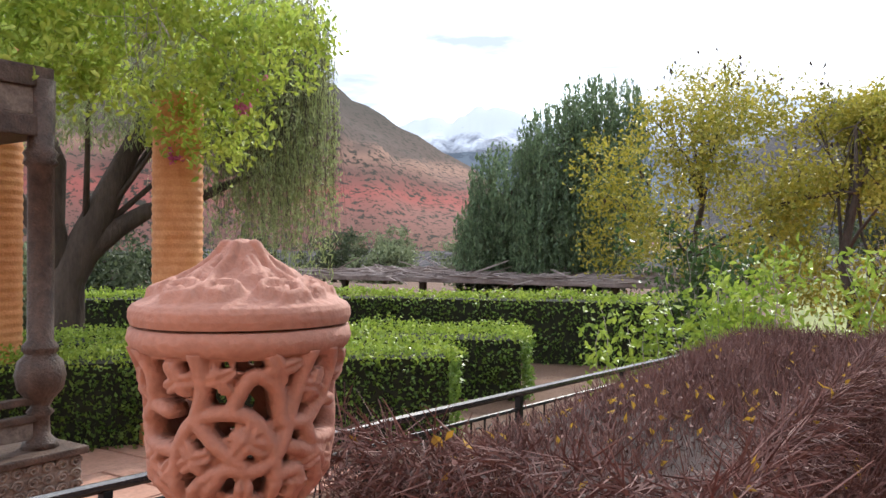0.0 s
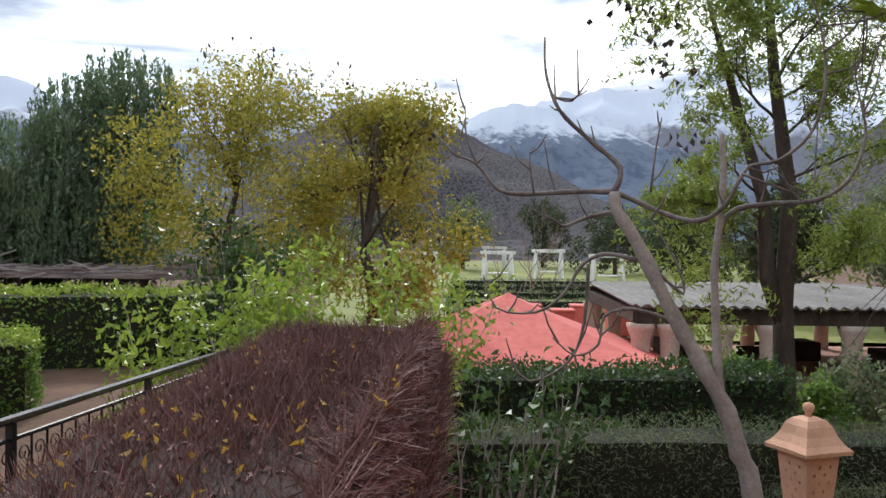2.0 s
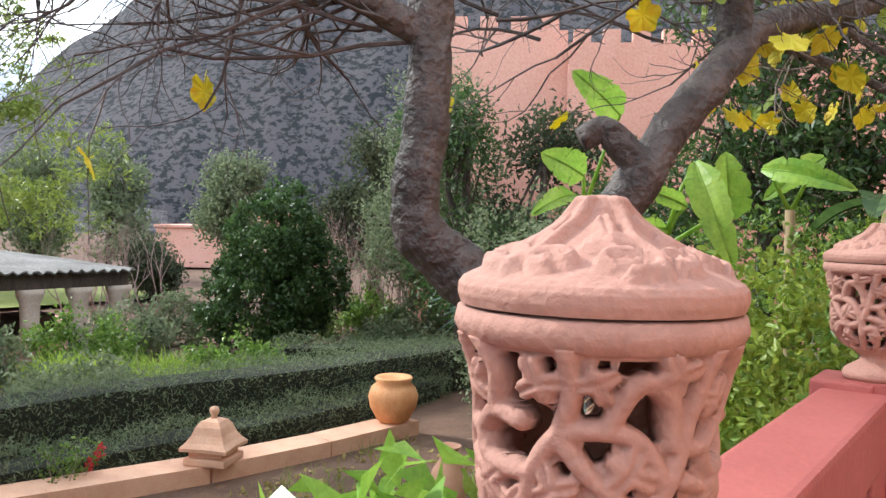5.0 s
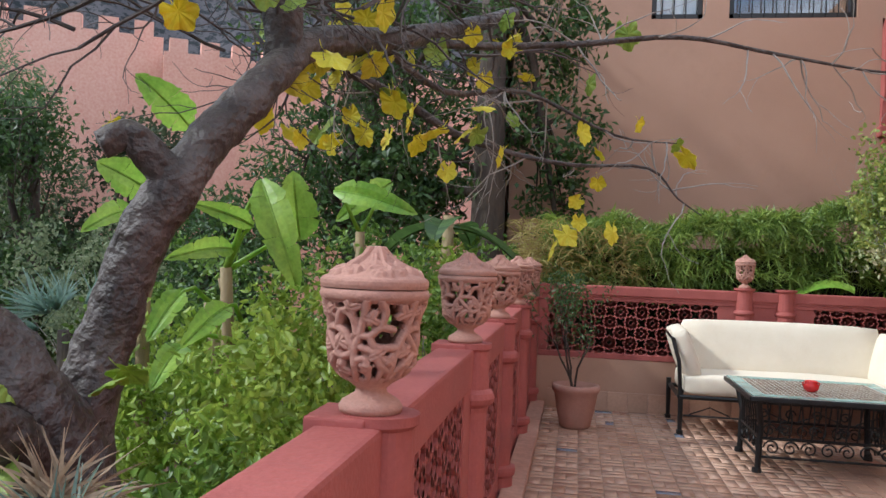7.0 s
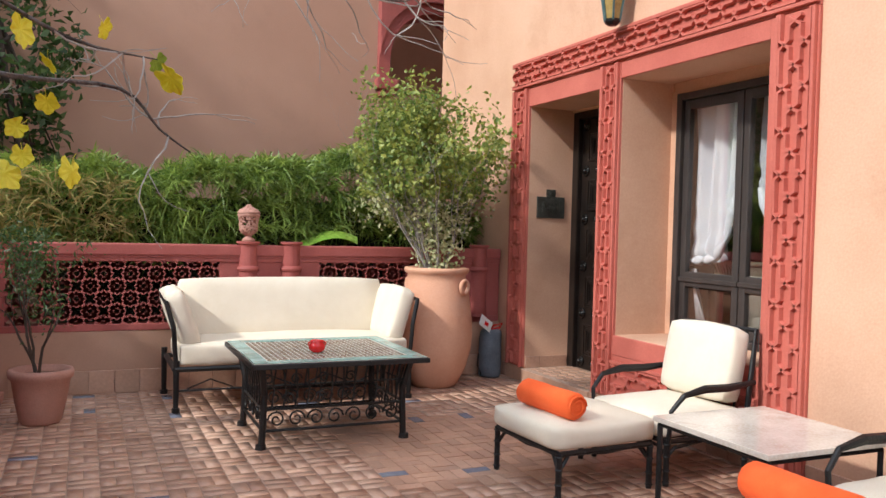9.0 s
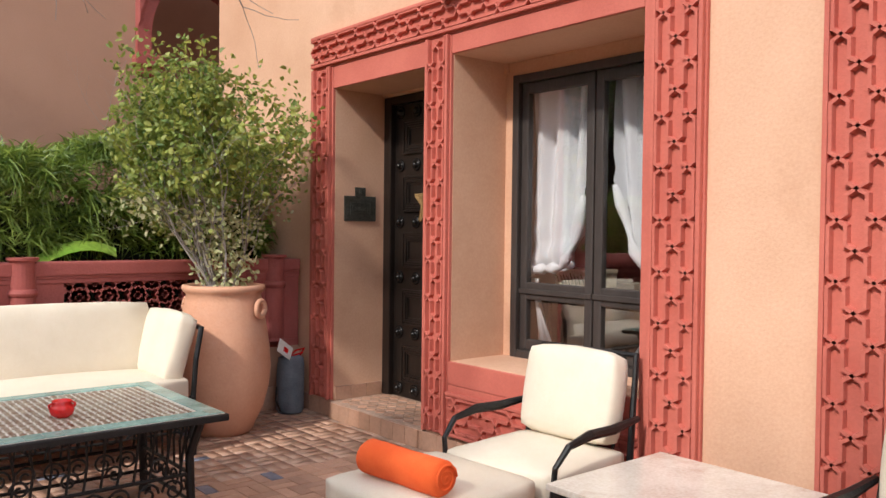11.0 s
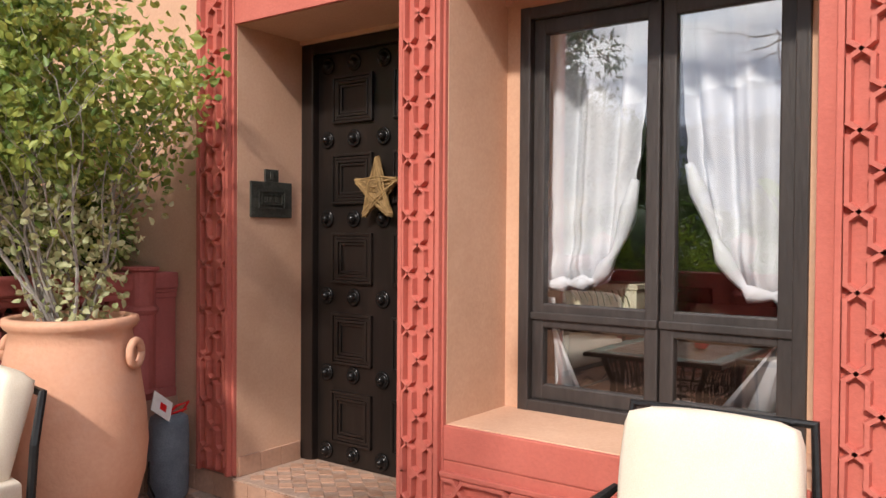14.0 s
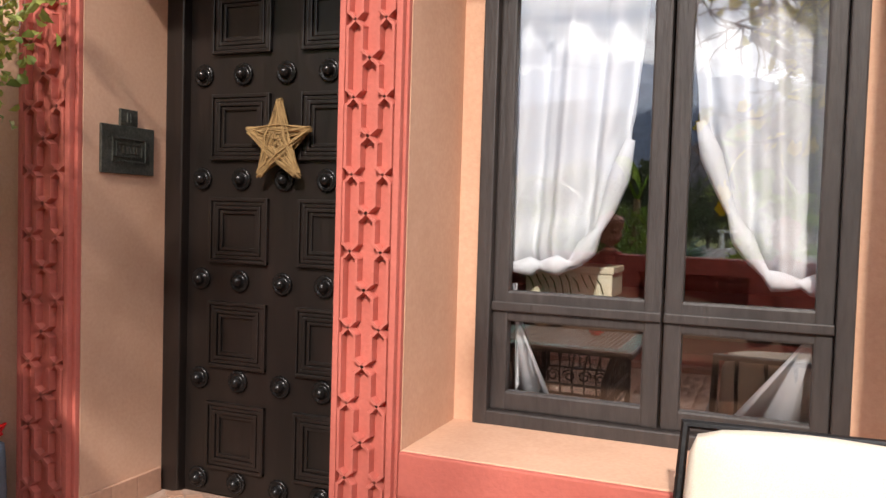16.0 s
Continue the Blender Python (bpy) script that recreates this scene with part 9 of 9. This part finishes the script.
# banana plants


def banana(x, y, z, h, rz, blades, lab):
    t = thing("banana_plant", lab, "banana plant", (x, y, z), rz)
    bm = bmesh.new()
    tube(bm, [(0, 0, 0), (0.03, 0.02, h * 0.5), (0.0, 0.0, h)], [0.09, 0.07, 0.05], 10)
    part("stem", bm, M["bark_banana"], t, "", True)
    for (az, el, ln, wd, mt_) in blades:
        bm = bmesh.new()
        n_ = 16
        a = radians(az)
        rows_ = []
        spine = []
        for k in range(n_ + 1):
            s_ = k / n_
            r = ln * s_ * math.cos(radians(el)) * (1 - 0.12 * s_)
            zz = h * 0.96 + ln * s_ * math.sin(radians(el)) - 0.55 * ln * s_ * s_ * math.cos(radians(el))
            w = wd * min(1, s_ * 5) * (1 - max(0, s_ - 0.55) / 0.45) ** 0.6 if s_ > 0.18 else 0.012
            c = Vector((r * math.cos(a), r * math.sin(a), zz))
            side = Vector((-math.sin(a), math.cos(a), 0))
            j = 0.02 * math.sin(k * 5.1 + az)
            spine.append(c)
            rows_.append((c + side * (w + j * w * 4) + Vector((0, 0, w * 0.28)), c - Vector((0, 0, 0.0)), c - side * (w - j * w * 3) + Vector((0, 0, w * 0.28))))
        for k in range(n_):
            if k % 5 == 4 and k > 5:
                sh = 0.93
            else:
                sh = 1.0
            A_, B_ = rows_[k], rows_[k + 1]
            for i, j in ((0, 1), (1, 2)):
                q = [A_[i], A_[j], B_[j] * sh + A_[j] * (1 - sh), B_[i] * sh + A_[i] * (1 - sh)]
                bm.faces.new([bm.verts.new(p) for p in q])
        tube(bm, spine, [0.016 * (1 - 0.8 * k / n_) for k in range(n_ + 1)], 5)
        part("leaf", bm, M[mt_], t)
    return t


def paddle_plant(lab, stems, blades):
    """Banana plant: stems (foot, head), and blades (head, blade base, tip, half width) with a midrib, a fold and torn edges."""
    foot = Vector(stems[0][0])
    t = thing("banana_plant", lab, "banana plant", foot)
    for a, b in stems:
        a, b = Vector(a) - foot, Vector(b) - foot
        bm = bmesh.new()
        tube(bm, [a, a.lerp(b, 0.35) + Vector((0.02, 0.01, 0)), a.lerp(b, 0.7), b], [0.062, 0.052, 0.044, 0.034], 10)
        for k in range(5):
            c = a.lerp(b, 0.45 + 0.12 * k)
            tube(bm, [c, c + Vector((0.05 * math.cos(k * 2.4), 0.05 * math.sin(k * 2.4), 0.10))], [0.036, 0.008], 6)
        part("stem", bm, M["bark_banana"], t, "", True)
    for i, (h, b, e, w) in enumerate(blades):
        h, b, e = Vector(h) - foot, Vector(b) - foot, Vector(e) - foot
        d = (e - b)
        side = d.cross(Vector((0.25, -0.95, 0.2))).normalized()
        up = side.cross(d).normalized()
        n_ = 18
        bm = bmesh.new()
        rows_ = []
        for k in range(n_ + 1):
            q = k / n_
            c = b + d * q + up * 0.10 * d.length * math.sin(math.pi * q) - Vector((0, 0, 0.06 * d.length * q * q))
            ww = w * min(1, 0.25 + q * 4) * (1 - max(0, q - 0.5) / 0.5) ** 0.55 + 0.002
            j = 1 + 0.06 * math.sin(k * 2.7 + i)
            rows_.append((c, ww * j, ww * (2 - j)))
        for sg, kk in ((1, 1), (-1, 2)):
            for k in range(n_):
                (c0, *w0), (c1, *w1) = rows_[k], rows_[k + 1]
                tear = 0.80 if (k * 3 + i * 5 + kk) % 7 == 0 else 1.0
                o0 = c0 + side * sg * w0[kk - 1] + up * w0[kk - 1] * 0.35
                o1 = c1 + side * sg * w1[kk - 1] * tear + up * w1[kk - 1] * 0.35
                m0, m1 = c0.lerp(o0, 0.5) + up * w0[0] * 0.06, c1.lerp(o1, 0.5) + up * w1[0] * 0.06
                for f4 in ((c0, c1, m1, m0), (m0, m1, o1, o0)):
                    bm.faces.new([bm.verts.new(p) for p in f4])
        tube(bm, [h, h.lerp(b, 0.6) + Vector((0, 0, 0.05)), b] + [r[0] for r in rows_[2::3]], [0.018, 0.013, 0.010] + [0.007] * len(rows_[2::3]), 6)
        part("leaf", bm, M["leaf_banana"], t, "", True)
    return t


paddle_plant("banana plant with torn bright green leaves and brown stems", [((-2.06, 4.72, GZ), (-2.19, 4.64, 1.18)), ((-2.16, 5.1, GZ), (-2.44, 4.97, 0.95))], [
    ((-2.19, 4.64, 1.16), (-2.02, 4.70, 1.70), (-1.73, 4.60, 1.10), 0.105),
    ((-2.19, 4.64, 1.16), (-1.87, 4.98, 1.36), (-1.89, 4.87, 1.80), 0.125),
    ((-2.19, 4.64, 1.16), (-2.06, 4.70, 1.43), (-2.30, 4.40, 1.56), 0.055),
    ((-2.19, 4.64, 1.16), (-2.16, 4.66, 1.29), (-2.34, 4.2, 1.25), 0.060),
    ((-2.10, 4.70, 0.85), (-2.10, 4.50, 0.97), (-2.19, 4.12, 0.79), 0.068),
    ((-2.10, 4.70, 0.75), (-2.29, 4.35, 0.75), (-2.28, 4.0, 0.58), 0.070),
    ((-2.44, 4.97, 0.95), (-2.36, 4.46, 1.04), (-2.42, 4.2, 0.80), 0.068)])
paddle_plant("taller banana plant behind the fig tree", [((-2.98, 5.15, GZ), (-2.95, 5.1, 1.40))], [
    ((-2.95, 5.1, 1.38), (-2.93, 5.05, 1.65), (-3.14, 4.80, 1.82), 0.120),
    ((-2.95, 5.1, 1.36), (-2.94, 4.93, 1.51), (-3.03, 4.50, 1.38), 0.075),
    ((-2.95, 5.1, 1.40), (-2.80, 5.34, 2.10), (-3.02, 5.0, 2.42), 0.120)])
paddle_plant("shaded banana plant with drooping leaves", [((-1.70, 6.05, GZ), (-1.78, 6.05, 1.45))], [
    ((-1.78, 6.05, 1.43), (-1.95, 5.92, 1.74), (-1.31, 5.86, 1.62), 0.090),
    ((-1.78, 6.05, 1.43), (-1.60, 6.25, 1.84), (-1.97, 6.05, 1.55), 0.086)])
# Dark leaf colour stands in for the shade on these blades.
banana(-1.3, 7.2, GZ + 0.1, 2.7, 80, [(0, 15, 0.9, 0.15, "leaf_dark"), (80, 5, 0.9, 0.15, "leaf_dark"), (190, 20, 0.9, 0.15, "leaf_dark"), (270, 0, 0.9, 0.15, "leaf_dark")], "dark banana plant near the wall, shade put into its leaf colour")
bl_ = thing("banana_leaf", "single torn banana leaf hanging over the bamboo", "leaf", (1.95, 7.80, 1.08))
bm = bmesh.new()
pr = None
for k in range(9):
    s_ = k / 8
    w = 0.07 * math.sin(math.pi * min(1, s_ * 0.9 + 0.1)) + 0.005
    c = Vector((-0.22 + 0.46 * s_, -0.1 * s_, 0.10 * math.sin(s_ * 2.6)))
    r_ = (bm.verts.new(c + Vector((0, w, 0.03))), bm.verts.new(c), bm.verts.new(c + Vector((0, -w, -0.03))))
    if pr:
        bm.faces.new((pr[0], pr[1], r_[1], r_[0]))
        bm.faces.new((pr[1], pr[2], r_[2], r_[1]))
    pr = r_
o = part("blade", bm, M["leaf_banana"], bl_)
md = o.modifiers.new("thick", "SOLIDIFY")
md.thickness = 0.004

# dense shrubs between the parapet and the neighbouring house
# Leaf colours carry the light: lighter for sunlit shrubs, darker for shaded ones.
specs = [(-1.35, 3.9, 0.95, 0.55, "leaf_fresh"), (-1.45, 4.9, 1.15, 0.6, "leaf_fresh"), (-1.2, 5.9, 1.3, 0.6, "leaf_green"), (-1.25, 6.9, 1.4, 0.65, "leaf_fresh"), (-1.9, 4.7, 0.9, 0.6, "leaf_fresh"), (-2.6, 4.9, 0.85, 0.6, "leaf_fresh"), (-3.4, 6.4, 1.3, 0.8, "leaf_green"), (-2.2, 7.4, 1.6, 0.8, "leaf_green"), (-0.95, 8.1, 1.5, 0.6, "leaf_green"), (-4.8, 7.4, 1.6, 0.9, "leaf_grey"), (-3.6, 8.4, 1.9, 0.9, "leaf_dark"), (-5.8, 8.9, 1.6, 0.9, "leaf_grey"), (-1.6, 3.3, 0.45, 0.4, "leaf_green")]
for i, (x, y, h_, r_, mt_) in enumerate(specs):
    sh = thing("terrace_shrub", {"leaf_green": "leafy green shrub growing below the parapet", "leaf_fresh": "light green shrub below the parapet, sunlight put into its colour", "leaf_dark": "dark shrub under the trees, shade put into its colour", "leaf_grey": "grey-green shrub under the trees"}[mt_], "shrub", (x, y, GZ))
    H_ = h_ + 1.15 - 0.1
    bl = [(rng.uniform(-0.4, 0.4) * r_, rng.uniform(-0.4, 0.4) * r_, H_ * q, r_ * 0.75, r_ * 0.75, H_ * 0.22) for q in (0.25, 0.5, 0.7, 0.85)]
    ct = blob_points(bl, 150, 0.45)
    nn = 4200 if y < 7 else 2600
    c = ct[rng.integers(0, 150, nn)] + rng.normal(size=(nn, 3)) * 0.06
    c = c[(c[:, 0] + x < -0.74) & (c[:, 2] > 0)]
    arrays("foliage", *leaves(c, 0.062, 0.033, (0, 0, 0.15), oval=True), M[mt_], sh)
    rv2 = random.Random(300 + i)
    bm = bmesh.new()
    tp = []
    for k in range(5):
        twigs(bm, (rv2.uniform(-0.1, 0.1), rv2.uniform(-0.1, 0.1), 0), (rv2.uniform(-0.3, 0.2), rv2.uniform(-0.3, 0.3), 1), H_ * 0.5, 0.012, 1, tp, 0.4, 0.3, 2, rv2)
    part("stem", bm, M["bark_grey"], sh)["kind"] = "stuff"

# dark tree trunk and evergreen crowns in front of the neighbouring house
tree("evergreen_tree", "tall dark evergreen with a straight trunk beside the neighbouring house", (-1.15, 8.75, GZ), [(0, 0, 0, 0.24), (0.0, 0.02, 1.5, 0.21), (0.02, 0.0, 3.0, 0.18), (0, 0, 5.5, 0.12)],
     [(-0.6, 0.2, 3.6, 0.7, 0.6, 0.6), (0.6, 0.2, 3.9, 0.6, 0.5, 0.6), (-0.8, 0.4, 4.7, 0.9, 0.6, 0.7), (0.4, 0.2, 5.0, 0.8, 0.6, 0.7), (-1.4, 0.5, 3.9, 0.8, 0.6, 0.8), (0.7, 0.3, 3.0, 0.4, 0.35, 0.5), (-0.9, 0.3, 2.9, 0.6, 0.5, 0.5)], 9000, (0.11, 0.045), M["leaf_dark"], M["bark_dark"], clump=0.1, shell=0.3)
for i, (x, y, h_, w) in enumerate(((-2.9, 9.6, 6.0, 1.7), (-4.6, 10.2, 3.2, 1.2), (-7.6, 10.3, 4.4, 1.4), (-9.0, 12.0, 5.2, 1.7), (-10.3, 13.2, 4.6, 1.6))):
    rs = np.random.default_rng(500 + i)
    bl = []
    for k in range(11):
        q = rs.uniform(0, 6.28)
        zz = rs.uniform(0.22, 0.95)
        r = w * 0.75 * (1 - abs(zz - 0.45)) * rs.uniform(0.2, 1)
        bl.append((r * math.cos(q), r * math.sin(q), h_ * zz, w * 0.42, w * 0.42, w * 0.36))
    tree("evergreen_tree", "dark evergreen tree in front of the pink house", (x, y, GZ), [(0, 0, 0, 0.14), (0.05, 0, h_ * 0.4, 0.11), (0, 0.05, h_ * 0.85, 0.05)], bl, 8000, (0.12, 0.04), M["leaf_dark"] if i < 3 else M["leaf_grey"], M["bark_dark"], clump=0.13, shell=0.4)

# small fan palm and spiky plants
fpn = thing("fan_palm", "blue-green fan palm with a short trunk", "palm", (-4.1, 6.0, GZ))
bm = bmesh.new()
tube(bm, [(0, 0, 0), (0.02, 0, 0.9), (0, 0, 1.75)], [0.09, 0.08, 0.07], 10)
part("trunk", bm, M["bark_dark"], fpn, "", True)
st, dd_ = [], []
for k in range(16):
    a, e = rng.uniform(0, 6.28), rng.uniform(-0.2, 0.9)
    d0 = np.array([math.cos(a) * math.cos(e), math.sin(a) * math.cos(e), math.sin(e)])
    for j in range(18):
        st.append(np.array([0, 0, 1.75]) + d0 * 0.28)
        dd_.append(d0 + rng.normal(size=3) * 0.38)
arrays("fan_blade", *strands(np.array(st), np.array(dd_), 0.36, 0.03, 0.5, 3, 0.1), M["leaf_blue"], fpn)["kind"] = "stuff"
for i, (x, y, z, mt_, n_) in enumerate(((-1.52, 2.13, 0.60, "leaf_spike", 130), (-1.38, 1.98, 0.56, "leaf_blue", 110), (-2.6, 3.0, GZ + 0.2, "leaf_spike", 120))):
    sp_ = thing("spiky_plant", "rosette of stiff dry pointed leaves" if mt_ == "leaf_spike" else "blue-green rosette of stiff pointed leaves", "plant", (x, y, z))
    d0 = rng.normal(size=(n_, 3)) * (1, 1, 0.5) + np.array([0, 0, 0.55])
    arrays("spike", *strands(np.zeros((n_, 3)) + rng.normal(size=(n_, 3)) * 0.02, d0, 0.24, 0.018, 0.6, 3, 0.08), M[mt_], sp_)["kind"] = "stuff"
    part("root_stock", boxed(-0.06, -0.06, GZ - z, 0.06, 0.06, 0.03, 0.02), M["bark_fig"], sp_)
bk = thing("broad_leaf_plant", "low plant with broad yellow-green leaves at the fig's foot", "plant", (-2.26, 2.6, GZ))
ct = blob_points([(0, 0, 1.1, 0.5, 0.5, 0.4), (-0.5, -0.3, 1.0, 0.4, 0.4, 0.3)], 130, 0.4)
arrays("foliage", *leaves(ct, 0.22, 0.11, (0, 0, 0.3)), M["leaf_banana"], bk)
bm = bmesh.new()
for k in range(14):
    p = ct[k * 9]
    tube(bm, [(0, 0, 0), (p[0] * 0.4, p[1] * 0.4, p[2] * 0.6), tuple(p)], 0.008, 4)
part("stem", bm, M["bark_banana"], bk)["kind"] = "stuff"

# grass tufts and fallen leaves on the bed
gt = thing("grass_tufts", "thin grass tufts and low weeds on the bed", "grass", (0, 0, 0), kind="stuff")
st = np.stack([rng.uniform(-6.0, -0.9, 6000), rng.uniform(1.0, 6.8, 6000), np.full(6000, GZ)], 1)
keep = np.array([noise.noise(Vector((p[0] * 0.9, p[1] * 0.9, 3))) > -0.02 for p in st])
arrays("grass_blade", *strands(st[keep], rng.normal(size=(keep.sum(), 3)) * 0.4 + np.array([0, 0, 1]), 0.16, 0.008, 0.6, 3, 0.1), M["leaf_grass"], gt)["kind"] = "stuff"
fd = np.stack([rng.uniform(-6.0, -0.9, 1500), rng.uniform(1.0, 7.0, 1500), np.full(1500, GZ + 0.03)], 1)
arrays("fallen_leaf", *leaves(fd, 0.07, 0.05, None, 0.8), M["leaf_dry"], gt)["kind"] = "stuff"

# ---- small pieces: floor tiles, last ----
TL, TW = 0.145, 0.072
tile_me = []
for k in range(3):
    bm = boxed(-TL / 2 + 0.002, -TW / 2 + 0.002, -0.012, TL / 2 - 0.002, TW / 2 - 0.002, 0.0, 0.0)
    top_f = [f for f in bm.faces if f.normal.z > 0.5]
    for v in top_f[0].verts:
        v.co.x *= 0.985
        v.co.y *= 0.97
        v.co.z += 0.0008 * math.sin(k * 3 + v.co.x * 40)
    me = bpy.data.meshes.new("tile")
    bm.to_mesh(me)
    bm.free()
    me.materials.append(M["tile_blue"] if k == 2 else M["tile"])
    tile_me.append(me)
rt = random.Random(8)
places = []
S = TL
for i in range(int(4.0 / S) + 1):
    for j in range(int(8.9 / S) + 1):
        x, y = -0.42 + (i + 0.5) * S, -1.30 + (j + 0.5) * S
        flip = (i + j) % 2
        for sgn in (-1, 1):
            o_ = sgn * TW / 2
            places.append((x + (o_ if flip else 0), y + (0 if flip else o_), 90 if flip else 0))
near = [p for p in places if 1.5 < p[0] < 3.2 and 4.7 < p[1] < 6.1]
rt.shuffle(near)
near = set(near[:300])
rest_v, rest_f, rest_b = [], [], []
blue_v, blue_f = [], []
for p in places:
    if p[0] > 3.40 or p[1] > 7.44:
        continue
    k = 2 if rt.random() < 0.014 else rt.randint(0, 1)
    dz = rt.uniform(-0.0016, 0.0012)
    if p in near:
        o = new("tile", tile_me[k])
        o.parent = floor
        o.matrix_basis = pose(p[0], p[1], dz, rt.uniform(-0.5, 0.5), rt.uniform(-0.5, 0.5), p[2] + rt.uniform(-0.8, 0.8))
    else:
        hx, hy = (TL / 2 - 0.002, TW / 2 - 0.002) if p[2] == 0 else (TW / 2 - 0.002, TL / 2 - 0.002)
        V, Fc = (blue_v, blue_f) if k == 2 else (rest_v, rest_f)
        b0 = len(V)
        for z, s_ in ((-0.012, 1.0), (dz, 0.98)):
            for sx, sy in ((-1, -1), (1, -1), (1, 1), (-1, 1)):
                V.append((p[0] + sx * hx * s_, p[1] + sy * hy * s_, z + 0.0007 * rt.uniform(-1, 1)))
        Fc.append((b0 + 4, b0 + 5, b0 + 6, b0 + 7))
        for q in range(4):
            Fc.append((b0 + q, b0 + (q + 1) % 4, b0 + 4 + (q + 1) % 4, b0 + 4 + q))
arrays("floor_tile", rest_v, rest_f, M["tile_isle"], floor)["kind"] = "stuff"
arrays("blue_floor_tile", blue_v, blue_f, M["tile_blue"], floor)["kind"] = "stuff"
# diagonal tiles of the door step
for i in range(9):
    for j in range(5):
        x, y = FX + 0.0 + (j + 0.5) * 0.085, 6.04 + (i + 0.5) * 0.10
        bm = bmesh.new()
        vs = [bm.verts.new((x + a * 0.038, y + b * 0.046, z)) for z in (0.1155, 0.122) for a, b in ((-1, 0), (0, -1), (1, 0), (0, 1))]
        bm.faces.new(vs[4:])
        for q in range(4):
            bm.faces.new((vs[q], vs[(q + 1) % 4], vs[4 + (q + 1) % 4], vs[4 + q]))
        part("tile", bm, M["tile"], step)
for i in range(8):
    part("tile", boxed(FX - 0.043, 5.99 + i * 0.124, 0.0, FX - 0.031, 5.99 + (i + 1) * 0.124 - 0.003, 0.11, 0.002), M["tile"], step)
